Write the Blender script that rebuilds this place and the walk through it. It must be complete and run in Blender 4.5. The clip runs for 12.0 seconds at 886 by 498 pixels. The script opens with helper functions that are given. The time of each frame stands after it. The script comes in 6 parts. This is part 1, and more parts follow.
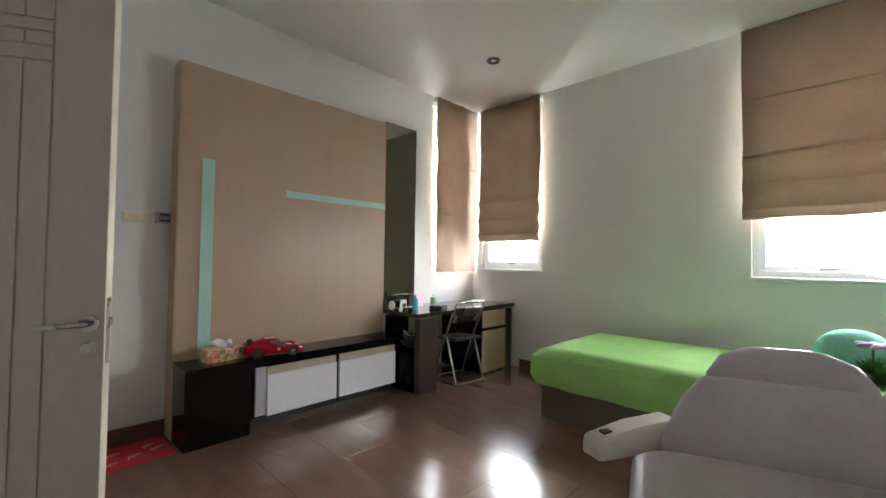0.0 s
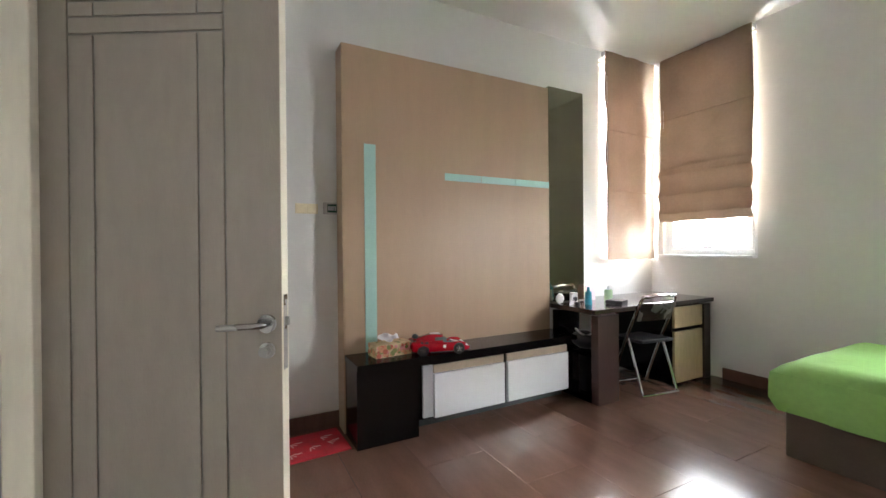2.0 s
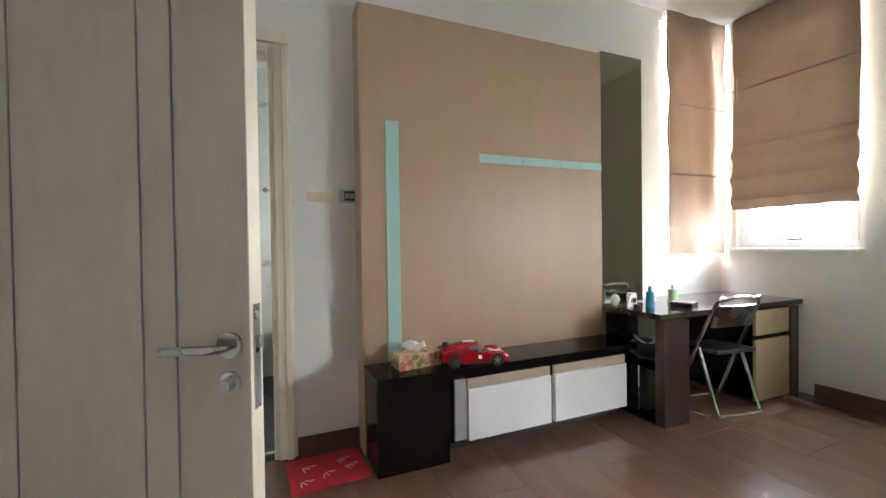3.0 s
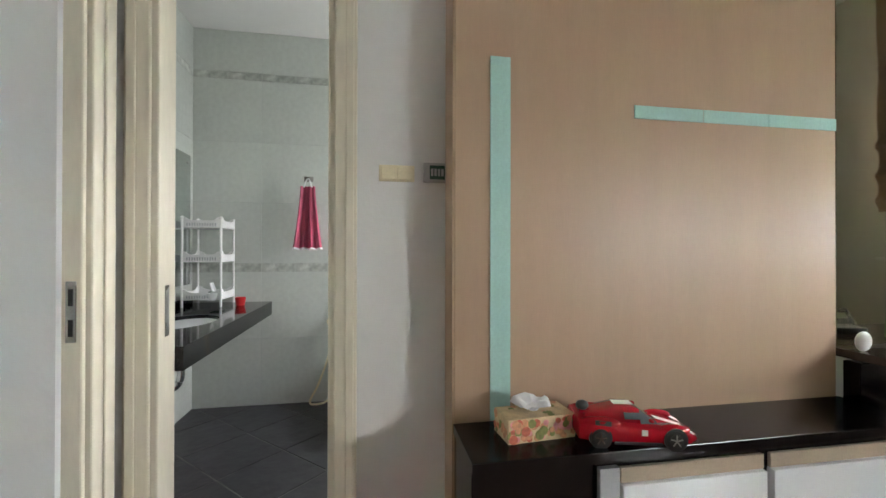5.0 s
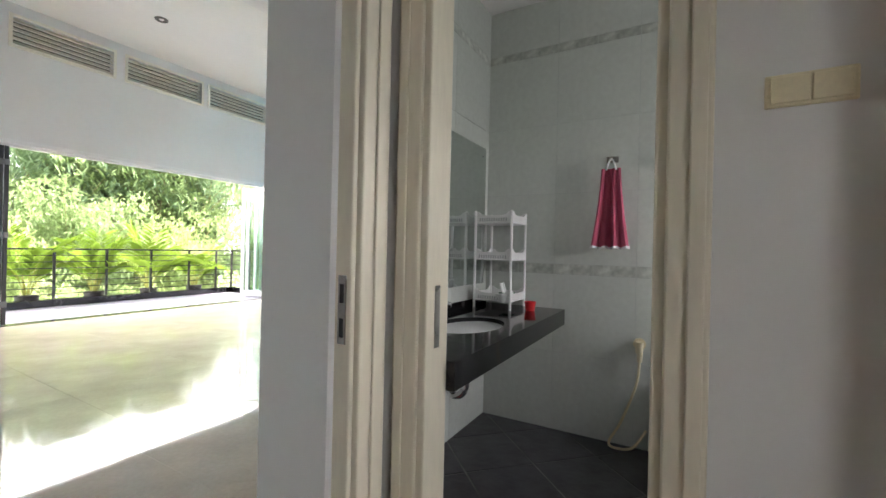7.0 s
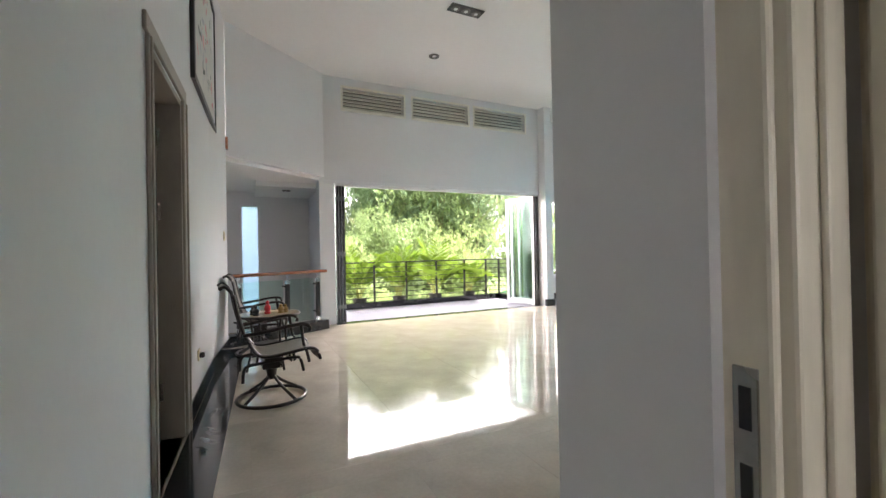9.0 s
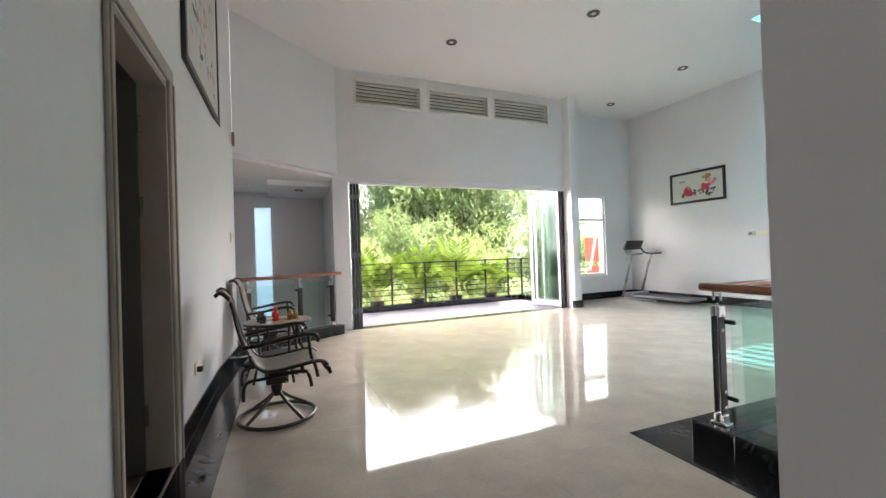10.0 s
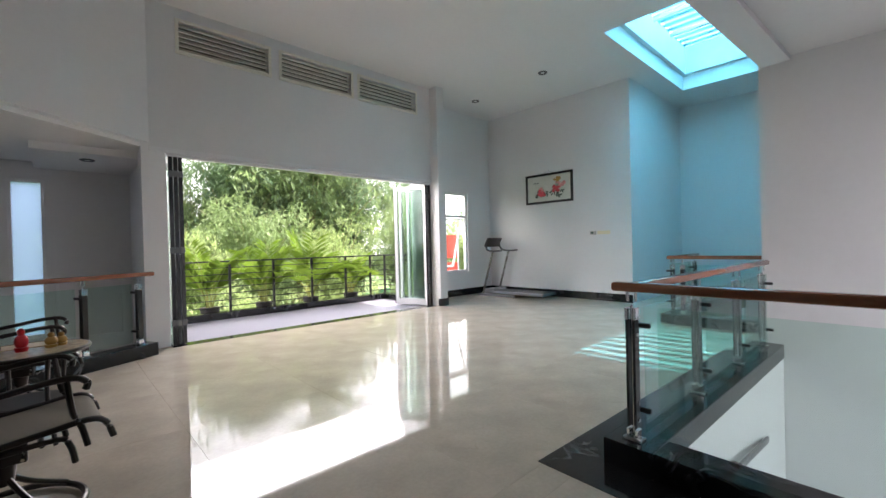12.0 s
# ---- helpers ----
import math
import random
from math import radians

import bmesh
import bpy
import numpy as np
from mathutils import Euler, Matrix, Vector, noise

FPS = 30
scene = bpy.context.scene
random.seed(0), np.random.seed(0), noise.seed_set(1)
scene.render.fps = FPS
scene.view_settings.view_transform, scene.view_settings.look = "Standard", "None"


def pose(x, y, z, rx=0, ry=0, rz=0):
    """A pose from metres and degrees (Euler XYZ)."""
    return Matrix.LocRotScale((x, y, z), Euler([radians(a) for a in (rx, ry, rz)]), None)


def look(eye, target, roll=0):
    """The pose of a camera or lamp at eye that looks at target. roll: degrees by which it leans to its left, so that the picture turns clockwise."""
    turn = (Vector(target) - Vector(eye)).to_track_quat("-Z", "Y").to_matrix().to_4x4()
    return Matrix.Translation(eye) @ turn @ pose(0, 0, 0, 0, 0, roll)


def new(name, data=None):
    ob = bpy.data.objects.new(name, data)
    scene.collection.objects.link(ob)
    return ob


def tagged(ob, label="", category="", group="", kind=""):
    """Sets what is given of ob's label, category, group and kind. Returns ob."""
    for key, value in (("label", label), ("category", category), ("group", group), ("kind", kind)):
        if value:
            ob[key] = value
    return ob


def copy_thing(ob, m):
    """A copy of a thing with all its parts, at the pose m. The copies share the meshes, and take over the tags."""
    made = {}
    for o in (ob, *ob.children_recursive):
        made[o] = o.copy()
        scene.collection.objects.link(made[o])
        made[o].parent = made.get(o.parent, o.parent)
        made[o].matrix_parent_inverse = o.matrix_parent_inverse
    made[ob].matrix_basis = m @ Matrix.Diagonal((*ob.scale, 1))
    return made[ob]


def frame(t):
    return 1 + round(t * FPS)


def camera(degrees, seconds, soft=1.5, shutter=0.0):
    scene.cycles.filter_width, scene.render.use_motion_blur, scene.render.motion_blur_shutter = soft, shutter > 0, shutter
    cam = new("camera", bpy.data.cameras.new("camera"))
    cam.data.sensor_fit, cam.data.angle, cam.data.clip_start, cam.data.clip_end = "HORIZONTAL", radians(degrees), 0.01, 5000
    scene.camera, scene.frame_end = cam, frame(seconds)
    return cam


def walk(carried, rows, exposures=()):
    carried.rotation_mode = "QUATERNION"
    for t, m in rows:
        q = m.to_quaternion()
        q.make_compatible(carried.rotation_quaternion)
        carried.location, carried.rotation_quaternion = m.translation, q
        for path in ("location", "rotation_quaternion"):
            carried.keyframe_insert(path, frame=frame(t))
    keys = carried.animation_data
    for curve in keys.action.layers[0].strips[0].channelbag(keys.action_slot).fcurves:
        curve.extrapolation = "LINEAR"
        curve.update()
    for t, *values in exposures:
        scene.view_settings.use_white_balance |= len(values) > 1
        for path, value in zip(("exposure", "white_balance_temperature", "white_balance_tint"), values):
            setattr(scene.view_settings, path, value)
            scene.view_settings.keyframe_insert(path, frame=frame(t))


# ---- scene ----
# ---- camera ----
cam = camera(94.2, 12.0)
PATH = [
    (0, (-0.16, -0.037, 1.257), (-1.54, 1.41, 1.309), 0.8),
    (0.5, (-0.216, -0.014, 1.254), (-1.759, 1.257, 1.287), 0.6),
    (1, (-0.36, 0.004, 1.26), (-2.008, 1.137, 1.281), 0.2),
    (1.5, (-0.532, 0.006, 1.267), (-2.251, 1.029, 1.273), -0.2),
    (2, (-0.69, 0.05, 1.246), (-2.46, 0.982, 1.239), -0.5),
    (2.5, (-0.882, 0.168, 1.242), (-2.691, 1.021, 1.223), -0.8),
    (3, (-1.067, 0.245, 1.233), (-2.908, 1.027, 1.204), -0.8),
    (3.2, (-1.155, 0.271, 1.244), (-3.012, 1.014, 1.214), -1.0),
    (4.8, (-1.8, 0.412, 1.199), (-3.758, 0.819, 1.193), -0.1),
    (5, (-1.881, 0.43, 1.197), (-3.851, 0.776, 1.206), 0.1),
    (5.5, (-2.073, 0.432, 1.211), (-4.068, 0.567, 1.242), 0.5),
    (6, (-2.222, 0.43, 1.197), (-4.211, 0.222, 1.209), 0.7),
    (6.5, (-2.381, 0.423, 1.196), (-4.274, -0.223, 1.195), 1.2),
    (7, (-2.519, 0.311, 1.176), (-4.257, -0.68, 1.179), 1.3),
    (7.5, (-2.641, 0.157, 1.208), (-4.196, -1.101, 1.227), -0.1),
    (7.7, (-2.678, 0.093, 1.209), (-4.145, -1.267, 1.219), -0.3),
    (9.3, (-2.857, -0.367, 1.254), (-3.676, -2.191, 1.272), -1.4),
    (9.5, (-2.873, -0.484, 1.242), (-3.693, -2.308, 1.263), -1.7),
    (10, (-2.985, -0.641, 1.233), (-3.772, -2.479, 1.252), -1.9),
    (10.5, (-3.02, -0.892, 1.227), (-3.852, -2.71, 1.24), -1.2),
    (11, (-3.063, -1.1, 1.234), (-4.084, -2.82, 1.239), -1.5),
    (11.5, (-3.115, -1.242, 1.241), (-4.345, -2.819, 1.232), -1.9),
    (12, (-3.233, -1.364, 1.216), (-4.6, -2.823, 1.2), -1.4),
]
E0 = [(0.0, 2.95, 6450, 18), (0.5, 3.15, 6450, 18), (2.5, 3.5, 6450, 18), (5.5, 3.55, 6450, 15), (6.5, 3.1, 6500, 17), (7.5, 2.38, 6550, 20), (9.5, 2.2, 6650, 21), (10.5, 2.2, 6650, 22), (11.0, 2.05, 6600, 22), (12.0, 1.55, 6450, 21)]
walk(cam, [(t, look(eye, target, roll)) for t, eye, target, roll in PATH], exposures=E0)

# ---- world and light ----
SUN_EL, SUN_AZ = 65.0, -100.0   # height, and turn from +y towards +x
world = bpy.data.worlds.new("sky")
scene.world = world
world.use_nodes = True
wn = world.node_tree.nodes
sky = wn.new("ShaderNodeTexSky")
sky.sky_type, sky.sun_disc = "NISHITA", False
sky.sun_elevation, sky.sun_rotation = radians(SUN_EL), radians(SUN_AZ)
sky.air_density, sky.dust_density = 1.0, 3.0
world.node_tree.links.new(sky.outputs[0], wn["Background"].inputs[0])
wn["Background"].inputs[1].default_value = 0.15


def lamp(name, kind, m, energy, color=(1, 1, 1), size=(1, 1), spread=180):
    data = bpy.data.lights.new(name, kind)
    data.energy, data.color = energy, color
    if kind == "AREA":
        data.shape, data.size, data.size_y, data.spread = "RECTANGLE", size[0], size[1], radians(spread)
    ob = new(name, data)
    ob.matrix_world = m
    return ob


sd = Vector((math.cos(radians(SUN_EL)) * math.sin(radians(SUN_AZ)), math.cos(radians(SUN_EL)) * math.cos(radians(SUN_AZ)), math.sin(radians(SUN_EL))))
sun = lamp("sun", "SUN", look(sd * 40, (0, 0, 0)), 5.0, (1.0, 0.95, 0.87))
sun.data.angle = radians(0.45)
# daylight in the openings
lamp("daylight_corner_west", "AREA", look((-3.98, 3.76, 2.0), (-2.5, 3.76, 1.9)), 34, (0.93, 0.96, 1.0), (0.78, 1.75))
lamp("daylight_corner_north", "AREA", look((-3.03, 4.55, 2.0), (-3.0, 3.0, 1.8)), 25, (0.86, 0.94, 1.0), (0.86, 1.75))
lamp("daylight_bed_window", "AREA", look((0.22, 4.55, 2.0), (0.22, 3.0, 1.8)), 56, (0.90, 0.98, 1.0), (1.74, 1.75))
lamp("daylight_bath", "AREA", look((-4.85, 1.78, 1.60), (-4.9, 0.0, 1.2)), 2.0, (0.95, 1.0, 0.97), (0.32, 0.62))
lamp("daylight_skylight", "AREA", look((-11.25, -3.52, 5.6), (-11.25, -3.52, 0.0)), 100, (0.9, 0.97, 1.0), (3.4, 1.2))
# in no opening: a sky panel added beyond the balcony to brighten the hall
lamp("fill_balcony", "AREA", look((-6.5, -10.3, 3.9), (-6.5, -5.0, 1.9)), 210, (1.0, 0.975, 0.95), (7.0, 1.9))
# fill lamp behind an unseen, added opening, to brighten the stair void
lamp("fill_stair_void", "AREA", look((-7.3, 1.6, 0.6), (-7.3, -2.0, -0.6)), 2.2, (0.78, 0.85, 1.0), (2.1, 4.2))


# ---- materials ----
def material(name, color, rough=0.5, metal=0.0, vary=0.06, scale=6.0, bump=0.0, bump_scale=80.0, spec=0.5, stretch=(1, 1, 1), coat=0.0, rough_vary=0.08, per_piece=0.0, alpha_trans=0.0, fine=0.04):
    m = bpy.data.materials.new(name)
    m.use_nodes = True
    nt = m.node_tree
    n, l = nt.nodes, nt.links
    p = n["Principled BSDF"]
    co = n.new("ShaderNodeTexCoord")
    mp = n.new("ShaderNodeMapping")
    mp.inputs["Scale"].default_value = stretch
    l.new(co.outputs["Object"], mp.inputs[0])
    big, small = n.new("ShaderNodeTexNoise"), n.new("ShaderNodeTexNoise")
    big.inputs["Scale"].default_value, big.inputs["Detail"].default_value = scale, 5
    small.inputs["Scale"].default_value, small.inputs["Detail"].default_value = scale * 14, 3
    l.new(mp.outputs[0], big.inputs[0])
    l.new(mp.outputs[0], small.inputs[0])
    hsv = n.new("ShaderNodeHueSaturation")
    hsv.inputs["Color"].default_value = (*color, 1)
    r1, r2 = n.new("ShaderNodeMapRange"), n.new("ShaderNodeMapRange")
    r1.inputs[1].default_value, r1.inputs[2].default_value, r1.inputs[3].default_value, r1.inputs[4].default_value = 0.3, 0.7, 1 - vary, 1 + vary
    r2.inputs[1].default_value, r2.inputs[2].default_value, r2.inputs[3].default_value, r2.inputs[4].default_value = 0.3, 0.7, 1 - fine, 1 + fine
    mul = n.new("ShaderNodeMath")
    mul.operation = "MULTIPLY"
    l.new(big.outputs[0], r1.inputs[0])
    l.new(small.outputs[0], r2.inputs[0])
    l.new(r1.outputs[0], mul.inputs[0])
    l.new(r2.outputs[0], mul.inputs[1])
    last = mul
    if per_piece:
        oi = n.new("ShaderNodeObjectInfo")
        r3 = n.new("ShaderNodeMapRange")
        r3.inputs[3].default_value, r3.inputs[4].default_value = 1 - per_piece, 1 + per_piece
        l.new(oi.outputs["Random"], r3.inputs[0])
        m2 = n.new("ShaderNodeMath")
        m2.operation = "MULTIPLY"
        l.new(mul.outputs[0], m2.inputs[0])
        l.new(r3.outputs[0], m2.inputs[1])
        last = m2
    l.new(last.outputs[0], hsv.inputs["Value"])
    l.new(hsv.outputs[0], p.inputs["Base Color"])
    rr = n.new("ShaderNodeMapRange")
    rr.inputs[1].default_value, rr.inputs[2].default_value = 0.3, 0.7
    rr.inputs[3].default_value, rr.inputs[4].default_value = max(0.02, rough - rough_vary * rough), min(1, rough + rough_vary * rough)
    l.new(big.outputs[0], rr.inputs[0])
    l.new(rr.outputs[0], p.inputs["Roughness"])
    p.inputs["Metallic"].default_value = metal
    p.inputs["Specular IOR Level"].default_value = spec
    p.inputs["Coat Weight"].default_value = coat
    p.inputs["Coat Roughness"].default_value = min(0.2, rough)
    if bump:
        bn = n.new("ShaderNodeTexNoise")
        bn.inputs["Scale"].default_value, bn.inputs["Detail"].default_value = bump_scale, 4
        l.new(mp.outputs[0], bn.inputs[0])
        b = n.new("ShaderNodeBump")
        b.inputs["Strength"].default_value, b.inputs["Distance"].default_value = bump, 0.01
        l.new(bn.outputs[0], b.inputs["Height"])
        l.new(b.outputs[0], p.inputs["Normal"])
    return m


def veined(name, color, vein, rough, amount=0.03, scale=2.5):
    """Polished marble with thin veins."""
    m = material(name, color, rough, vary=0.12, scale=3, rough_vary=0.0)
    n, l = m.node_tree.nodes, m.node_tree.links
    p = n["Principled BSDF"]
    co = n.new("ShaderNodeTexCoord")
    no = n.new("ShaderNodeTexNoise")
    no.inputs["Scale"].default_value, no.inputs["Detail"].default_value, no.inputs["Distortion"].default_value = scale, 6, 1.2
    l.new(co.outputs["Object"], no.inputs[0])
    d = n.new("ShaderNodeMath")
    d.operation = "SUBTRACT"
    d.inputs[1].default_value = 0.5
    l.new(no.outputs[0], d.inputs[0])
    a = n.new("ShaderNodeMath")
    a.operation = "ABSOLUTE"
    l.new(d.outputs[0], a.inputs[0])
    r = n.new("ShaderNodeMapRange")
    r.inputs[1].default_value, r.inputs[2].default_value, r.inputs[3].default_value, r.inputs[4].default_value = 0.0, amount, 1.0, 0.0
    l.new(a.outputs[0], r.inputs[0])
    no2 = n.new("ShaderNodeTexNoise")
    no2.inputs["Scale"].default_value = scale * 0.8
    l.new(co.outputs["Object"], no2.inputs[0])
    r2 = n.new("ShaderNodeMapRange")
    r2.inputs[1].default_value, r2.inputs[2].default_value = 0.52, 0.68
    l.new(no2.outputs[0], r2.inputs[0])
    mu = n.new("ShaderNodeMath")
    mu.operation = "MULTIPLY"
    l.new(r.outputs[0], mu.inputs[0])
    l.new(r2.outputs[0], mu.inputs[1])
    mx = n.new("ShaderNodeMix")
    mx.data_type = "RGBA"
    base = p.inputs["Base Color"].links[0].from_socket
    l.new(mu.outputs[0], mx.inputs["Factor"])
    l.new(base, mx.inputs["A"])
    mx.inputs["B"].default_value = (*vein, 1)
    l.new(mx.outputs["Result"], p.inputs["Base Color"])
    return m


def glass(name, color=(1, 1, 1), rough=0.0, mix=0.12):
    """Thin pane: mostly clear, with a sharp gloss."""
    m = bpy.data.materials.new(name)
    m.use_nodes = True
    n, l = m.node_tree.nodes, m.node_tree.links
    n.remove(n["Principled BSDF"])
    t, g, s = n.new("ShaderNodeBsdfTransparent"), n.new("ShaderNodeBsdfGlossy"), n.new("ShaderNodeMixShader")
    t.inputs[0].default_value = (*color, 1)
    g.inputs["Roughness"].default_value = rough
    lw, pw, f = n.new("ShaderNodeLayerWeight"), n.new("ShaderNodeMath"), n.new("ShaderNodeMapRange")
    lw.inputs[0].default_value = 0.5
    pw.operation = "POWER"
    pw.inputs[1].default_value = 5.0
    l.new(lw.outputs["Facing"], pw.inputs[0])
    f.inputs[3].default_value, f.inputs[4].default_value = 0.03, 0.7
    l.new(pw.outputs[0], f.inputs[0])
    l.new(f.outputs[0], s.inputs[0])
    l.new(t.outputs[0], s.inputs[1])
    l.new(g.outputs[0], s.inputs[2])
    l.new(s.outputs[0], n["Material Output"].inputs[0])
    return m


def translucent(name, color, share=0.35, rough=0.8, bump=0.3, weave=500.0, vary=0.08):
    """Cloth or leaf that lets some light through."""
    m = material(name, color, rough, vary=vary, scale=3, bump=bump, bump_scale=weave, spec=0.2)
    n, l = m.node_tree.nodes, m.node_tree.links
    p = n["Principled BSDF"]
    tr, s = n.new("ShaderNodeBsdfTranslucent"), n.new("ShaderNodeMixShader")
    l.new(p.inputs["Base Color"].links[0].from_socket, tr.inputs[0])
    s.inputs[0].default_value = share
    l.new(p.outputs[0], s.inputs[1])
    l.new(tr.outputs[0], s.inputs[2])
    l.new(s.outputs[0], n["Material Output"].inputs[0])
    return m


def glow(name, color, strength):
    m = bpy.data.materials.new(name)
    m.use_nodes = True
    p = m.node_tree.nodes["Principled BSDF"]
    p.inputs["Base Color"].default_value = (*color, 1)
    p.inputs["Emission Color"].default_value = (*color, 1)
    p.inputs["Emission Strength"].default_value = strength
    return m


M_HAZE = glow("hazy_sky", (1.0, 0.985, 0.985), 1.0)
M_WALL = material("wall_paint", (0.74, 0.73, 0.70), 0.6, vary=0.02, scale=1.2, bump=0.06, bump_scale=60, fine=0.01)
M_HALLWALL = material("hall_wall_paint", (0.76, 0.755, 0.75), 0.6, vary=0.02, scale=1.2, bump=0.05, bump_scale=60, fine=0.01)
M_CEIL = material("ceiling_paint", (0.80, 0.79, 0.77), 0.8, vary=0.015, scale=1.0, fine=0.01)
M_CREAM = material("cream_gloss_paint", (0.72, 0.66, 0.53), 0.35, vary=0.05, scale=3, stretch=(1, 1, 0.2), bump=0.04)
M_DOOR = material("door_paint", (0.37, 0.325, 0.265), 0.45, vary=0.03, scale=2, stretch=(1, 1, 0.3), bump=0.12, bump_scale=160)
M_GROOVESHADE = material("door_groove_shade", (0.30, 0.28, 0.25), 0.6)
M_BROWN = material("brown_floor_plank", (0.19, 0.105, 0.075), 0.18, vary=0.14, scale=2.2, stretch=(1, 4, 1), bump=0.03, bump_scale=40, per_piece=0.03, coat=0.3)
M_JOINT = material("dark_joint", (0.05, 0.03, 0.025), 0.5)
M_BASEB = material("brown_skirting", (0.12, 0.06, 0.04), 0.3, vary=0.15, stretch=(1, 6, 1))
M_PANEL = material("beige_laminate", (0.46, 0.315, 0.205), 0.44, vary=0.03, scale=2.5, stretch=(1, 5, 0.5), fine=0.02)
M_PANELSIDE = material("olive_laminate", (0.30, 0.27, 0.19), 0.4)
M_DARK = material("dark_oak_laminate", (0.006, 0.0045, 0.0045), 0.13, spec=0.28, vary=0.12, scale=3, stretch=(1, 6, 1), bump=0.05)
M_DARKPOST = material("wenge_laminate", (0.055, 0.030, 0.026), 0.3, vary=0.25, scale=3, stretch=(1, 1, 0.15), bump=0.05)
M_STRIP = material("frosted_green_glass", (0.42, 0.66, 0.60), 0.25, vary=0.03)
M_MIRROR = material("bronze_mirror", (0.22, 0.21, 0.15), 0.03, metal=1.0, vary=0.01, fine=0.0)
M_SILVERMIRROR = material("silver_mirror", (0.75, 0.80, 0.78), 0.02, metal=1.0, vary=0.01, fine=0.0)
M_WHITEGLOSS = material("white_gloss", (0.80, 0.81, 0.82), 0.18, vary=0.015, fine=0.01)
M_PALEWOOD = material("pale_wood", (0.52, 0.40, 0.24), 0.35, vary=0.12, scale=4, stretch=(1, 1, 0.15), fine=0.08)
M_DRAWERTOP = material("drawer_grip_wood", (0.45, 0.36, 0.26), 0.5, vary=0.1)
M_DESKTOP = material("glossy_wenge_desktop", (0.035, 0.022, 0.018), 0.12, vary=0.12, scale=4, coat=0.5)
M_DARKTRIM = material("dark_grey_trim", (0.16, 0.16, 0.165), 0.4)
M_GREYTRIM = material("grey_trim", (0.42, 0.42, 0.44), 0.4)
M_CHROME = material("chrome", (0.75, 0.75, 0.76), 0.12, metal=1.0, vary=0.03)
M_STEEL = material("brushed_steel", (0.38, 0.37, 0.35), 0.27, metal=1.0, vary=0.05)
M_BLACK = material("black_plastic", (0.018, 0.018, 0.02), 0.4)
M_BLACKMETAL = material("black_painted_metal", (0.02, 0.018, 0.017), 0.35, vary=0.15, bump=0.05)
M_BLACKVINYL = material("black_vinyl", (0.025, 0.025, 0.03), 0.35, bump=0.1, bump_scale=200)
M_BLIND = translucent("beige_linen", (0.39, 0.295, 0.225), 0.16)
M_SKYSLAT = translucent("white_roof_slat", (0.78, 0.82, 0.82), 0.22, 0.6, 0.05)
M_GAPSHADE = material("louver_gap_shade", (0.20, 0.19, 0.16), 0.9)
M_FROST = bpy.data.materials.new("frosted_stair_glass")
M_FROST.use_nodes = True
fn, fl = M_FROST.node_tree.nodes, M_FROST.node_tree.links
ft, fc, fx, fz = fn.new("ShaderNodeBsdfTranslucent"), fn.new("ShaderNodeBsdfTransparent"), fn.new("ShaderNodeMixShader"), fn.new("ShaderNodeTexNoise")
ft.inputs[0].default_value = (0.40, 0.48, 0.62, 1)
fc.inputs[0].default_value = (0.60, 0.68, 0.76, 1)
fx.inputs[0].default_value = 0.62
fl.new(ft.outputs[0], fx.inputs[2])
fl.new(fc.outputs[0], fx.inputs[1])
fl.new(fx.outputs[0], fn["Material Output"].inputs[0])
M_SHEET = material("lime_bedsheet", (0.31, 0.58, 0.17), 0.75, vary=0.05, scale=2.5, bump=0.35, bump_scale=9)
M_BEDBASE = material("brown_bed_base", (0.10, 0.070, 0.052), 0.5, vary=0.12, scale=5)
M_LEATHER = material("grey_leather", (0.40, 0.37, 0.365), 0.36, vary=0.06, scale=3, bump=0.12, bump_scale=260)
M_ARM = material("beige_plastic", (0.55, 0.50, 0.43), 0.3, vary=0.03)
M_RED = material("red_car_paint", (0.36, 0.004, 0.014), 0.2, coat=0.3, vary=0.05)
M_GREYTINT = material("tinted_plastic", (0.10, 0.11, 0.12), 0.08, coat=0.4)
M_TYRE = material("tyre_rubber", (0.015, 0.015, 0.015), 0.7)
M_REDMAT = material("red_mat", (0.50, 0.02, 0.035), 0.9, vary=0.2, scale=14, bump=0.5, bump_scale=300)
M_PINKPRINT = material("pink_print", (0.75, 0.42, 0.40), 0.9)
M_PLATE = material("cream_plastic", (0.78, 0.69, 0.47), 0.35, vary=0.02)
M_GREYPLATE = material("grey_plastic", (0.45, 0.44, 0.42), 0.35)
M_LCD = material("thermostat_screen", (0.035, 0.08, 0.06), 0.2)
M_WHITE = material("white_plastic", (0.80, 0.80, 0.79), 0.3, vary=0.02)
M_BLUE = material("blue_bottle", (0.05, 0.35, 0.50), 0.2)
M_PINK = material("pink_card", (0.80, 0.60, 0.66), 0.5)
M_GREENB = material("pale_green_bottle", (0.50, 0.68, 0.42), 0.25)
M_TISSUE = material("tissue_paper", (0.85, 0.85, 0.86), 0.9)
M_BOXCARD = material("floral_card", (0.62, 0.47, 0.27), 0.6, vary=0.2, scale=30)
M_FLOWER = material("printed_flower", (0.55, 0.14, 0.08), 0.6, vary=0.3, scale=60)
M_PEACH = material("printed_peach_rose", (0.62, 0.30, 0.16), 0.6, vary=0.3, scale=60)
M_LEAFPRINT = material("printed_leaf", (0.22, 0.24, 0.07), 0.6, vary=0.3, scale=60)
M_TEAL = material("teal_plush", (0.22, 0.58, 0.42), 0.95, bump=0.6, bump_scale=160)
M_PURPLE = material("mauve_petal", (0.55, 0.42, 0.62), 0.7)
M_FRINGE = material("green_fringe", (0.06, 0.16, 0.025), 0.8, vary=0.3, scale=20)
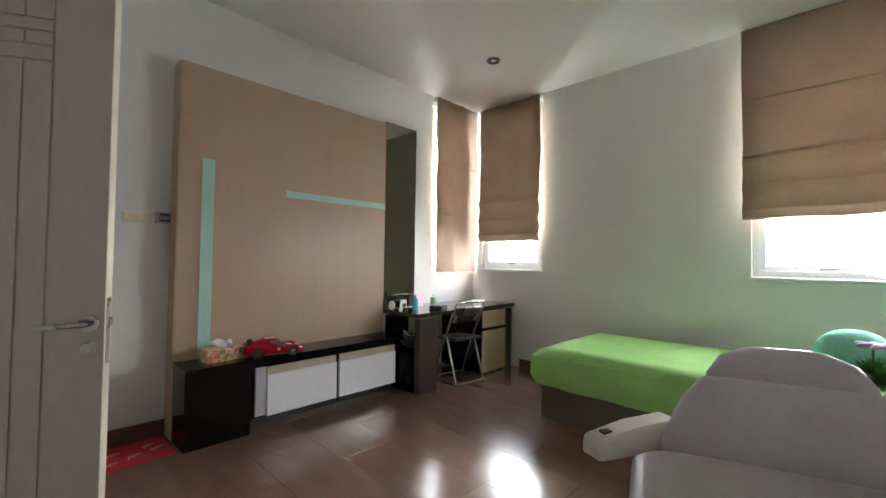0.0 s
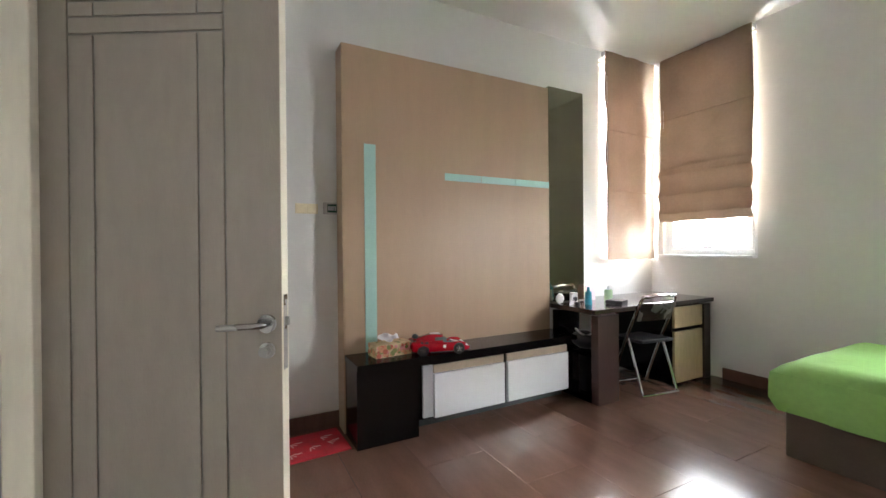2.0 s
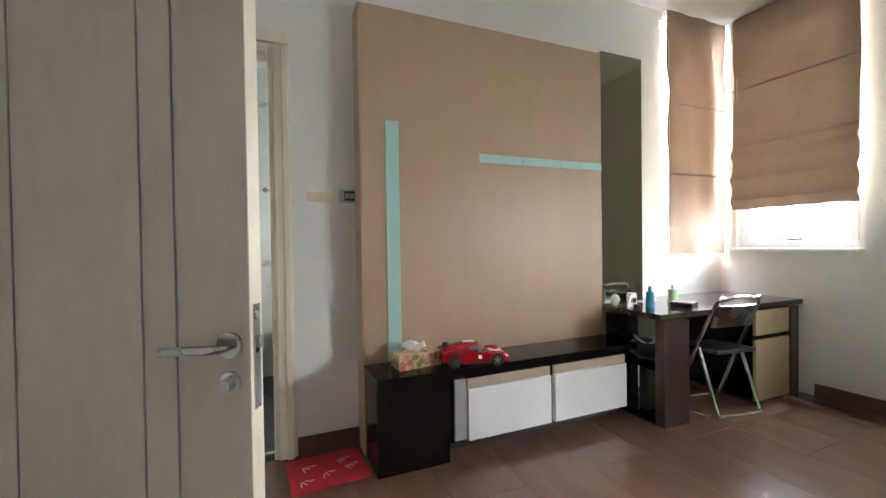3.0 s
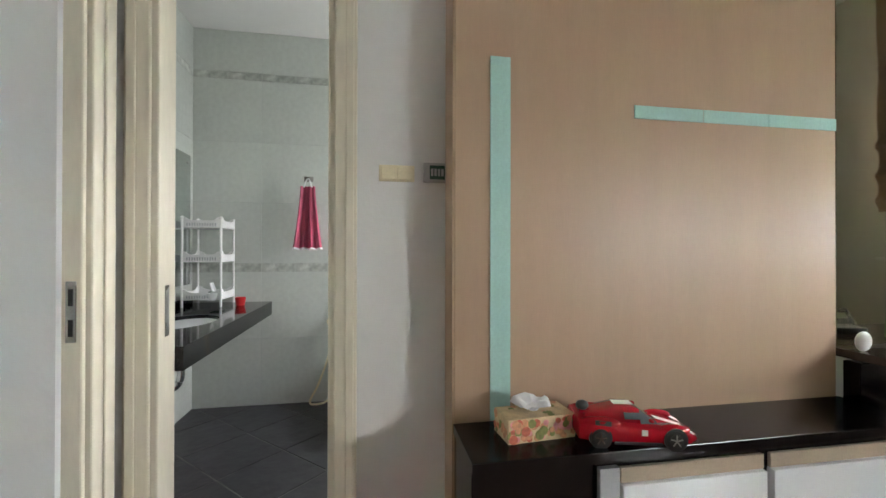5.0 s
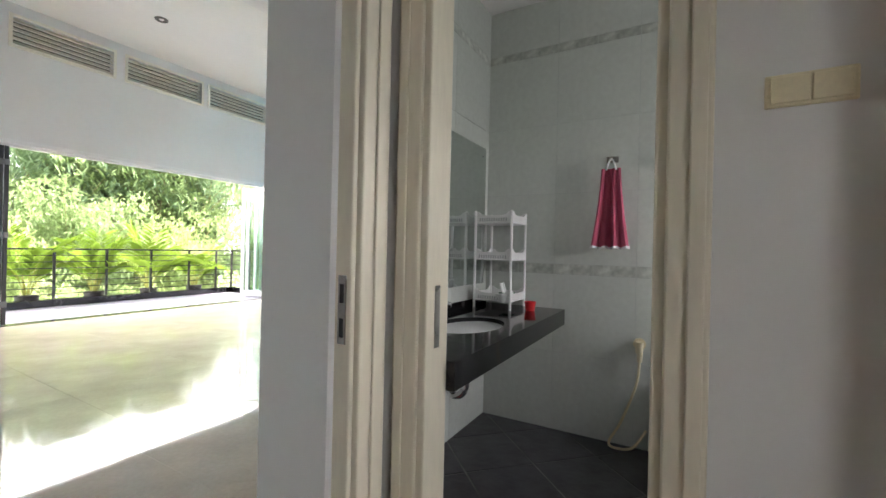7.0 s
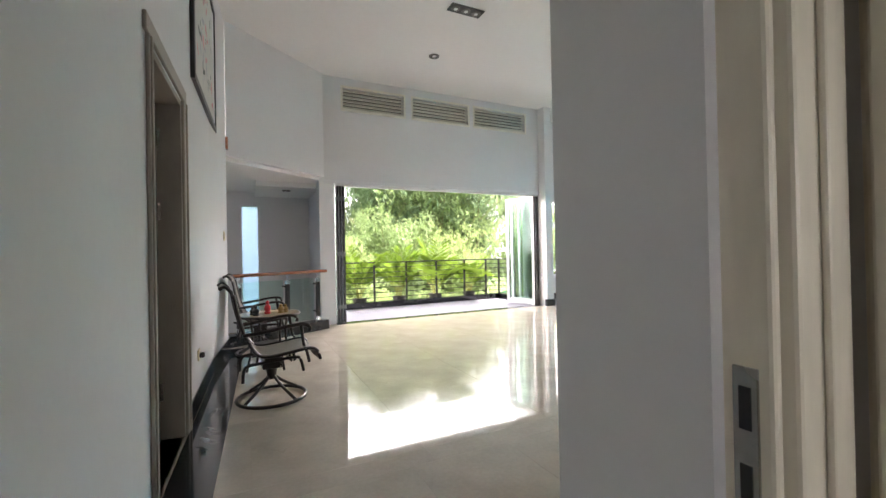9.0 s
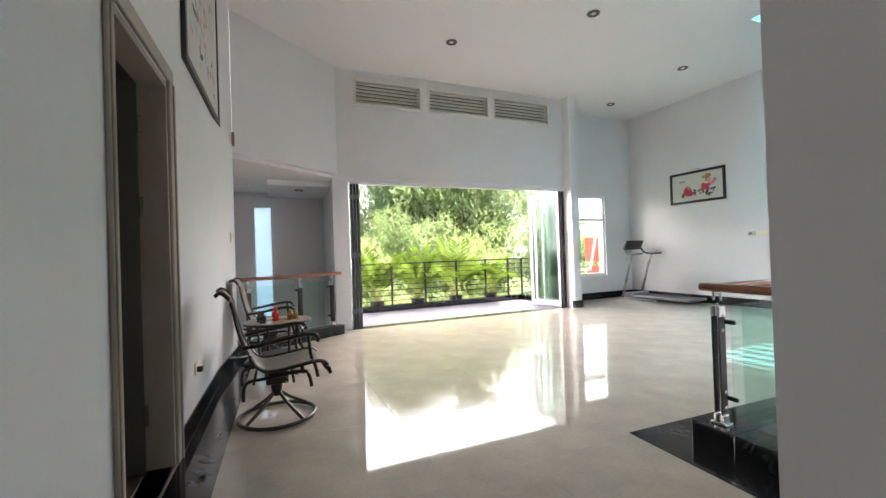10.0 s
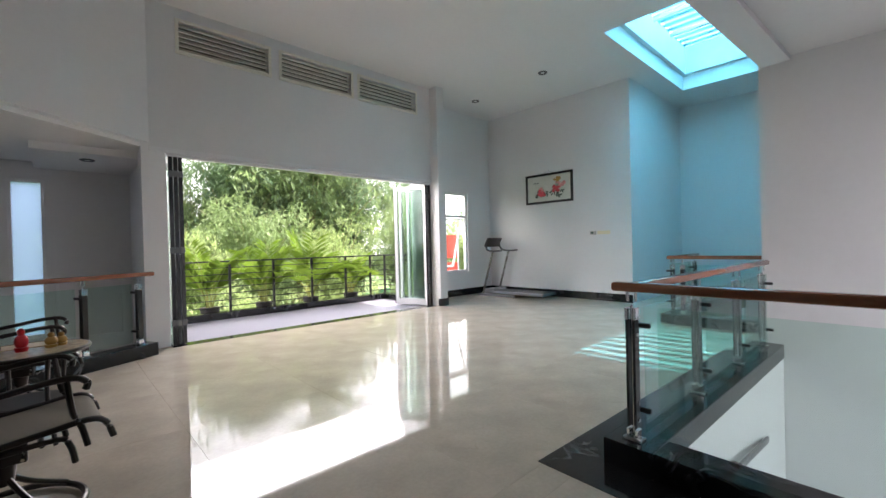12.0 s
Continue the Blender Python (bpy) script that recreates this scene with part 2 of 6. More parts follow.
M_WINFRAME = material("white_window_frame", (0.80, 0.80, 0.80), 0.35, vary=0.02)
M_PANE = glass("window_glass", (0.97, 1.0, 0.98))
M_GREENPANE = glass("green_glass", (0.86, 0.925, 0.895))
M_RAILPANE = glass("rail_glass", (0.86, 0.955, 0.925))
M_BATHTILE = material("pale_wall_tile", (0.60, 0.63, 0.59), 0.22, vary=0.03, scale=2, per_piece=0.02)
M_BATHJOINT = material("tile_grout", (0.50, 0.54, 0.52), 0.7)
M_BORDER = material("border_tile", (0.45, 0.47, 0.43), 0.3, vary=0.35, scale=18, per_piece=0.08)
M_SLATE = material("slate_floor_tile", (0.060, 0.058, 0.062), 0.42, vary=0.35, scale=7, bump=0.5, bump_scale=14, per_piece=0.15)
M_SLATEJOINT = material("pale_grout", (0.16, 0.155, 0.15), 0.7, vary=0.6, scale=5)
M_GRANITE = material("black_granite", (0.010, 0.010, 0.011), 0.07, spec=0.3, vary=0.3, scale=40)
M_CERAMIC = material("white_ceramic", (0.82, 0.83, 0.83), 0.08, vary=0.01)
M_TOWEL = material("rose_towel", (0.46, 0.085, 0.15), 0.95, vary=0.12, scale=8, bump=0.6, bump_scale=250)
M_REDCUP = material("red_plastic", (0.60, 0.015, 0.02), 0.3)
M_GREENBOX = material("dark_green_box", (0.02, 0.10, 0.05), 0.5)
M_MARBLE = veined("cream_marble", (0.55, 0.475, 0.385), (0.46, 0.39, 0.31), 0.045, 0.015, 1.5)
M_BLACKMARBLE = veined("black_marble", (0.012, 0.013, 0.015), (0.16, 0.165, 0.17), 0.08, 0.02)
M_LOUVER = material("cream_louver_paint", (0.80, 0.77, 0.67), 0.5, vary=0.03)
M_SEAM = material("floor_seam", (0.50, 0.43, 0.35), 0.2)
M_SLING = material("taupe_sling_mesh", (0.20, 0.17, 0.13), 0.7, vary=0.06, bump=0.5, bump_scale=420)
M_BRONZE = material("dark_bronze_tube", (0.022, 0.016, 0.013), 0.3, vary=0.2, metal=0.3)
M_STONETOP = material("mosaic_table_top", (0.40, 0.33, 0.23), 0.25, vary=0.25, scale=30)
M_RAILWOOD = material("red_brown_handrail", (0.30, 0.105, 0.05), 0.22, vary=0.18, scale=5, stretch=(0.3, 6, 6), coat=0.4)
M_PICTURE = material("cream_scroll_paper", (0.66, 0.66, 0.60), 0.5, vary=0.05)
M_PEONY = material("peony_red", (0.62, 0.06, 0.08), 0.6, vary=0.35, scale=30)
M_PEONYPINK = material("peony_pink", (0.72, 0.30, 0.30), 0.6, vary=0.3, scale=30)
M_INKLEAF = material("ink_leaf", (0.06, 0.09, 0.07), 0.6, vary=0.3)
M_BALCTILE = material("grey_balcony_tile", (0.23, 0.225, 0.265), 0.5, vary=0.08, scale=4, bump=0.1, bump_scale=60)
M_EXTWALL = material("outer_plaster", (0.62, 0.61, 0.58), 0.8, vary=0.06, scale=1)
M_GRASS = material("grass", (0.10, 0.17, 0.04), 0.9, vary=0.4, scale=0.3, bump=0.6, bump_scale=20)
M_SOIL = material("potting_soil", (0.05, 0.035, 0.025), 0.95)
M_POT = material("black_plant_pot", (0.03, 0.028, 0.027), 0.6)
M_PALM = translucent("palm_leaflet", (0.20, 0.31, 0.04), 0.4, 0.4, 0.1, 60, 0.25)
M_PALMSTEM = material("palm_stem", (0.30, 0.30, 0.06), 0.5, vary=0.2)
M_BAMBOO = [translucent("bamboo_leaf_%s" % k, c, 0.4, 0.5, 0.1, 60, 0.3) for k, c in (("bright", (0.36, 0.46, 0.18)), ("mid", (0.28, 0.38, 0.16)), ("deep", (0.20, 0.29, 0.15)))]
M_CULM = material("bamboo_culm", (0.20, 0.20, 0.08), 0.5, vary=0.2)
M_SKYGLASS = glass("blue_skylight_glass", (0.40, 0.80, 0.92))
M_SKYWELL = material("white_well_paint", (0.78, 0.80, 0.80), 0.6, vary=0.02)
M_ORANGE = material("orange_red_banner", (0.75, 0.10, 0.06), 0.6)
M_BANNERGREEN = material("green_banner", (0.10, 0.35, 0.20), 0.7)
M_LAMPRIM = material("downlight_rim", (0.12, 0.115, 0.11), 0.3, metal=0.6)
M_LAMPIN = material("downlight_inside", (0.10, 0.095, 0.09), 0.3, metal=0.5)
M_GREENFIG = material("dark_figurine", (0.025, 0.022, 0.02), 0.4)
M_GOLD = material("ochre_figurine", (0.42, 0.24, 0.06), 0.35)
M_SHADEDDOOR = material("shaded_door_olive", (0.10, 0.09, 0.07), 0.4, vary=0.08, scale=2)
M_UNLITROOM = material("unlit_room_tone", (0.20, 0.18, 0.16), 0.8)
M_TREAD = material("treadmill_grey", (0.30, 0.30, 0.31), 0.35, metal=0.4)

# ---- building helpers ----
def box(bm, x0, x1, y0, y1, z0, z1, bevel=0.0, mat=0):
    got = bmesh.ops.create_cube(bm, size=1.0, matrix=Matrix.LocRotScale(((x0 + x1) / 2, (y0 + y1) / 2, (z0 + z1) / 2), None, (abs(x1 - x0), abs(y1 - y0), abs(z1 - z0))))
    vs = got["verts"]
    if bevel:
        es = list({e for v in vs for e in v.link_edges})
        bmesh.ops.bevel(bm, geom=es, offset=bevel, segments=2, affect="EDGES", profile=0.5)
    return bm


def boxm(bm, m, sx, sy, sz, bevel=0.0):
    got = bmesh.ops.create_cube(bm, size=1.0, matrix=m @ Matrix.Diagonal((sx, sy, sz, 1)))
    if bevel:
        es = list({e for v in got["verts"] for e in v.link_edges})
        bmesh.ops.bevel(bm, geom=es, offset=bevel, segments=2, affect="EDGES", profile=0.5)
    return bm


def cyl(bm, m, r, h, r2=None, n=20):
    """A cylinder that stands on m's origin along its z."""
    bmesh.ops.create_cone(bm, cap_ends=True, segments=n, radius1=r, radius2=r if r2 is None else r2, depth=h, matrix=m @ Matrix.Translation((0, 0, h / 2)))
    return bm


def ball(bm, m, sx, sy, sz, n=14):
    bmesh.ops.create_uvsphere(bm, u_segments=n, v_segments=max(6, n // 2 + 2), radius=1.0, matrix=m @ Matrix.Diagonal((sx, sy, sz, 1)))
    return bm


def tube(bm, pts, r, n=8, closed=False):
    """A round tube along points."""
    pts = [Vector(p) for p in pts]
    rings = []
    for i, p in enumerate(pts):
        a = pts[i - 1] if (i > 0 or closed) else p
        b = pts[(i + 1) % len(pts)] if (i < len(pts) - 1 or closed) else p
        d = (b - a).normalized()
        up = Vector((0, 0, 1)) if abs(d.z) < 0.9 else Vector((1, 0, 0))
        s = d.cross(up).normalized()
        u = s.cross(d)
        rr = r[i] if isinstance(r, (list, tuple)) else r
        rings.append([bm.verts.new(p + (s * math.cos(2 * math.pi * k / n) + u * math.sin(2 * math.pi * k / n)) * rr) for k in range(n)])
    for i in range(len(rings) - (0 if closed else 1)):
        a, b = rings[i], rings[(i + 1) % len(rings)]
        for k in range(n):
            bm.faces.new((a[k], a[(k + 1) % n], b[(k + 1) % n], b[k]))
    if not closed:
        bm.faces.new(rings[0][::-1])
        bm.faces.new(rings[-1])
    return bm


def smooth_path(ctrl, steps=6):
    """Points on a soft curve through the control points."""
    c = [Vector(p) for p in ctrl]
    out = []
    for i in range(len(c) - 1):
        p0, p1, p2, p3 = c[max(0, i - 1)], c[i], c[i + 1], c[min(len(c) - 1, i + 2)]
        for s in range(steps):
            t = s / steps
            out.append(0.5 * ((2 * p1) + (p2 - p0) * t + (2 * p0 - 5 * p1 + 4 * p2 - p3) * t * t + (3 * p1 - p0 - 3 * p2 + p3) * t ** 3))
    return out + [c[-1]]


def sheet(bm, rows, thick=0.0):
    """A skin over rows of points, given a thickness along its normals."""
    vs = [[bm.verts.new(p) for p in row] for row in rows]
    fs = []
    for a, b in zip(vs, vs[1:]):
        for k in range(len(a) - 1):
            fs.append(bm.faces.new((a[k], a[k + 1], b[k + 1], b[k])))
    if thick:
        bmesh.ops.recalc_face_normals(bm, faces=fs)
        bmesh.ops.solidify(bm, geom=fs, thickness=thick)
    return bm


def mesh_of(name, bm, mat, smooth=False):
    bmesh.ops.recalc_face_normals(bm, faces=bm.faces)
    me = bpy.data.meshes.new(name)
    bm.to_mesh(me)
    bm.free()
    for mm in (mat if isinstance(mat, (list, tuple)) else [mat]):
        me.materials.append(mm)
    if smooth:
        me.shade_smooth()
        me.set_sharp_from_angle(angle=radians(40))
    return me


def part(name, bm, mat, parent=None, label="", smooth=False, m=None):
    ob = new(name, mesh_of(name, bm, mat, smooth))
    if parent:
        ob.parent = parent
    if m is not None:
        ob.matrix_basis = m
    return tagged(ob, label) if label else ob


def thing(name, m, label, category, group=""):
    ob = new(name)
    ob.matrix_basis = m
    ob.empty_display_size = 0.1
    return tagged(ob, label, category, group)


def one(name, bm, mat, label, category, m=None, smooth=False, group=""):
    """A thing of a single mesh."""
    return tagged(part(name, bm, mat, None, "", smooth, m), label, category, group)


def setting(name, bm, mat, label="", m=None, smooth=False, category=""):
    return tagged(part(name, bm, mat, None, label, smooth, m), label, category, "", "structure")


def nb():
    return bmesh.new()


def I(x=0, y=0, z=0, rz=0):
    return pose(x, y, z, 0, 0, rz)


def wall_boxes(bm, u0, u1, z0, z1, v0, v1, holes, along="x"):
    """A wall along x or y between u0 and u1, v0 to v1 thick, with rectangular holes (ua, ub, za, zb)."""
    us = sorted({u0, u1, *[h for a in holes for h in a[:2]]})
    for a, b in zip(us, us[1:]):
        mid = (a + b) / 2
        zs = [z0]
        for ua, ub, za, zb in sorted(holes, key=lambda q: q[2]):
            if ua < mid < ub:
                zs += [za, zb]
        zs.append(z1)
        for k in range(0, len(zs), 2):
            if zs[k + 1] - zs[k] > 1e-4:
                if along == "x":
                    box(bm, a, b, v0, v1, zs[k], zs[k + 1])
                else:
                    box(bm, v0, v1, a, b, zs[k], zs[k + 1])
    bmesh.ops.remove_doubles(bm, verts=bm.verts, dist=1e-5)
    return bm

# ---- bedroom shell ----
BX0, BX1, BY0, BY1, BZ = -3.605, 2.4, -0.56, 4.16, 3.20
setting("floor_bedroom", box(nb(), BX0 - 0.1, BX1 + 0.1, BY0 - 0.12, BY1 + 0.1, -0.10, -0.004), M_JOINT, "dark joints under brown plank floor")
setting("ceiling_bedroom", box(nb(), BX0 - 0.12, BX1 + 0.1, BY0 - 0.1, BY1 + 0.2, BZ, BZ + 0.12), M_CEIL, "white painted bedroom ceiling")
setting("wall_bedroom_west", wall_boxes(nb(), BY0 - 0.13, BY1, -0.1, BZ, BX0 - 0.13, BX0, [(-0.40, 0.30, -0.004, 2.36), (3.36, 4.16, 1.12, 3.12)], "y"), M_WALL, "off-white plastered bedroom wall with a corner window")
setting("wall_bedroom_north", wall_boxes(nb(), BX0 - 0.13, BX1 + 0.13, -0.1, BZ, BY1, BY1 + 0.16, [(-3.47, -2.59, 1.155, 3.12), (-0.66, 1.10, 1.155, 3.12)], "x"), M_WALL, "off-white plastered wall behind the bed")
setting("wall_bedroom_east", wall_boxes(nb(), BY0 - 0.13, BY1, -0.1, BZ, BX1, BX1 + 0.13, [], "y"), M_WALL, "plain off-white bedroom wall")
setting("wall_bedroom_south", wall_boxes(nb(), -3.39, BX1 + 0.13, -0.1, 4.5, BY0 - 0.12, BY0, [(-3.39, -2.50, -0.004, 2.40)], "x"), M_WALL, "off-white wall with the bedroom doorway")
setting("wall_pier", box(nb(), -3.70, -3.39, -0.86, BY0, -0.1, 4.41), M_HALLWALL, "white plastered pier beside the bedroom door")
setting("baseboard_bedroom_west", box(nb(), BX0, BX0 + 0.018, 0.385, 0.75, 0, 0.11, 0.003), M_BASEB, "brown glossy skirting board")
setting("baseboard_bedroom_north", box(nb(), -2.88, BX1, BY1 - 0.018, BY1, 0, 0.10, 0.003), M_BASEB, "brown glossy skirting board")
setting("baseboard_bedroom_east", box(nb(), BX1 - 0.018, BX1, BY0, BY1 - 0.02, 0, 0.10, 0.003), M_BASEB, "brown glossy skirting board")
setting("baseboard_bedroom_south", box(nb(), -2.40, BX1 - 0.02, BY0, BY0 + 0.018, 0, 0.10, 0.003), M_BASEB, "brown glossy skirting board")


def jamb_profile(bm, x0, x1, y0, y1, z0, z1):
    return box(bm, x0, x1, y0, y1, z0, z1, 0.006)


# bathroom door frame in the west wall
fr = thing("door_frame", I(-3.605, 0, 0), "cream painted wooden frame of the bathroom doorway", "door frame")
for n_, ya, yb in (("left_jamb", -0.40, -0.36), ("right_jamb", 0.26, 0.30)):
    part(n_, jamb_profile(nb(), -0.135, 0.005, ya, yb, 0, 2.36), M_CREAM, fr)
part("head", jamb_profile(nb(), -0.135, 0.005, -0.36, 0.26, 2.32, 2.36), M_CREAM, fr)
for n_, ya, yb in (("left_architrave", -0.475, -0.385), ("right_architrave", 0.285, 0.375)):
    b_ = jamb_profile(nb(), 0.002, 0.022, ya, yb, 0, 2.375)
    box(b_, 0.022, 0.032, ya + 0.012 if ya < 0 else ya + 0.045, yb - 0.045 if ya < 0 else yb - 0.012, 0, 2.37, 0.004)
    part(n_, b_, M_CREAM, fr)
part("top_architrave", jamb_profile(nb(), 0.002, 0.022, -0.475, 0.375, 2.375, 2.45), M_CREAM, fr)
part("strike_plate", box(nb(), -0.075, -0.045, -0.3605, -0.357, 0.86, 1.06, 0.001), M_STEEL, fr, "steel strike plate")
# bedroom door frame in the south wall
fr = thing("door_frame", I(0, -0.505, 0), "cream painted wooden frame of the bedroom doorway", "door frame")
part("strike_jamb", jamb_profile(nb(), -3.455 + 0.02, -3.415, -0.125, 0.005, 0, 2.40), M_CREAM, fr)
part("stop", box(nb(), -3.45, -3.425, -0.12, -0.045, 0, 2.36, 0.003), M_CREAM, fr)
part("hinge_jamb", jamb_profile(nb(), -2.54, -2.50, -0.125, 0.005, 0, 2.40), M_CREAM, fr)
part("head", jamb_profile(nb(), -3.415, -2.54, -0.125, 0.005, 2.36, 2.40), M_CREAM, fr)
b_ = jamb_profile(nb(), -3.56, -3.437, -0.054, 0.022, 0, 2.42)
box(b_, -3.545, -3.49, 0.022, 0.032, 0, 2.415, 0.004)
part("strike_architrave", b_, M_CREAM, fr)
part("hinge_architrave", jamb_profile(nb(), -2.52, -2.41, -0.054, 0.022, 0, 2.42), M_CREAM, fr)
part("top_architrave", jamb_profile(nb(), -3.56, -2.41, -0.054, 0.022, 2.42, 2.50), M_CREAM, fr)
part("strike_plate", box(nb(), -3.4155, -3.411, -0.042, -0.012, 0.895, 1.095, 0.001), M_STEEL, fr, "steel strike plate with two slots")
# raised black strips: the dark inside of the two slots, put into colour
for z_ in (0.915, 1.015):
    part("slot", box(nb(), -3.4115, -3.4098, -0.034, -0.020, z_, z_ + 0.055), M_BLACK, fr)

# ---- bathroom shell ----
AX0, AX1, AY0, AY1, AZ = -5.30, -3.735, -0.91, 1.60, 2.90
setting("floor_bathroom", box(nb(), AX0 - 0.1, AX1 + 0.02, AY0 - 0.1, AY1 + 0.1, -0.12, -0.012), M_SLATEJOINT, "pale grout under dark slate tiles")
setting("ceiling_bathroom", box(nb(), AX0 - 0.1, AX1, AY0 - 0.12, AY1 + 0.1, AZ, AZ + 0.1), M_CEIL, "white bathroom ceiling")
setting("wall_bathroom_back", box(nb(), AX0 - 0.12, AX0, AY0 - 0.12, AY1 + 0.12, -0.1, AZ), M_BATHJOINT, "bathroom wall behind pale tiles")
setting("wall_bathroom_south", box(nb(), AX0, AX1, AY0 - 0.12, AY0, -0.1, 4.5), M_BATHJOINT, "bathroom wall behind the basin")
setting("wall_bathroom_north", wall_boxes(nb(), AX0, AX1, -0.1, AZ, AY1, AY1 + 0.12, [(-5.16, -4.54, 1.27, 1.93)], "x"), M_BATHTILE, "bathroom outer wall with a small window")

# ---- hall shell ----
HZ = 4.42
# floor with the stair void cut out
VX0, VX1, VY0, VY1 = -8.55, -5.42, -2.42, 1.2
WX, WY, LZ = -9.85, -3.45, 3.01   # edges of the second stairwell; low ceiling
bm = nb()
for x0, x1, y0, y1 in ((WX, -2.3, -7.75, VY0), (WX, VX0, VY0, -2.2), (-11.6, WX, -7.75, WY), (VX1, -3.70, VY0, -1.03), (-3.70, -2.3, VY0, -0.68), (-14.9, -11.6, -5.0, WY), (-11.6, -9.1, -8.5, -7.75)):
    box(bm, x0, x1, y0, y1, -0.30, -0.004)
setting("floor_hall", bm, M_SEAM, "polished cream marble hall floor", category="floor")
setting("floor_landing", box(nb(), -2.299, -0.75, -5.6, -1.85, -0.3, -0.004), M_BROWN, "dark plank floor of the side room")
setting("floor_lower", box(nb(), -15.0, -3.0, -4.0, 2.0, -3.5, -3.3), M_MARBLE, "marble floor of the storey below")
bm = nb()
SX0, SX1, SY0, SY1 = -13.1, -9.42, -4.25, -2.8
box(bm, -15.0, SX0, -5.2, -2.0, HZ, HZ + 0.15)
box(bm, SX0, SX1, -8.6, SY0, HZ, HZ + 0.15)
box(bm, SX0, SX1, SY1, -2.0, HZ, HZ + 0.15)
box(bm, SX1, -2.2, -8.6, -2.0, HZ, HZ + 0.15)
setting("ceiling_hall", bm, M_CEIL, "high white painted hall ceiling")
bm = nb()
box(bm, -8.6, -5.4, -2.12, 1.4, LZ, LZ + 0.12)
box(bm, -5.399, -2.2, -2.36, -0.62, LZ, LZ + 0.12)
setting("ceiling_low", bm, M_CEIL, "low white ceiling outside the bedroom and over the stairs")
setting("beam", box(nb(), 0.0, 6.4, 0.0, 0.24, 2.96, HZ - 0.001, 0.004), M_HALLWALL, "white bulkhead between the low and the high ceiling", I(-8.549, -2.2, 0, -4.0))
# east wall of the hall, a shade out of square
EW = I(-2.335, -0.70, 0, -2.1)
setting("wall_hall_east", wall_boxes(nb(), -5.72, -0.0, -0.1, HZ, 0.0, 0.14, [(-2.93, -1.98, 0.0, 2.34)], "y"), M_HALLWALL, "white plastered hall wall with a doorway", EW)
setting("baseboard_hall_east", box(nb(), -0.016, -0.001, -5.72, -3.02, 0.001, 0.15, 0.004), M_BLACKMARBLE, "black marble skirting", EW)
setting("trim_floor_border", box(nb(), -0.26, -0.018, -5.72, -0.2, -0.02, 0.004), M_BLACKMARBLE, "black marble floor border", EW)
bm = nb()
lo = [bm.verts.new((x, y, -0.1)) for x, y in ((-2.50, -0.682), (-2.30, -0.682), (-2.34, -2.55), (-2.404, -2.55))]
hi = [bm.verts.new((v.co.x, v.co.y, HZ - 0.002)) for v in lo]
bm.faces.new(lo)
bm.faces.new(hi)
for k in range(4):
    bm.faces.new((lo[k], lo[(k + 1) % 4], hi[(k + 1) % 4], hi[k]))
setting("wall_pier_south", bm, M_HALLWALL, "white plastered wall beside the bedroom door")
setting("baseboard_pier", box(nb(), -3.389, -3.374, -0.875, -0.69, 0.001, 0.13, 0.004), M_BLACKMARBLE, "black marble skirting on the pier")
# south wall with balcony opening and louvres
SW = -7.66
LV = [(-5.62, -4.46), (-7.03, -5.82), (-8.47, -7.20)]
setting("wall_hall_south", wall_boxes(nb(), -8.98, -4.02, -0.3, HZ, SW - 0.16, SW, [(-8.86, -4.28, -0.3, 2.50)] + [(a, b, 3.86, 4.24) for a, b in LV], "x"), M_HALLWALL, "white hall wall over the balcony opening")
setting("column", box(nb(), -9.03, -8.84, SW - 0.3, -7.44, 0.0, HZ, 0.004), M_HALLWALL, "white square column")
setting("trim_column_base", box(nb(), -9.045, -8.825, -7.5, -7.425, 0.001, 0.15, 0.004), M_BLACKMARBLE, "black marble base of the column")
setting("trim_threshold", box(nb(), -8.82, -4.28, SW - 0.1, SW + 0.10, -0.02, 0.004), M_BLACKMARBLE, "black marble threshold strip")
setting("trim_header", box(nb(), -8.86, -4.10, SW - 0.02, SW + 0.02, 2.50, 2.56, 0.003), M_WINFRAME, "white header trim over the opening")
setting("wall_hall_bay", wall_boxes(nb(), -11.6, -8.98, -0.3, HZ, -8.49, -8.33, [(-10.62, -9.70, 0.57, 2.48)], "x"), M_HALLWALL, "white bay wall with a narrow window")
setting("baseboard_bay", box(nb(), -11.46, -9.03, -8.33, -8.312, 0.001, 0.16, 0.004), M_BLACKMARBLE, "black marble skirting")
setting("wall_bay_side", box(nb(), -9.02, -8.86, -8.33, SW - 0.3, -0.3, HZ), M_HALLWALL, "white bay side wall")
setting("wall_hall_west", box(nb(), -11.60, -11.46, -8.33, -4.72, -0.3, HZ), M_HALLWALL, "white hall wall")
setting("baseboard_hall_west", box(nb(), -11.46, -11.442, -8.31, -4.72, 0.001, 0.16, 0.004), M_BLACKMARBLE, "black marble skirting")
setting("wall_recess_south", box(nb(), -14.8, -11.60, -4.88, -4.72, -0.3, HZ), M_HALLWALL, "white recess wall under the skylight")
setting("wall_recess_back", box(nb(), -14.9, -14.4, -4.72, -2.06, -3.3, HZ), M_HALLWALL, "white recess wall under the skylight")
setting("wall_recess_north", box(nb(), -14.4, -8.69, -2.2, -2.06, -3.3, HZ), M_HALLWALL, "white recess wall")
setting("wall_stair_end", box(nb(), VX0 - 0.14, VX0, -2.22, 1.2, -3.3, LZ), M_HALLWALL, "white wall that closes the stair void")
setting("wall_well_south", box(nb(), -14.4, WX, WY - 0.14, WY, -3.3, -0.301), M_HALLWALL, "white wall of the second stairwell")
setting("wall_well_east", box(nb(), WX, WX + 0.14, WY, -2.2, -3.3, -0.301), M_HALLWALL, "white wall of the second stairwell")
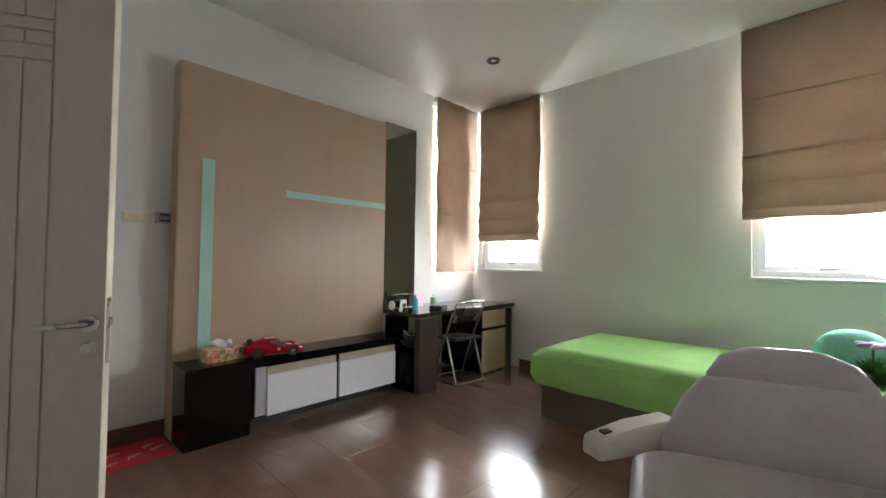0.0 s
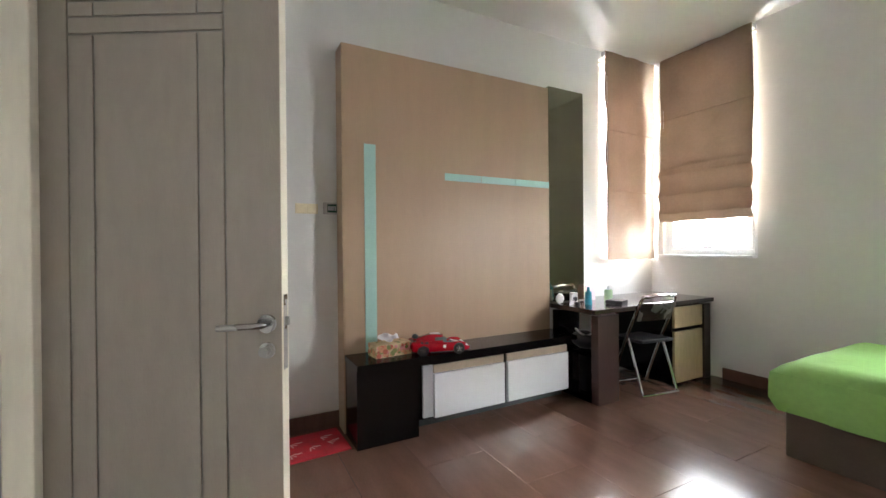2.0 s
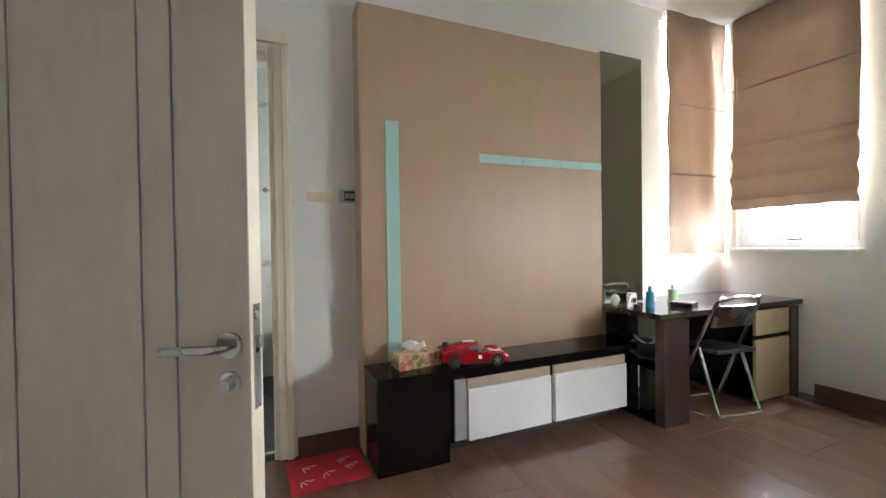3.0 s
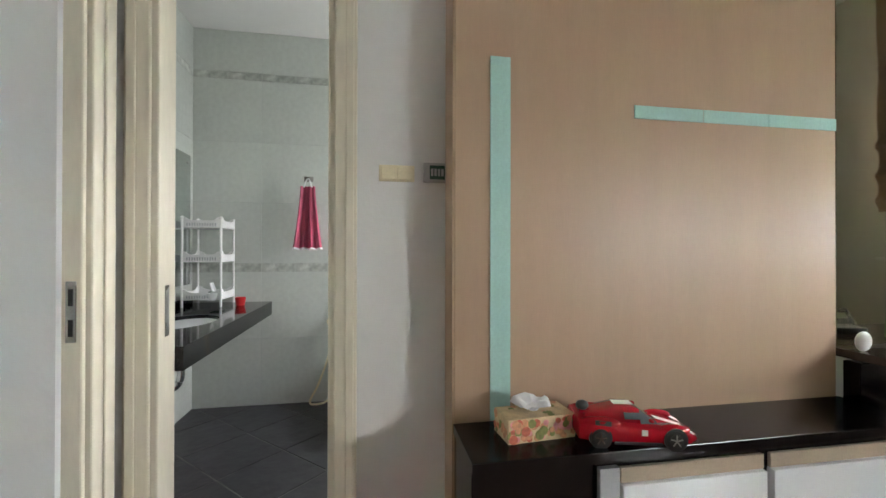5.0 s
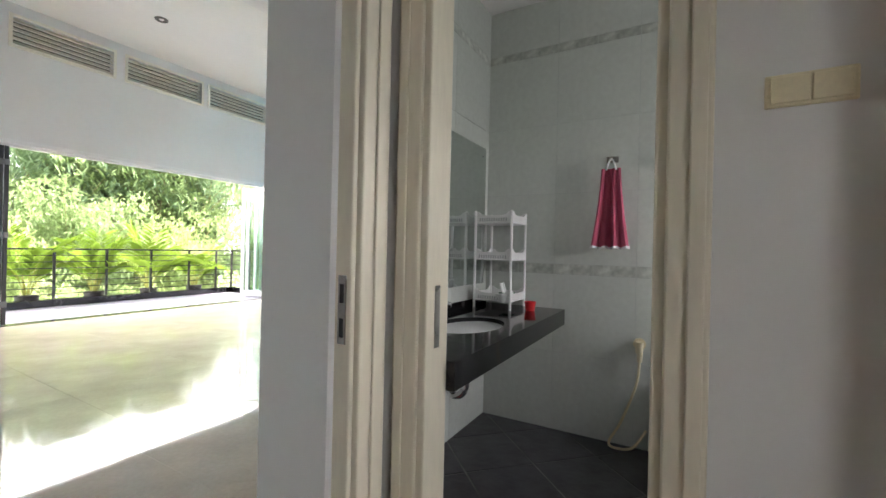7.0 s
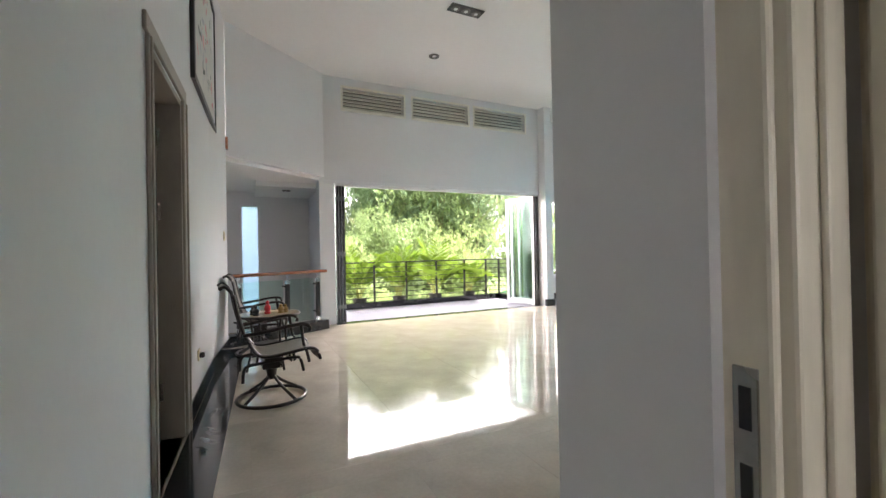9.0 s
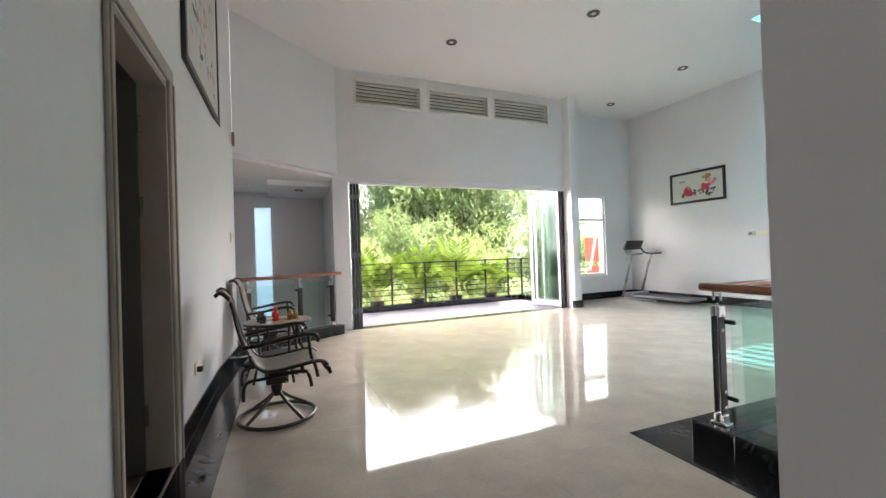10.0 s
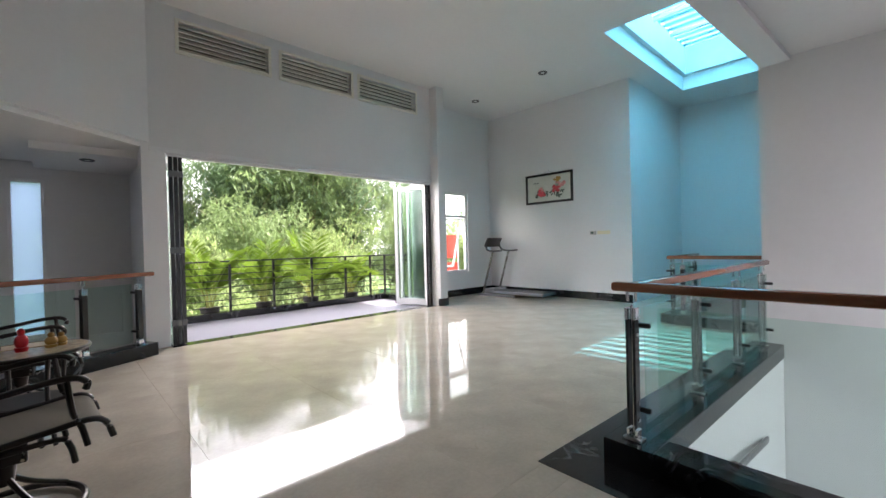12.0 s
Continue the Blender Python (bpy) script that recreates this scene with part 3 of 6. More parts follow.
# unseen wall; its opening is added to let the void's fill lamp in
setting("wall_hall_north", wall_boxes(nb(), -8.69, -5.42, -3.3, HZ, 1.2, 1.35, [(-8.4, -6.2, -1.8, 2.9)], "x"), M_HALLWALL, "white wall beyond the stair void")

setting("wall_void_south", box(nb(), VX0, VX1, VY0 - 0.15, VY0, -3.3, -0.301), M_HALLWALL, "white wall of the stair void")
setting("wall_void_east", box(nb(), VX1, VX1 + 0.12, VY0, VY1, -3.3, -0.301), M_HALLWALL, "white wall of the stair void")
setting("wall_hall_north_east", box(nb(), -5.42, -3.735, -1.03, -0.95, -0.1, HZ), M_HALLWALL, "white wall outside the bathroom")
setting("wall_stair_side", box(nb(), -5.5, -5.42, -0.95, 1.2, -0.1, HZ), M_HALLWALL, "white wall beside the stair void")
# diagonal upper wall and the stair recess behind the left railing
bm = nb()
lo = [bm.verts.new((x, y, -0.1)) for x, y in ((-2.500, -5.25), (-2.618, -6.45), (-2.50, -6.45))]
hi = [bm.verts.new((v.co.x, v.co.y, HZ - 0.002)) for v in lo]
bm.faces.new(lo)
bm.faces.new(hi)
for k in range(3):
    bm.faces.new((lo[k], lo[(k + 1) % 3], hi[(k + 1) % 3], hi[k]))
bmesh.ops.recalc_face_normals(bm, faces=bm.faces)
setting("wall_hall_east_end", bm, M_HALLWALL, "white plastered end of the hall wall")
setting("baseboard_hall_east_end", box(nb(), -0.018, -0.002, -1.20, 0.0, 0.001, 0.151, 0.004), M_BLACKMARBLE, "black marble skirting", I(-2.500, -5.25, 0, -5.62))
DG0, DG1 = Vector((-2.622, -6.45, 0)), Vector((-4.10, -7.62, 0))
dlen, dang = (DG1 - DG0).length, math.degrees(math.atan2(DG1.y - DG0.y, DG1.x - DG0.x))
setting("wall_diagonal", box(nb(), 0, dlen, 0.0, 0.14, 2.60, HZ), M_HALLWALL, "white diagonal upper wall", pose(*DG0, 0, 0, dang))
setting("wall_recess_stub", box(nb(), -4.235, -4.03, -8.05, SW - 0.162, -0.3, 2.60), M_HALLWALL, "white wall stub beside the folding doors")
setting("wall_stair_far", wall_boxes(nb(), -4.24, -1.9, -3.3, 2.60, -9.72, -9.58, [(-3.12, -2.74, 0.05, 2.30)], "x"), M_HALLWALL, "grey-white stair wall with a slit window")
setting("wall_stair_west", box(nb(), -4.24, -4.10, -9.6, -8.05, -3.3, 2.60), M_HALLWALL, "white stair wall")
setting("wall_stair_east", box(nb(), -2.0, -1.86, -9.6, -6.38, -3.3, 2.60), M_HALLWALL, "white stair wall")
bm = nb()
sheet(bm, [[(-4.3, -9.72, 2.6), (-1.86, -9.72, 2.6)], [(-4.3, -7.9, 2.6), (-1.86, -6.0, 2.6)]], 0.05)
setting("ceiling_stair", bm, M_CEIL, "low white ceiling over the stairs")
setting("ceiling_drop", box(nb(), -4.10, -3.02, -9.57, -8.06, 2.46, 2.565), M_CEIL, "dropped part of the low ceiling")
setting("floor_stair", box(nb(), -4.3, -1.9, -9.6, -6.3, -1.7, -1.6), M_MARBLE, "stair landing below the railing")
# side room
# walls and ceiling coloured dark, so the room looks unlit
setting("wall_side_room", wall_boxes(nb(), -5.6, -1.9, -0.1, 2.9, -0.9, -0.78, [], "y"), M_UNLITROOM, "side room wall, an unlit room's shade put into its colour")
setting("wall_side_room_north", box(nb(), -2.24, -0.8, -1.95, -1.85, -0.1, 2.9), M_UNLITROOM, "side room wall, an unlit room's shade put into its colour")
setting("wall_side_room_south", box(nb(), -2.37, -0.8, -5.6, -5.5, -0.1, 2.9), M_UNLITROOM, "side room wall, an unlit room's shade put into its colour")
setting("ceiling_side_room", box(nb(), -2.24, -0.8, -5.6, -1.85, 2.9, 3.0), M_UNLITROOM, "ceiling of the side room")
# balcony and outside
setting("floor_balcony", box(nb(), -9.6, -4.245, -9.75, SW - 0.161, -0.3, -0.02), M_BALCTILE, "grey tiled balcony floor")
setting("ground", box(nb(), -900, 900, -1500, -9.9, -4.0, -3.8), M_GRASS, "green lawn beyond the balcony")

# ---- bedroom things ----
def downlight(x, y, z, r=0.055, group="hall downlights"):
    d = thing("downlight", I(x, y, z), "small round recessed ceiling spotlight, switched off", "ceiling light", group)
    b = nb()
    tube(b, [(math.cos(a) * r, math.sin(a) * r, -0.004) for a in [k * math.pi / 12 for k in range(24)]], 0.012, 6, True)
    part("rim", b, M_LAMPRIM, d, smooth=True)
    part("reflector", cyl(nb(), I(0, 0, -0.006), r, 0.004, n=24), M_LAMPIN, d)
    part("bulb", ball(nb(), I(0, 0, -0.006), r * 0.45, r * 0.45, 0.008, 12), M_WHITE, d, smooth=True)
    return d


downlight(-2.55, 3.14, BZ, 0.055, "")

# feature panel behind the television bench
pn = thing("feature_panel", I(-3.605, 0, 0), "tall beige laminate wall panel with pale green glass strips", "wall panel")
part("board", box(nb(), 0.001, 0.16, 0.75, 2.553, 0.0, 2.63, 0.003), M_PANEL, pn)
part("side_edge", box(nb(), 0.001, 0.158, 0.742, 0.7495, 0.0, 2.628), M_PANEL, pn, "beige side edge")
part("glass_strip", box(nb(), 0.16, 0.166, 0.892, 0.975, 0.532, 1.965, 0.001), M_STRIP, pn, "upright frosted green glass strip")
for a, b2 in ((1.52, 1.848), (1.853, 2.18), (2.185, 2.55)):
    part("glass_strip", box(nb(), 0.16, 0.166, a, b2, 1.755, 1.81, 0.001), M_STRIP, pn, "level frosted green glass strip")
mr = thing("wall_mirror", I(-3.605, 0, 0), "tall bronze tinted mirror panel beside the beige board", "mirror")
part("backing", box(nb(), 0.001, 0.155, 2.556, 2.966, 0.76, 2.65), M_PANELSIDE, mr)
part("mirror_glass", box(nb(), 0.155, 0.161, 2.556, 2.966, 0.76, 2.65, 0.001), M_MIRROR, mr, "bronze mirror glass")

# television bench
tv = thing("television_bench", I(-3.605, 0, 0), "long low black bench with two white drawers", "tv bench")
b = box(nb(), 0.165, 0.435, 0.75, 1.165, 0.0, 0.49)
part("end_block", b, M_DARK, tv)
part("top", box(nb(), 0.162, 0.47, 0.745, 2.56, 0.492, 0.53, 0.003), M_DARK, tv)
part("carcass", box(nb(), 0.165, 0.42, 1.167, 2.55, 0.10, 0.488), M_DARK, tv)
part("plinth", box(nb(), 0.165, 0.30, 1.167, 2.55, 0.0, 0.098), M_BLACK, tv)
part("side_trim", box(nb(), 0.422, 0.445, 1.195, 1.268, 0.115, 0.46, 0.002), M_GREYTRIM, tv, "grey trim strip")
for a, b2 in ((1.275, 1.850), (1.880, 2.475)):
    d = part("drawer", box(nb(), 0.422, 0.455, a, b2, 0.105, 0.40, 0.003), M_WHITEGLOSS, tv, "white gloss drawer front")
    part("grip", box(nb(), 0.425, 0.44, a, b2, 0.402, 0.455, 0.002), M_DRAWERTOP, d, "bare wood grip strip")

# tissue box
tb = thing("tissue_box", I(-3.31, 1.02, 0.53, 5), "floral printed cardboard tissue box with a tissue pulled out", "tissue box")
carton = part("carton", box(nb(), -0.065, 0.065, -0.13, 0.13, 0, 0.085, 0.003), M_BOXCARD, tb)
rng = random.Random(4)
for k in range(60):
    y, z = rng.uniform(-0.122, 0.122), rng.uniform(0.012, 0.072)
    r = rng.uniform(0.008, 0.018)
    part("printed_flower", cyl(nb(), Matrix.Translation((0.0652, y, z)) @ pose(0, 0, 0, 0, 90, 0), r, 0.0008 + k * 0.00004, n=9), rng.choice([M_FLOWER, M_PEACH, M_PEACH, M_LEAFPRINT, M_PEONYPINK]), carton)
for k in range(22):
    part("printed_flower", cyl(nb(), I(rng.uniform(-0.055, 0.055), rng.uniform(-0.12, 0.12), 0.0852 + k * 0.00003), rng.uniform(0.006, 0.013), 0.0006, n=9), rng.choice([M_LEAFPRINT, M_PEACH, M_BOXCARD]), carton)
for k in range(12):
    part("printed_flower", cyl(nb(), pose(rng.uniform(-0.055, 0.055), -0.1302, rng.uniform(0.012, 0.072), 90, 0, 0), rng.uniform(0.008, 0.016), 0.0006 + k * 0.00004, n=9), rng.choice([M_FLOWER, M_PEACH, M_LEAFPRINT]), carton)
b = nb()
rng = random.Random(9)
rows = []
for i in range(13):
    ring = []
    for j in range(25):
        a, f = j * math.pi / 12, i / 12
        r_ = 0.012 + 0.055 * f ** 0.8 * (1 + 0.35 * math.sin(3 * a + 1.0) + 0.2 * math.sin(5 * a))
        z_ = 0.086 + 0.042 * math.sin(f * 2.5) * (1 + 0.35 * math.sin(2 * a + 0.5)) + 0.010 * noise.noise((4 * math.cos(a), 4 * math.sin(a), 5 * f))
        ring.append((0.7 * r_ * math.cos(a), r_ * math.sin(a), max(z_, 0.0855)))
    rows.append(ring)
sheet(b, rows, 0.001)
bmesh.ops.remove_doubles(b, verts=b.verts, dist=1e-5)
part("tissue", b, M_TISSUE, tb, "crumpled white tissue", smooth=True)


def loft(secs):
    """A closed hull over cross sections (x, sill, belt, top, half width, roof half width)."""
    b = nb()
    rings = []
    for x, z0, zb, z1, hw, rw in secs:
        half = [(0.0, z0), (hw * 0.9, z0), (hw, z0 + (zb - z0) * 0.35), (hw, zb - 0.008), (hw * 0.93, zb), ((hw * 0.93 + rw) / 2, (zb + z1) / 2 + 0.004), (rw, z1 - 0.002), (rw * 0.5, z1)]
        ring = [(x, y, z) for y, z in half] + [(x, 0.0, z1)] + [(x, -y, z) for y, z in half[::-1]]
        rings.append(ring)
    sheet(b, rings)
    bmesh.ops.remove_doubles(b, verts=b.verts, dist=1e-5)
    bmesh.ops.holes_fill(b, edges=b.edges)
    return b


def toy_car(m):
    c = thing("model_car", m, "large glossy red toy racing car on the black bench", "toy car")
    part("body", loft([(-0.235, 0.045, 0.080, 0.084, 0.085, 0.05), (-0.225, 0.030, 0.094, 0.098, 0.098, 0.06), (-0.17, 0.024, 0.100, 0.104, 0.104, 0.06), (-0.12, 0.022, 0.098, 0.102, 0.104, 0.06), (-0.07, 0.020, 0.084, 0.092, 0.096, 0.06), (0.02, 0.018, 0.076, 0.084, 0.092, 0.06), (0.08, 0.018, 0.078, 0.080, 0.098, 0.05), (0.14, 0.018, 0.078, 0.074, 0.102, 0.04), (0.19, 0.020, 0.062, 0.056, 0.096, 0.03), (0.225, 0.022, 0.044, 0.042, 0.074, 0.02), (0.245, 0.026, 0.034, 0.035, 0.035, 0.012)]), M_RED, c, "glossy red bodywork", smooth=True)
    part("cabin", loft([(-0.19, 0.09, 0.103, 0.106, 0.050, 0.03), (-0.12, 0.09, 0.104, 0.130, 0.062, 0.034), (-0.06, 0.08, 0.098, 0.143, 0.068, 0.042), (-0.01, 0.08, 0.092, 0.142, 0.070, 0.042), (0.02, 0.075, 0.088, 0.132, 0.068, 0.040)]), M_RED, c, "red roof and engine cover", smooth=True)
    part("windscreen", loft([(0.018, 0.076, 0.089, 0.131, 0.069, 0.041), (0.05, 0.074, 0.085, 0.110, 0.064, 0.040), (0.085, 0.072, 0.081, 0.086, 0.056, 0.036)]), M_GREYTINT, c, "grey tinted windscreen", smooth=True)
    for s in (-1, 1):
        part("side_window", boxm(nb(), pose(-0.015, s * 0.0665, 0.113, s * 36, 0, 0), 0.062, 0.004, 0.026, 0.0015), M_GREYTINT, c, "tinted side window")
        part("intake", boxm(nb(), pose(-0.135, s * 0.099, 0.0935, s * 30, 4, 0), 0.062, 0.008, 0.018, 0.002), M_BLACK, c, "black side intake")
        part("fender", ball(nb(), I(0.135, s * 0.078, 0.068), 0.062, 0.026, 0.022, 16), M_RED, c, smooth=True)
        part("haunch", ball(nb(), I(-0.145, s * 0.078, 0.085), 0.085, 0.028, 0.026, 16), M_RED, c, smooth=True)
        part("headlight", ball(nb(), pose(0.197, s * 0.066, 0.058, 0, 24, s * -14), 0.026, 0.012, 0.006, 12), M_WHITE, c, "clear headlight", smooth=True)
        part("mirror", ball(nb(), I(0.045, s * 0.098, 0.108), 0.010, 0.014, 0.007, 10), M_RED, c, smooth=True)
        part("emblem", box(nb(), 0.012, 0.034, s * 0.0935 - 0.0012, s * 0.0935 + 0.0012, 0.048, 0.070, 0.0005), M_WHITE, c, "small white door emblem")
        part("sill", box(nb(), -0.09, 0.09, s * 0.094 - 0.006, s * 0.094 + 0.006, 0.014, 0.022, 0.002), M_BLACK, c)
    part("stripe", boxm(nb(), pose(-0.035, 0, 0.1435, 0, 0, 0), 0.075, 0.045, 0.0016), M_WHITE, c, "white roof stripe")
    part("stripe", boxm(nb(), pose(0.145, 0, 0.0735, 0, 15.5, 0), 0.11, 0.032, 0.0016), M_WHITE, c, "white bonnet stripe")
    part("air_scoop", ball(nb(), I(-0.19, 0, 0.128), 0.026, 0.024, 0.020, 12), M_BLACK, c, "black air scoop", smooth=True)
    part("scoop_stalk", box(nb(), -0.205, -0.165, -0.014, 0.014, 0.098, 0.122, 0.004), M_RED, c)
    part("splitter", box(nb(), 0.20, 0.243, -0.055, 0.055, 0.013, 0.020, 0.002), M_BLACK, c)
    for x in (-0.145, 0.135):
        for s in (-1, 1):
            w = part("wheel", cyl(nb(), pose(x, s * 0.092 - 0.013, 0.037, -90, 0, 0), 0.037, 0.026, n=24), M_TYRE, c, smooth=True)
            part("arch", cyl(nb(), pose(x, s * 0.090 - 0.013, 0.039, -90, 0, 0), 0.0435, 0.026, n=24), M_BLACK, c)
            part("rim", cyl(nb(), pose(x, s * 0.1055 - 0.0015, 0.037, -90, 0, 0), 0.025, 0.003, n=20), M_BLACKMETAL, w, "dark rim")
            for k in range(5):
                part("spoke", boxm(nb(), pose(x, s * 0.1075, 0.037, 0, 72 * k, 0) @ pose(0, 0, 0.012), 0.005, 0.003, 0.022), M_STEEL, w)
    return c


toy_car(pose(-3.22, 1.345, 0.53, 0, 0, 76) @ Matrix.Scale(0.88, 4))

# red mat
mt = thing("door_mat", pose(-3.37, 0.52, 0.001, 0, 0, 3), "small red door mat with faded pink print", "mat")
mp_ = part("cloth", box(nb(), -0.17, 0.17, -0.20, 0.20, 0, 0.012, 0.005), M_REDMAT, mt)
for x, y, r in ((-0.05, -0.09, 8), (0.05, 0.0, -12), (-0.06, 0.10, 14), (0.02, 0.13, 30), (0.09, -0.12, 0)):
    b = nb()
    for k in range(4):
        boxm(b, pose(x + math.cos(k * 1.3) * 0.015, y + (k - 1.5) * 0.018, 0.0125, 0, 0, r + k * 31), 0.045 - 0.006 * k, 0.008, 0.001)
    part("print", b, M_PINKPRINT, mt, "faded pink print")

# switch and thermostat
sw = thing("light_switch", I(-3.605, 0, 0), "cream double light switch plate on the white wall", "light switch")
part("plate", box(nb(), 0.0, 0.008, 0.463, 0.610, 1.485, 1.553, 0.003), M_PLATE, sw)
for a, b2 in ((0.472, 0.536), (0.539, 0.601)):
    part("rocker", box(nb(), 0.008, 0.013, a, b2, 1.492, 1.546, 0.002), M_PLATE, sw)
th = thing("thermostat", I(-3.605, 0, 0), "grey air conditioner control with a dark green display", "thermostat")
part("case", box(nb(), 0.0, 0.022, 0.646, 0.741, 1.484, 1.566, 0.004), M_GREYPLATE, th)
part("screen", box(nb(), 0.022, 0.0235, 0.672, 0.736, 1.496, 1.554, 0.001), M_LCD, th)
for k in range(4):
    part("display_bar", box(nb(), 0.0235, 0.0242, 0.677 + k * 0.0145, 0.687 + k * 0.0145, 1.51, 1.54), M_GREYTRIM, th)

# desk
dk = thing("desk", I(0, 0, 0), "dark wenge desk with a thick frame leg and pale drawers", "desk")
part("desktop", box(nb(), -3.60, -2.955, 2.56, 4.15, 0.712, 0.75, 0.003), M_DESKTOP, dk)
part("front_leg", box(nb(), -3.03, -2.958, 2.60, 2.835, 0.0, 0.699, 0.003), M_DARKPOST, dk)
part("back_leg", box(nb(), -3.43, -3.36, 2.57, 2.82, 0.0, 0.699, 0.003), M_DARK, dk)
part("lower_rail", box(nb(), -3.36, -3.03, 2.60, 2.82, 0.0, 0.05, 0.003), M_DARK, dk)
part("shelf", box(nb(), -3.36, -3.03, 2.60, 2.82, 0.36, 0.39, 0.003), M_DARK, dk)
part("shelf_leg", box(nb(), -3.21, -3.14, 2.66, 2.74, 0.05, 0.36), M_BLACK, dk)
part("drawer_carcass", box(nb(), -3.58, -2.985, 3.55, 3.98, 0.03, 0.699), M_DARK, dk)
part("drawer", box(nb(), -2.984, -2.962, 3.56, 3.975, 0.51, 0.695, 0.002), M_PALEWOOD, dk, "pale wood drawer front")
part("cabinet_door", box(nb(), -2.984, -2.962, 3.56, 3.975, 0.02, 0.475, 0.002), M_PALEWOOD, dk, "pale wood cabinet door")
part("side_panel", box(nb(), -3.58, -2.96, 4.0, 4.10, 0.0, 0.699, 0.003), M_DARKPOST, dk)
# clutter on the desk
bag = thing("bag", I(-3.2, 2.71, 0.39), "black cloth bag with a pale strap on the desk shelf", "bag")
part("body", ball(nb(), I(0, 0, 0.075), 0.12, 0.09, 0.075, 16), M_BLACKVINYL, bag, smooth=True)
part("strap", tube(nb(), [(math.cos(a) * 0.08, math.sin(a) * 0.06, 0.14 + 0.02 * math.sin(a * 2)) for a in [k * math.pi / 8 for k in range(16)]], 0.008, 6, True), M_TISSUE, bag, "pale strap", smooth=True)
one("desk_clock", ball(nb(), pose(0, 0, 0.045, 0, 0, 0), 0.015, 0.045, 0.045, 18), M_WHITE, "small round white desk clock", "clock", I(-3.37, 2.60, 0.75), True)
cb = thing("cream_jar", I(-3.29, 2.68, 0.75), "white jar with a black round label", "jar")
part("jar", cyl(nb(), I(), 0.035, 0.10, 0.032, 18), M_WHITE, cb, smooth=True)
part("label", cyl(nb(), pose(0.034, -0.012, 0.05, 0, 90, 0), 0.02, 0.002, n=14), M_BLACK, cb)
cd = thing("name_card", pose(-3.25, 2.63, 0.75, 0, 0, 20), "small folded white card with a dark spot", "card")
part("leaf", boxm(nb(), pose(0, 0, 0.05, 0, 14, 0), 0.002, 0.08, 0.10), M_WHITE, cd)
part("spot", boxm(nb(), pose(0.004, 0.005, 0.055, 0, 14, 0), 0.001, 0.02, 0.035), M_BLACK, cd)
one("ink_pot", cyl(nb(), I(), 0.025, 0.035, 0.022, 14), M_BLACK, "little black glazed pot on the desk", "pot", I(-3.19, 2.62, 0.75), True)
bo = thing("spray_bottle", I(-3.21, 2.77, 0.75), "blue plastic bottle with a dark cap", "bottle")
part("bottle", cyl(nb(), I(), 0.03, 0.11, 0.026, 16), M_BLUE, bo, smooth=True)
part("cap", cyl(nb(), I(0, 0, 0.11), 0.014, 0.04, 0.010, 12), M_BLUE, bo, smooth=True)
one("greeting_card", boxm(nb(), pose(0, 0, 0.07, 0, -10, 0), 0.003, 0.12, 0.14), M_PINK, "pale pink card standing on the desk", "card", pose(-3.4, 3.0, 0.752, 0, 0, 8))
gb = thing("lotion_bottle", I(-3.3, 3.12, 0.75), "pale green pump bottle", "bottle")
part("bottle", cyl(nb(), I(), 0.038, 0.10, 0.034, 16), M_GREENB, gb, smooth=True)
part("pump", cyl(nb(), I(0, 0, 0.10), 0.012, 0.035, n=10), M_WHITE, gb)
one("phone_dock", box(nb(), -0.07, 0.07, -0.075, 0.075, 0, 0.035, 0.006), M_BLACK, "flat black dock on the desk", "device", pose(-3.13, 3.02, 0.75, 0, 0, 20))


def folding_chair(m):
    c = thing("folding_chair", m, "chrome folding chair with black seat and back", "chair")
    # faces +x; back towards -x
    for name_, y in (("rear_frame", 0), ):
        b = nb()
        tube(b, smooth_path([(0.17, -0.2, 0.0), (0.03, -0.2, 0.36), (-0.16, -0.19, 0.78), (-0.175, -0.12, 0.82), (-0.18, 0, 0.83), (-0.175, 0.12, 0.82), (-0.16, 0.19, 0.78), (0.03, 0.2, 0.36), (0.17, 0.2, 0.0)], 5), 0.012, 8)
        part("main_frame", b, M_CHROME, c, smooth=True)
    b = nb()
    tube(b, smooth_path([(-0.02, -0.185, 0.46), (-0.11, -0.185, 0.2), (-0.17, -0.185, 0.03), (-0.18, -0.16, 0.012), (-0.18, 0.16, 0.012), (-0.17, 0.185, 0.03), (-0.11, 0.185, 0.2), (-0.02, 0.185, 0.46)], 5), 0.011, 8)
    part("leg_loop", b, M_CHROME, c, smooth=True)
    part("seat", boxm(nb(), pose(0.02, 0, 0.44, 0, 3, 0), 0.36, 0.35, 0.03, 0.012), M_BLACKVINYL, c, "black padded seat", smooth=True)
    b = nb()
    sheet(b, [[(-0.105 - 0.055 * k / 4 - 0.02 * math.cos(y * 8), y, 0.62 + 0.155 * k / 4) for y in [-0.18 + 0.03 * j for j in range(13)]] for k in range(5)], 0.012)
    part("backrest", b, M_STEEL, c, "curved shiny backrest", smooth=True)
    part("crossbar", tube(nb(), [(0.16, -0.2, 0.03), (0.16, 0.2, 0.03)], 0.008), M_CHROME, c)
    return c


folding_chair(pose(-3.06, 3.27, 0.0, 0, 0, 172))


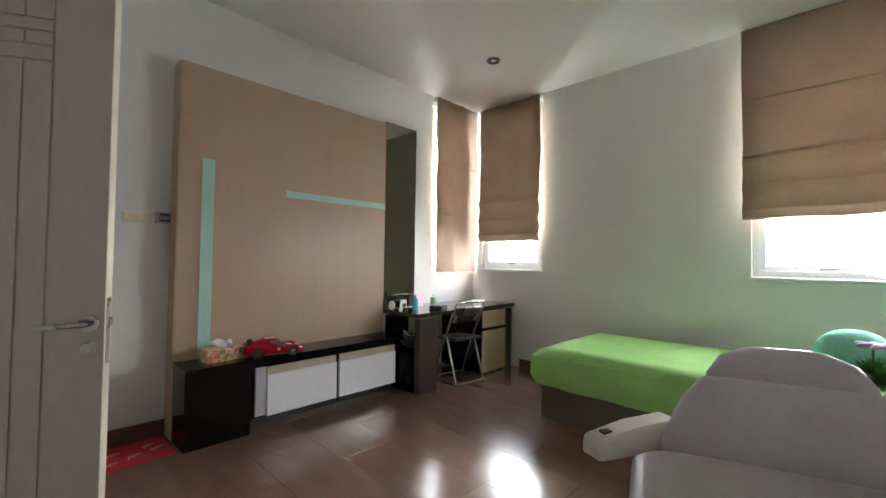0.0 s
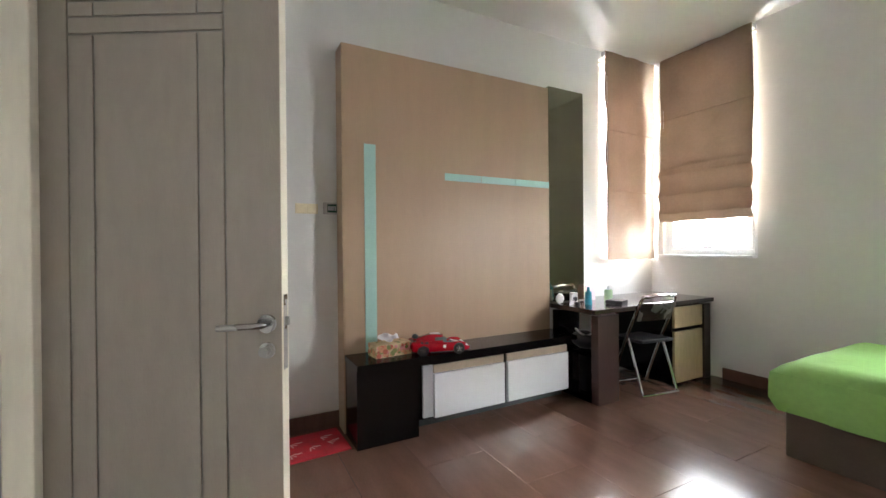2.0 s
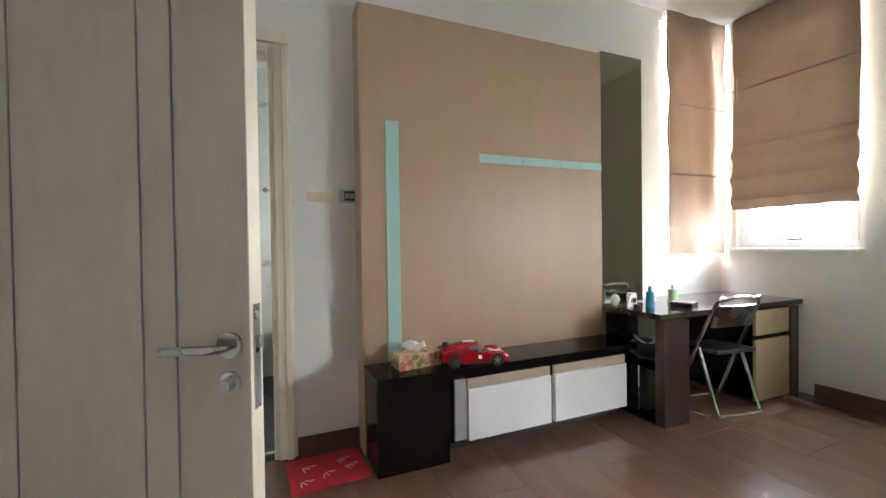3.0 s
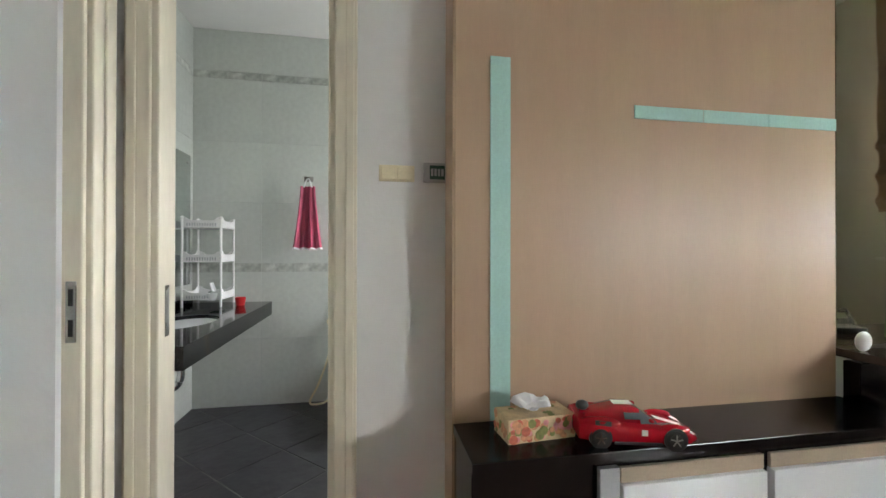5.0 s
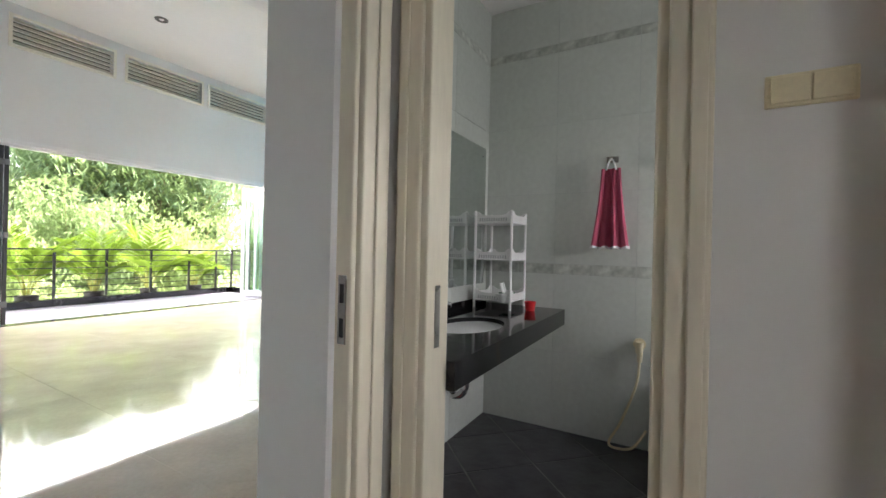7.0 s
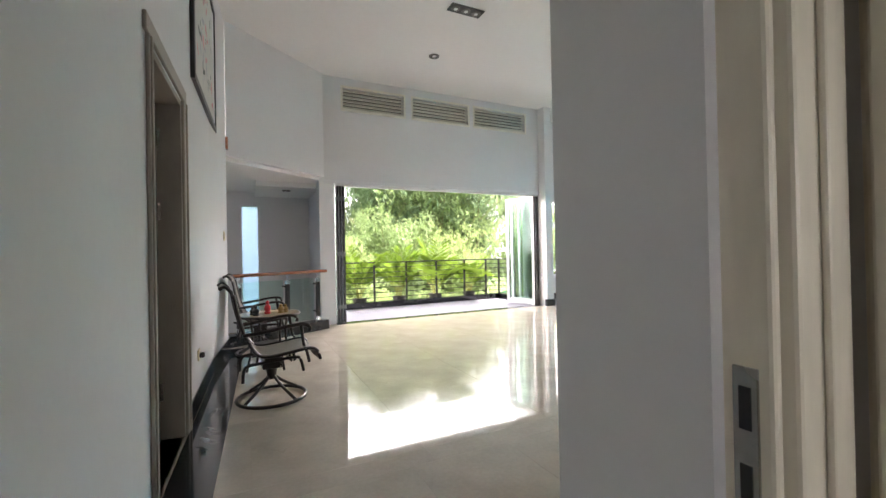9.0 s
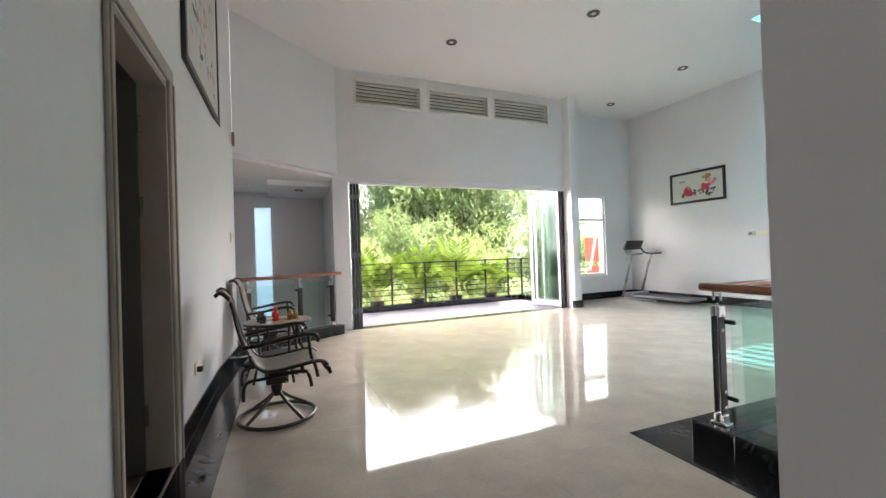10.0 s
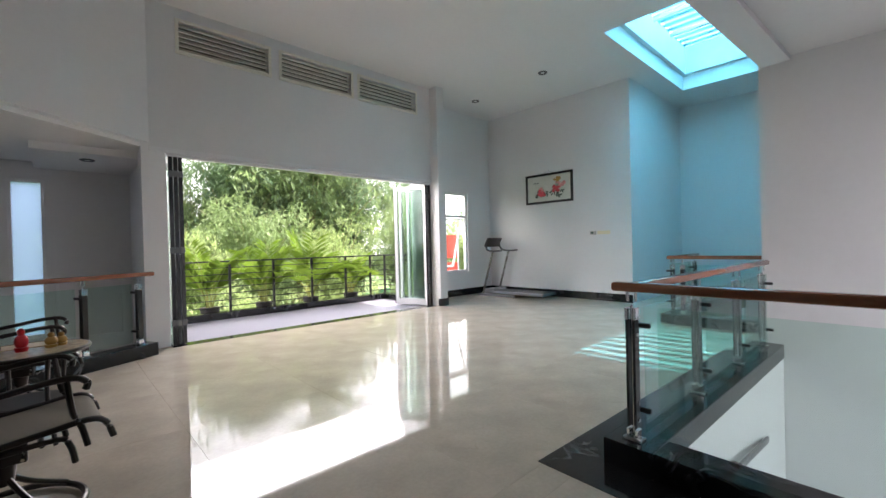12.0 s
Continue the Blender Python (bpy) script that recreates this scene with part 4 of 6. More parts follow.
def roman_blind(name, m, w, top, bottom, folds, seed, label):
    """Hangs in its own xz plane, folds at the foot, bulging to -y."""
    c = thing(name, m, label, "blind", "beige roman blinds")
    r = random.Random(seed)
    ph = [r.uniform(0, 6) for _ in range(4)]
    rows = []
    n, k = 64, 26
    for i in range(n + 1):
        z = top - (top - bottom) * i / n
        f = 0.0
        d = (z - bottom)
        for q in range(folds):
            zc = bottom + 0.16 * (q + 0.6) * (1 + 0.1 * q)
            f += 0.036 * math.exp(-((z - zc + 0.02) / 0.035) ** 2)
        rows.append([(-w / 2 + w * j / k + 0.004 * math.sin(3 * z + ph[0]), -f - 0.006 * math.sin(5 * j / k * 3.1 + ph[1] + z * 2) - 0.004 * math.sin(z * 9 + ph[2]) - 0.016 * noise.noise((2.2 * j / k + seed, 3.0 * z, 1.0 * j / k)) - 0.006 * noise.noise((9.0 * j / k, 2.0 * z, seed)), z + 0.004 * math.sin(j * 0.9 + ph[3]) * (1 if d < 0.5 else 0.3)) for j in range(k + 1)])
    b = nb()
    sheet(b, rows, 0.003)
    part("cloth", b, M_BLIND, c, smooth=True)
    part("head_rail", box(nb(), -w / 2, w / 2, 0.006, 0.066, top - 0.04, top), M_WINFRAME, c)
    for zz in (0.33, 0.62):
        z = bottom + (top - bottom) * zz
        part("batten", box(nb(), -w / 2 + 0.005, w / 2 - 0.005, -0.017, -0.007, z, z + 0.012, 0.003), M_BLIND, c)
    part("cord", tube(nb(), [(-w / 2 + 0.03, 0.01, top - 0.03), (-w / 2 + 0.03, 0.012, bottom + 0.02)], 0.002, 5), M_TISSUE, c)
    part("cord_weight", cyl(nb(), I(-w / 2 + 0.03, 0.012, bottom - 0.0), 0.008, 0.05, 0.005, 8), M_PALEWOOD, c, "small wooden cord weight")
    return c


roman_blind("roman_blind", pose(-3.55, 3.765, 0, 0, 0, 90), 0.74, 3.185, 1.11, 0, 1, "long beige linen roman blind let down over the corner window")
roman_blind("roman_blind", pose(-3.02, 4.09, 0, 0, 0, 0), 0.86, 3.17, 1.49, 3, 2, "beige linen roman blind half raised beside the corner")
roman_blind("roman_blind", pose(0.22, 4.09, 0, 0, 0, 0), 1.86, 3.185, 1.62, 3, 3, "wide beige linen roman blind half raised over the bed")


def casement(name, m, w, z0, z1, cols, label):
    c = tagged(new(name), label, "window", "", "structure")
    c.matrix_basis = m
    f = 0.05
    b = nb()
    box(b, -w / 2, -w / 2 + f, -0.03, 0.03, z0, z1, 0.003)
    box(b, w / 2 - f, w / 2, -0.03, 0.03, z0, z1, 0.003)
    box(b, -w / 2 + f, w / 2 - f, -0.03, 0.03, z0, z0 + f, 0.003)
    box(b, -w / 2 + f, w / 2 - f, -0.03, 0.03, z1 - f, z1, 0.003)
    part("window_frame", b, M_WINFRAME, c)
    step = (w - 2 * f) / cols
    for k in range(cols):
        xa = -w / 2 + f + k * step
        b = nb()
        s = 0.04
        box(b, xa, xa + s, -0.045, 0.01, z0 + f, z1 - f, 0.003)
        box(b, xa + step - s, xa + step, -0.045, 0.01, z0 + f, z1 - f, 0.003)
        box(b, xa + s, xa + step - s, -0.045, 0.01, z0 + f, z0 + f + s, 0.003)
        box(b, xa + s, xa + step - s, -0.045, 0.01, z1 - f - s, z1 - f, 0.003)
        sash = part("sash", b, M_WINFRAME, c)
        p = part("pane", box(nb(), xa + s, xa + step - s, -0.012, -0.008, z0 + f + s, z1 - f - s), M_PANE, sash, "clear glass pane")
        p.visible_shadow = False
        b = box(nb(), xa + step / 2 - 0.05, xa + step / 2 + 0.05, -0.062, -0.047, z0 + f + 0.012, z0 + f + 0.026, 0.003)
        part("latch", b, M_STEEL, sash, "steel latch")
    return c


casement("window_1", pose(-3.03, 4.24, 0), 0.88, 1.155, 3.12, 1, "white framed corner window")
casement("window_2", pose(0.22, 4.24, 0), 1.76, 1.155, 3.12, 2, "white framed window over the bed")
casement("window_3", pose(-3.68, 3.76, 0, 0, 0, 90), 0.80, 1.12, 3.12, 1, "white framed corner window")
setting("window_sill", box(nb(), -3.47, -2.59, 4.06, 4.2, 1.13, 1.154, 0.003), M_WINFRAME, "white window sill")
setting("window_sill", box(nb(), -0.66, 1.10, 4.06, 4.2, 1.13, 1.154, 0.003), M_WINFRAME, "white window sill")

# bed
bd = thing("bed", I(0, 0, 0), "single bed with lime green sheet on a low brown base", "bed")
part("base", box(nb(), -1.90, 0.08, 2.96, 4.02, 0.0, 0.27, 0.01), M_BEDBASE, bd, "brown upholstered base")
b = nb()
nx, ny = 44, 26
x0, x1, y0, y1 = -1.95, 0.12, 2.90, 4.06
rows = []
for i in range(nx + 1):
    row = []
    for j in range(ny + 1):
        u, v = i / nx, j / ny
        x, y = x0 + (x1 - x0) * u, y0 + (y1 - y0) * v
        e = min((x - x0), (x1 - x), (y - y0), (y1 - y))
        z = 0.565
        if e < 0.12:
            z -= 0.07 * (1 - e / 0.12) ** 2.4
        z += 0.008 * noise.noise((x * 2.2, y * 2.6, 1.0)) + 0.004 * noise.noise((x * 7, y * 5, 3.0))
        row.append((x, y, z))
    rows.append(row)
sheet(b, rows)
per = [rows[i][0] for i in range(nx + 1)] + [rows[nx][j] for j in range(1, ny + 1)] + [rows[i][ny] for i in range(nx - 1, -1, -1)] + [rows[0][j] for j in range(ny - 1, 0, -1)]
cxm, cym = (x0 + x1) / 2, (y0 + y1) / 2
skirt = []
for k in range(7):
    f = k / 6
    ring = []
    for q, (x, y, z) in enumerate(per):
        wv = 0.012 * noise.noise((x * 6, y * 6, f * 3)) * (f + 0.3)
        bulge = 0.012 * math.sin(f * math.pi) - 0.02 * f * f
        dx, dy = (-1 if x <= x0 + 1e-6 else 1 if x >= x1 - 1e-6 else 0), (-1 if y <= y0 + 1e-6 else 1 if y >= y1 - 1e-6 else 0)
        ring.append((x + dx * (bulge + wv), y + dy * (bulge + wv), z - (z - 0.262 - 0.02 * noise.noise((x * 3, y * 3, 9))) * f))
    skirt.append(ring + [ring[0]])
sheet(b, skirt)
bmesh.ops.remove_doubles(b, verts=b.verts, dist=1e-4)
part("sheet", b, M_SHEET, bd, "lime green fitted bedsheet with soft creases", smooth=True)

# recliner
rc = thing("recliner", pose(-0.195, 1.64, 0, 0, 0, 16.8), "grey leather massage recliner with beige plastic armrests", "armchair")


def cushion(nm, secs, mat, parent, label=""):
    """A padded slab lofted over cross sections (b, z, half width, half thickness, lean)."""
    b = nb()
    rings = []
    n = 28
    for bb, z, hw, ht, lean in secs:
        ring = []
        for k in range(n + 1):
            a = 2 * math.pi * k / n
            cx, cz = math.copysign(abs(math.cos(a)) ** 0.35, math.cos(a)), math.copysign(abs(math.sin(a)) ** 0.6, math.sin(a))
            ring.append((cx * hw, bb - math.sin(radians(lean)) * cz * ht, z + math.cos(radians(lean)) * cz * ht))
        rings.append(ring)
    sheet(b, rings)
    bmesh.ops.remove_doubles(b, verts=b.verts, dist=1e-4)
    bmesh.ops.holes_fill(b, edges=b.edges)
    return part(nm, b, mat, parent, label, smooth=True)


cushion("leg_rest", [(-0.78, 0.44, 0.36, 0.02, 0), (-0.75, 0.45, 0.45, 0.06, 0), (-0.4, 0.53, 0.51, 0.075, 0), (-0.10, 0.575, 0.51, 0.08, 0), (-0.03, 0.575, 0.48, 0.06, 0), (0.0, 0.57, 0.42, 0.02, 0)], M_LEATHER, rc, "padded grey leg rest")
cushion("seat", [(-0.02, 0.36, 0.40, 0.06, 0), (0.2, 0.36, 0.42, 0.08, 0), (0.42, 0.38, 0.42, 0.08, 0)], M_LEATHER, rc)
cushion("backrest", [(0.06, 0.40, 0.42, 0.05, 65), (0.10, 0.50, 0.43, 0.07, 65), (0.16, 0.62, 0.41, 0.075, 65), (0.22, 0.74, 0.35, 0.065, 65), (0.25, 0.80, 0.30, 0.05, 65), (0.262, 0.825, 0.27, 0.02, 65)], M_LEATHER, rc, "padded grey backrest")
cushion("headrest", [(0.33, 0.76, 0.25, 0.03, 65), (0.355, 0.82, 0.255, 0.045, 65), (0.38, 0.885, 0.21, 0.045, 65), (0.40, 0.92, 0.13, 0.03, 65), (0.405, 0.93, 0.08, 0.01, 65)], M_LEATHER, rc, "rounded grey headrest")
for s in (-1, 1):
    am = pose(s * 0.52, 0.12, 0.035, 0, 0, -42 if s < 0 else 42)
    b = nb()
    rings = []
    for yy, hw, z1 in ((-0.19, 0.040, 0.575), (-0.175, 0.052, 0.588), (0.0, 0.058, 0.613), (0.19, 0.058, 0.618), (0.21, 0.05, 0.605)):
        rings.append([(-hw, yy, 0.52), (-hw, yy, z1 - 0.02), (-hw * 0.7, yy, z1), (hw * 0.7, yy, z1), (hw, yy, z1 - 0.02), (hw, yy, 0.52), (-hw, yy, 0.52)])
    sheet(b, rings)
    bmesh.ops.remove_doubles(b, verts=b.verts, dist=1e-4)
    bmesh.ops.holes_fill(b, edges=b.edges)
    a_ = part("armrest", b, M_ARM, rc, "beige plastic armrest", smooth=True, m=am)
    part("button", box(nb(), -0.016, 0.016, -0.14, -0.10, 0.585, 0.602, 0.004), M_BLACK, a_)
part("base", box(nb(), -0.36, 0.36, -0.3, 0.5, 0.0, 0.28, 0.03), M_BLACK, rc)

# soft toys on the bed
one("round_cushion", ball(nb(), I(0, 0, 0.15), 0.19, 0.16, 0.155, 24), M_TEAL, "round pale teal plush cushion on the bed", "cushion", I(-0.08, 3.5, 0.565), True)
one("round_cushion", ball(nb(), I(0, 0, 0.075), 0.15, 0.10, 0.08, 20), M_TEAL, "small pale teal plush cushion on the bed", "cushion", I(-0.28, 3.32, 0.565), True)
pl = thing("tinsel_bouquet", I(-0.02, 3.12, 0.565), "bushy green artificial bouquet with a mauve flower", "artificial plant")
b = nb()
rng = random.Random(8)
for k in range(1200):
    d = Vector((rng.gauss(0, 1), rng.gauss(0, 1), rng.gauss(0, 1))).normalized()
    p = Vector((0, 0, 0.11)) + d * 0.02
    q = Vector((0, 0, 0.11)) + d * rng.uniform(0.08, 0.12)
    if q.z < 0.0:
        continue
    s = d.cross(Vector((rng.random(), rng.random(), rng.random()))).normalized() * 0.003
    b.faces.new([b.verts.new(p - s), b.verts.new(p + s), b.verts.new(q)])
part("fringe", b, M_FRINGE, pl)
for k in range(5):
    part("petal", ball(nb(), pose(0.0, 0, 0.27, 30, 0, 72 * k) @ I(0.04, 0, 0), 0.045, 0.026, 0.012, 12), M_PURPLE, pl, smooth=True)
part("stem", cyl(nb(), I(0, 0, 0), 0.006, 0.27, n=8), M_FRINGE, pl)

# bedroom door, open
dl = tagged(new("door_1"), "open cream panelled bedroom door with a steel lever handle", "door", "", "structure")
dl.matrix_basis = pose(-2.525, -0.553, 0, 0, 0, math.degrees(math.atan2(0.769, 0.44)))
DW, DH = 0.875, 2.35
# core darker than the panels: the grooves' shade put into its colour
part("core", box(nb(), 0, DW, 0.0, 0.034, 0.006, DH), M_GROOVESHADE, dl)
panels = [(0, 0.205, 0.006, DH), (0.80, 1, 0.006, DH), (0.212, 0.793, 0.006, 0.345), (0.212, 0.303, 0.39, 1.94), (0.31, 0.695, 0.39, 1.94), (0.702, 0.793, 0.39, 1.94), (0.212, 0.793, 0.352, 0.383), (0.212, 0.793, 1.947, 1.995), (0.212, 0.303, 2.002, 2.045), (0.31, 0.695, 2.002, 2.045), (0.702, 0.793, 2.002, 2.045), (0.212, 0.793, 2.052, 2.09), (0.212, 0.793, 2.25, DH), (0.212, 0.303, 2.097, 2.243), (0.702, 0.793, 2.097, 2.243), (0.31, 0.695, 2.097, 2.18), (0.31, 0.695, 2.187, 2.243)]
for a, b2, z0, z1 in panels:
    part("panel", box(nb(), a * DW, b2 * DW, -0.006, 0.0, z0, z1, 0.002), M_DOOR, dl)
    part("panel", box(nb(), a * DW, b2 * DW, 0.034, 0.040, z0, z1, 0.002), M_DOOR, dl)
part("lock_edge", box(nb(), DW, DW + 0.002, -0.006, 0.040, 0.006, DH), M_CREAM, dl)
part("lock_plate", box(nb(), DW + 0.002, DW + 0.004, 0.004, 0.030, 0.86, 1.10, 0.0005), M_STEEL, dl, "steel lock plate")
part("latch", box(nb(), DW + 0.004, DW + 0.016, 0.010, 0.024, 1.00, 1.03, 0.002), M_STEEL, dl)
for s in (-1, 1):
    y0 = -0.006 if s < 0 else 0.040
    rose = part("rose", cyl(nb(), pose(DW - 0.045, y0, 1.01, 90 if s < 0 else -90, 0, 0), 0.029, 0.011, n=28), M_STEEL, dl, "round steel rose", smooth=True)
    part("lever", tube(nb(), smooth_path([(DW - 0.045, y0, 1.01), (DW - 0.045, y0 + s * 0.04, 1.01), (DW - 0.06, y0 + s * 0.052, 1.01), (DW - 0.10, y0 + s * 0.052, 1.008), (DW - 0.18, y0 + s * 0.05, 1.002)], 5), 0.0100, 12), M_STEEL, dl, "steel lever handle", smooth=True)
    part("keyhole_rose", cyl(nb(), pose(DW - 0.045, y0, 0.925, 90 if s < 0 else -90, 0, 0), 0.025, 0.009, n=24), M_STEEL, dl, smooth=True)
    part("thumb_turn", cyl(nb(), pose(DW - 0.045, y0, 0.925, 90 if s < 0 else -90, 0, 0), 0.014, 0.034, 0.0155, 20), M_STEEL, dl, smooth=True)
for z in (0.35, 1.45, 2.1):
    part("hinge", cyl(nb(), I(-0.008, -0.008, z), 0.008, 0.11, n=10), M_BLACKMETAL, dl, "dark hinge")

# ---- bathroom things ----
vn = thing("vanity_counter", I(0, 0, 0), "floating black granite basin counter", "counter")
BCX, BCY, BRX, BRY = -4.40, -0.60, 0.25, 0.165
b = nb()
hole, edge = [], []
for k in range(48):
    a = k * math.pi / 24
    ca, sa_ = math.cos(a), math.sin(a)
    hole.append((BCX + BRX * ca, BCY + BRY * sa_))
    t_ = min(((-3.74 if ca > 0 else -5.285) - BCX) / ca if abs(ca) > 1e-6 else 9, ((-0.33 if sa_ > 0 else -0.905) - BCY) / sa_ if abs(sa_) > 1e-6 else 9)
    edge.append((BCX + t_ * ca, BCY + t_ * sa_))
for x, y in ((-3.74, -0.33), (-5.285, -0.33), (-5.285, -0.905), (-3.74, -0.905)):
    k = min(range(48), key=lambda q: (edge[q][0] - x) ** 2 + (edge[q][1] - y) ** 2)
    edge[k] = (x, y)
rows = [[(x, y, z) for x, y in ring + ring[:1]] for ring, z in ((edge, 0.70), (edge, 0.80), (hole, 0.80), (hole, 0.70), (edge, 0.70))]
sheet(b, rows)
bmesh.ops.remove_doubles(b, verts=b.verts, dist=1e-5)
part("slab", b, M_GRANITE, vn)
part("upstand", box(nb(), -5.285, -3.74, -0.905, -0.895, 0.801, 0.845, 0.002), M_GRANITE, vn)
bs = thing("wash_basin", I(BCX, BCY, 0.80), "oval white undermount wash basin", "basin")
b = nb()
sheet(b, [[(BRX * f * math.cos(a), BRY * f * math.sin(a), z) for a in [k * math.pi / 24 for k in range(49)]] for f, z in ((0.995, -0.022), (0.98, -0.03), (0.93, -0.07), (0.8, -0.11), (0.5, -0.135), (0.1, -0.14))])
bmesh.ops.remove_doubles(b, verts=b.verts, dist=1e-4)
bmesh.ops.holes_fill(b, edges=b.edges)
part("bowl", b, M_CERAMIC, bs, smooth=True)
part("drain", cyl(nb(), I(0, 0, -0.1395), 0.022, 0.003, n=16), M_CHROME, bs)
part("overflow", cyl(nb(), pose(-0.19, 0.03, -0.055, 0, 75, 0), 0.010, 0.003, n=12), M_CHROME, bs)
tp = thing("basin_tap", I(-4.42, -0.84, 0.80), "chrome mixer tap on black counter", "tap")
part("body", cyl(nb(), I(), 0.022, 0.10, 0.018, 16), M_CHROME, tp, smooth=True)
part("spout", tube(nb(), smooth_path([(0, 0, 0.07), (0, 0.06, 0.10), (0, 0.13, 0.085)], 4), 0.012, 10), M_CHROME, tp, smooth=True)
part("lever", tube(nb(), [(0, 0, 0.10), (0, 0.02, 0.13), (0, 0.09, 0.15)], 0.008, 8), M_CHROME, tp, smooth=True)
tr = thing("drain_trap", I(-4.42, -0.62, 0), "chrome bottle trap under the basin", "pipe")
part("pipe", tube(nb(), smooth_path([(0, 0, 0.70), (0, 0, 0.50), (0, -0.02, 0.44), (0, -0.06, 0.42), (0, -0.10, 0.44), (0, -0.11, 0.52), (0, -0.28, 0.53)], 5), 0.02, 12), M_CHROME, tr, smooth=True)
part("collar", cyl(nb(), I(0, 0, 0.53), 0.028, 0.03, n=16), M_CHROME, tr, smooth=True)
mi = thing("bathroom_mirror", I(0, 0, 0), "frameless silver wall mirror over the basin", "mirror")
part("mirror_glass", box(nb(), -5.22, -3.76, -0.897, -0.890, 0.945, 1.90, 0.002), M_SILVERMIRROR, mi)
part("clip", cyl(nb(), pose(-5.17, -0.8895, 1.84, -90, 0, 0), 0.009, 0.004, n=10), M_CHROME, mi)
rk = thing("plastic_shelf_rack", I(-5.13, -0.74, 0.80), "white three tier plastic corner rack", "shelf")
def tray_side(L, h, dip):
    """An upright panel along x with raised corners, 5 mm thick."""
    b = nb()
    us = [L * (k / 12 - 0.5) for k in range(13)]
    tops = [h - dip * (1 - min(1.0, max(0.0, (abs(u) / (L / 2) - 0.62) / 0.22))) for u in us]
    return sheet(b, [[(u, 0.0, 0.0) for u in us], [(u, 0.0, t_) for u, t_ in zip(us, tops)]], 0.005)


for z in (0.05, 0.315, 0.555):
    tr_ = part("tray", box(nb(), -0.14, 0.14, -0.12, 0.14, z, z + 0.006, 0.002), M_WHITE, rk)
    for L, m_ in ((0.28, I(0, 0.138, z + 0.004)), (0.28, I(0, -0.118, z + 0.004)), (0.25, I(-0.138, 0.01, z + 0.004, 90)), (0.25, I(0.138, 0.01, z + 0.004, 90))):
        part("rim", tray_side(L, 0.072, 0.024), M_WHITE, tr_, m=m_)
    # solid grey strips carry the shade of open slots in their colour
    for k in range(12):
        part("slot", box(nb(), -0.105 + k * 0.0185, -0.097 + k * 0.0185, 0.1385, 0.1405, z + 0.012, z + 0.034), M_GREYTRIM, tr_, "grey strip coloured as the shade in a slot")
        part("slot", box(nb(), 0.1385, 0.1405, -0.085 + k * 0.0165, -0.078 + k * 0.0165, z + 0.012, z + 0.034), M_GREYTRIM, tr_, "grey strip coloured as the shade in a slot")
for x, y in ((-0.135, -0.115), (0.135, -0.115), (-0.135, 0.135), (0.135, 0.135)):
    part("post", cyl(nb(), I(x, y, 0.0), 0.009, 0.62, n=10), M_WHITE, rk)
    part("knob", ball(nb(), I(x, y, 0.625), 0.012, 0.012, 0.012, 8), M_WHITE, rk, smooth=True)
gbx = thing("soap_box", I(-5.10, -0.68, 0.847), "dark green box with white tubes", "box")
part("box", box(nb(), -0.06, 0.04, -0.03, 0.05, 0, 0.055, 0.003), M_GREENBOX, gbx)
for x in (-0.03, 0.0, 0.02):
    part("tube", cyl(nb(), pose(x, 0, 0.02, 12, 8, 0), 0.012, 0.10, 0.006, 10), M_WHITE, gbx, smooth=True)
one("white_bowl", cyl(nb(), I(), 0.035, 0.05, 0.048, 18), M_WHITE, "small white plastic bowl on the rack", "bowl", I(-5.02, -0.66, 0.848), True)
b = nb()
sheet(b, [[(r * math.cos(a), r * math.sin(a), z) for a in [k * math.pi / 12 for k in range(25)]] for r, z in ((0.001, 0.0), (0.028, 0.0), (0.037, 0.055), (0.038, 0.058), (0.034, 0.056), (0.026, 0.006))])
one("red_cup", b, M_REDCUP, "red plastic cup on the black counter", "cup", I(-5.08, -0.50, 0.80), True)
tw = thing("hand_towel", I(-5.295, -0.055, 0), "rose coloured hand towel hanging from a hook", "towel")
part("hook_plate", box(nb(), 0.0, 0.012, -0.035, 0.035, 1.745, 1.785, 0.003), M_STEEL, tw)
part("hook", tube(nb(), [(0.01, 0, 1.765), (0.06, 0, 1.755), (0.066, 0, 1.775)], 0.006, 8), M_STEEL, tw)
part("loop", tube(nb(), smooth_path([(0.062, -0.03, 1.69), (0.062, -0.01, 1.75), (0.062, 0.01, 1.75), (0.062, 0.03, 1.69)], 4), 0.006, 6), M_TISSUE, tw, "white loop", smooth=True)
rows = []
for i in range(22):
    f = i / 21
    z, hw = 1.70 - 0.49 * f, 0.055 + 0.055 * f ** 1.4
    rows.append([(0.058 + 0.016 * math.sin(j * 1.35 + 0.4) * (0.4 + f) + 0.01 * math.cos(j * 0.5), hw * (j / 8 - 1), z + 0.006 * math.sin(j * 1.35) * f) for j in range(17)])
part("cloth", sheet(nb(), rows, 0.006), M_TOWEL, tw, smooth=True)
rows = [[(p[0] + 0.004, p[1], p[2] - 0.006 + q) for p in rows[-1]] for q in (0.0, 0.014)]
part("hem", sheet(nb(), rows, 0.004), M_TISSUE, tw, "white hem", smooth=True)
tbar = thing("towel_bar", I(-5.30, 0, 0), "chrome towel bar on tiled wall", "towel bar")
part("flange", cyl(nb(), pose(0, 0.23, 1.75, 0, 90, 0), 0.025, 0.05, n=16), M_CHROME, tbar, smooth=True)
part("flange", cyl(nb(), pose(0, 0.83, 1.75, 0, 90, 0), 0.025, 0.05, n=16), M_CHROME, tbar, smooth=True)
part("bar", tube(nb(), [(0.045, 0.23, 1.75), (0.045, 0.83, 1.75)], 0.009, 10), M_CHROME, tbar, smooth=True)
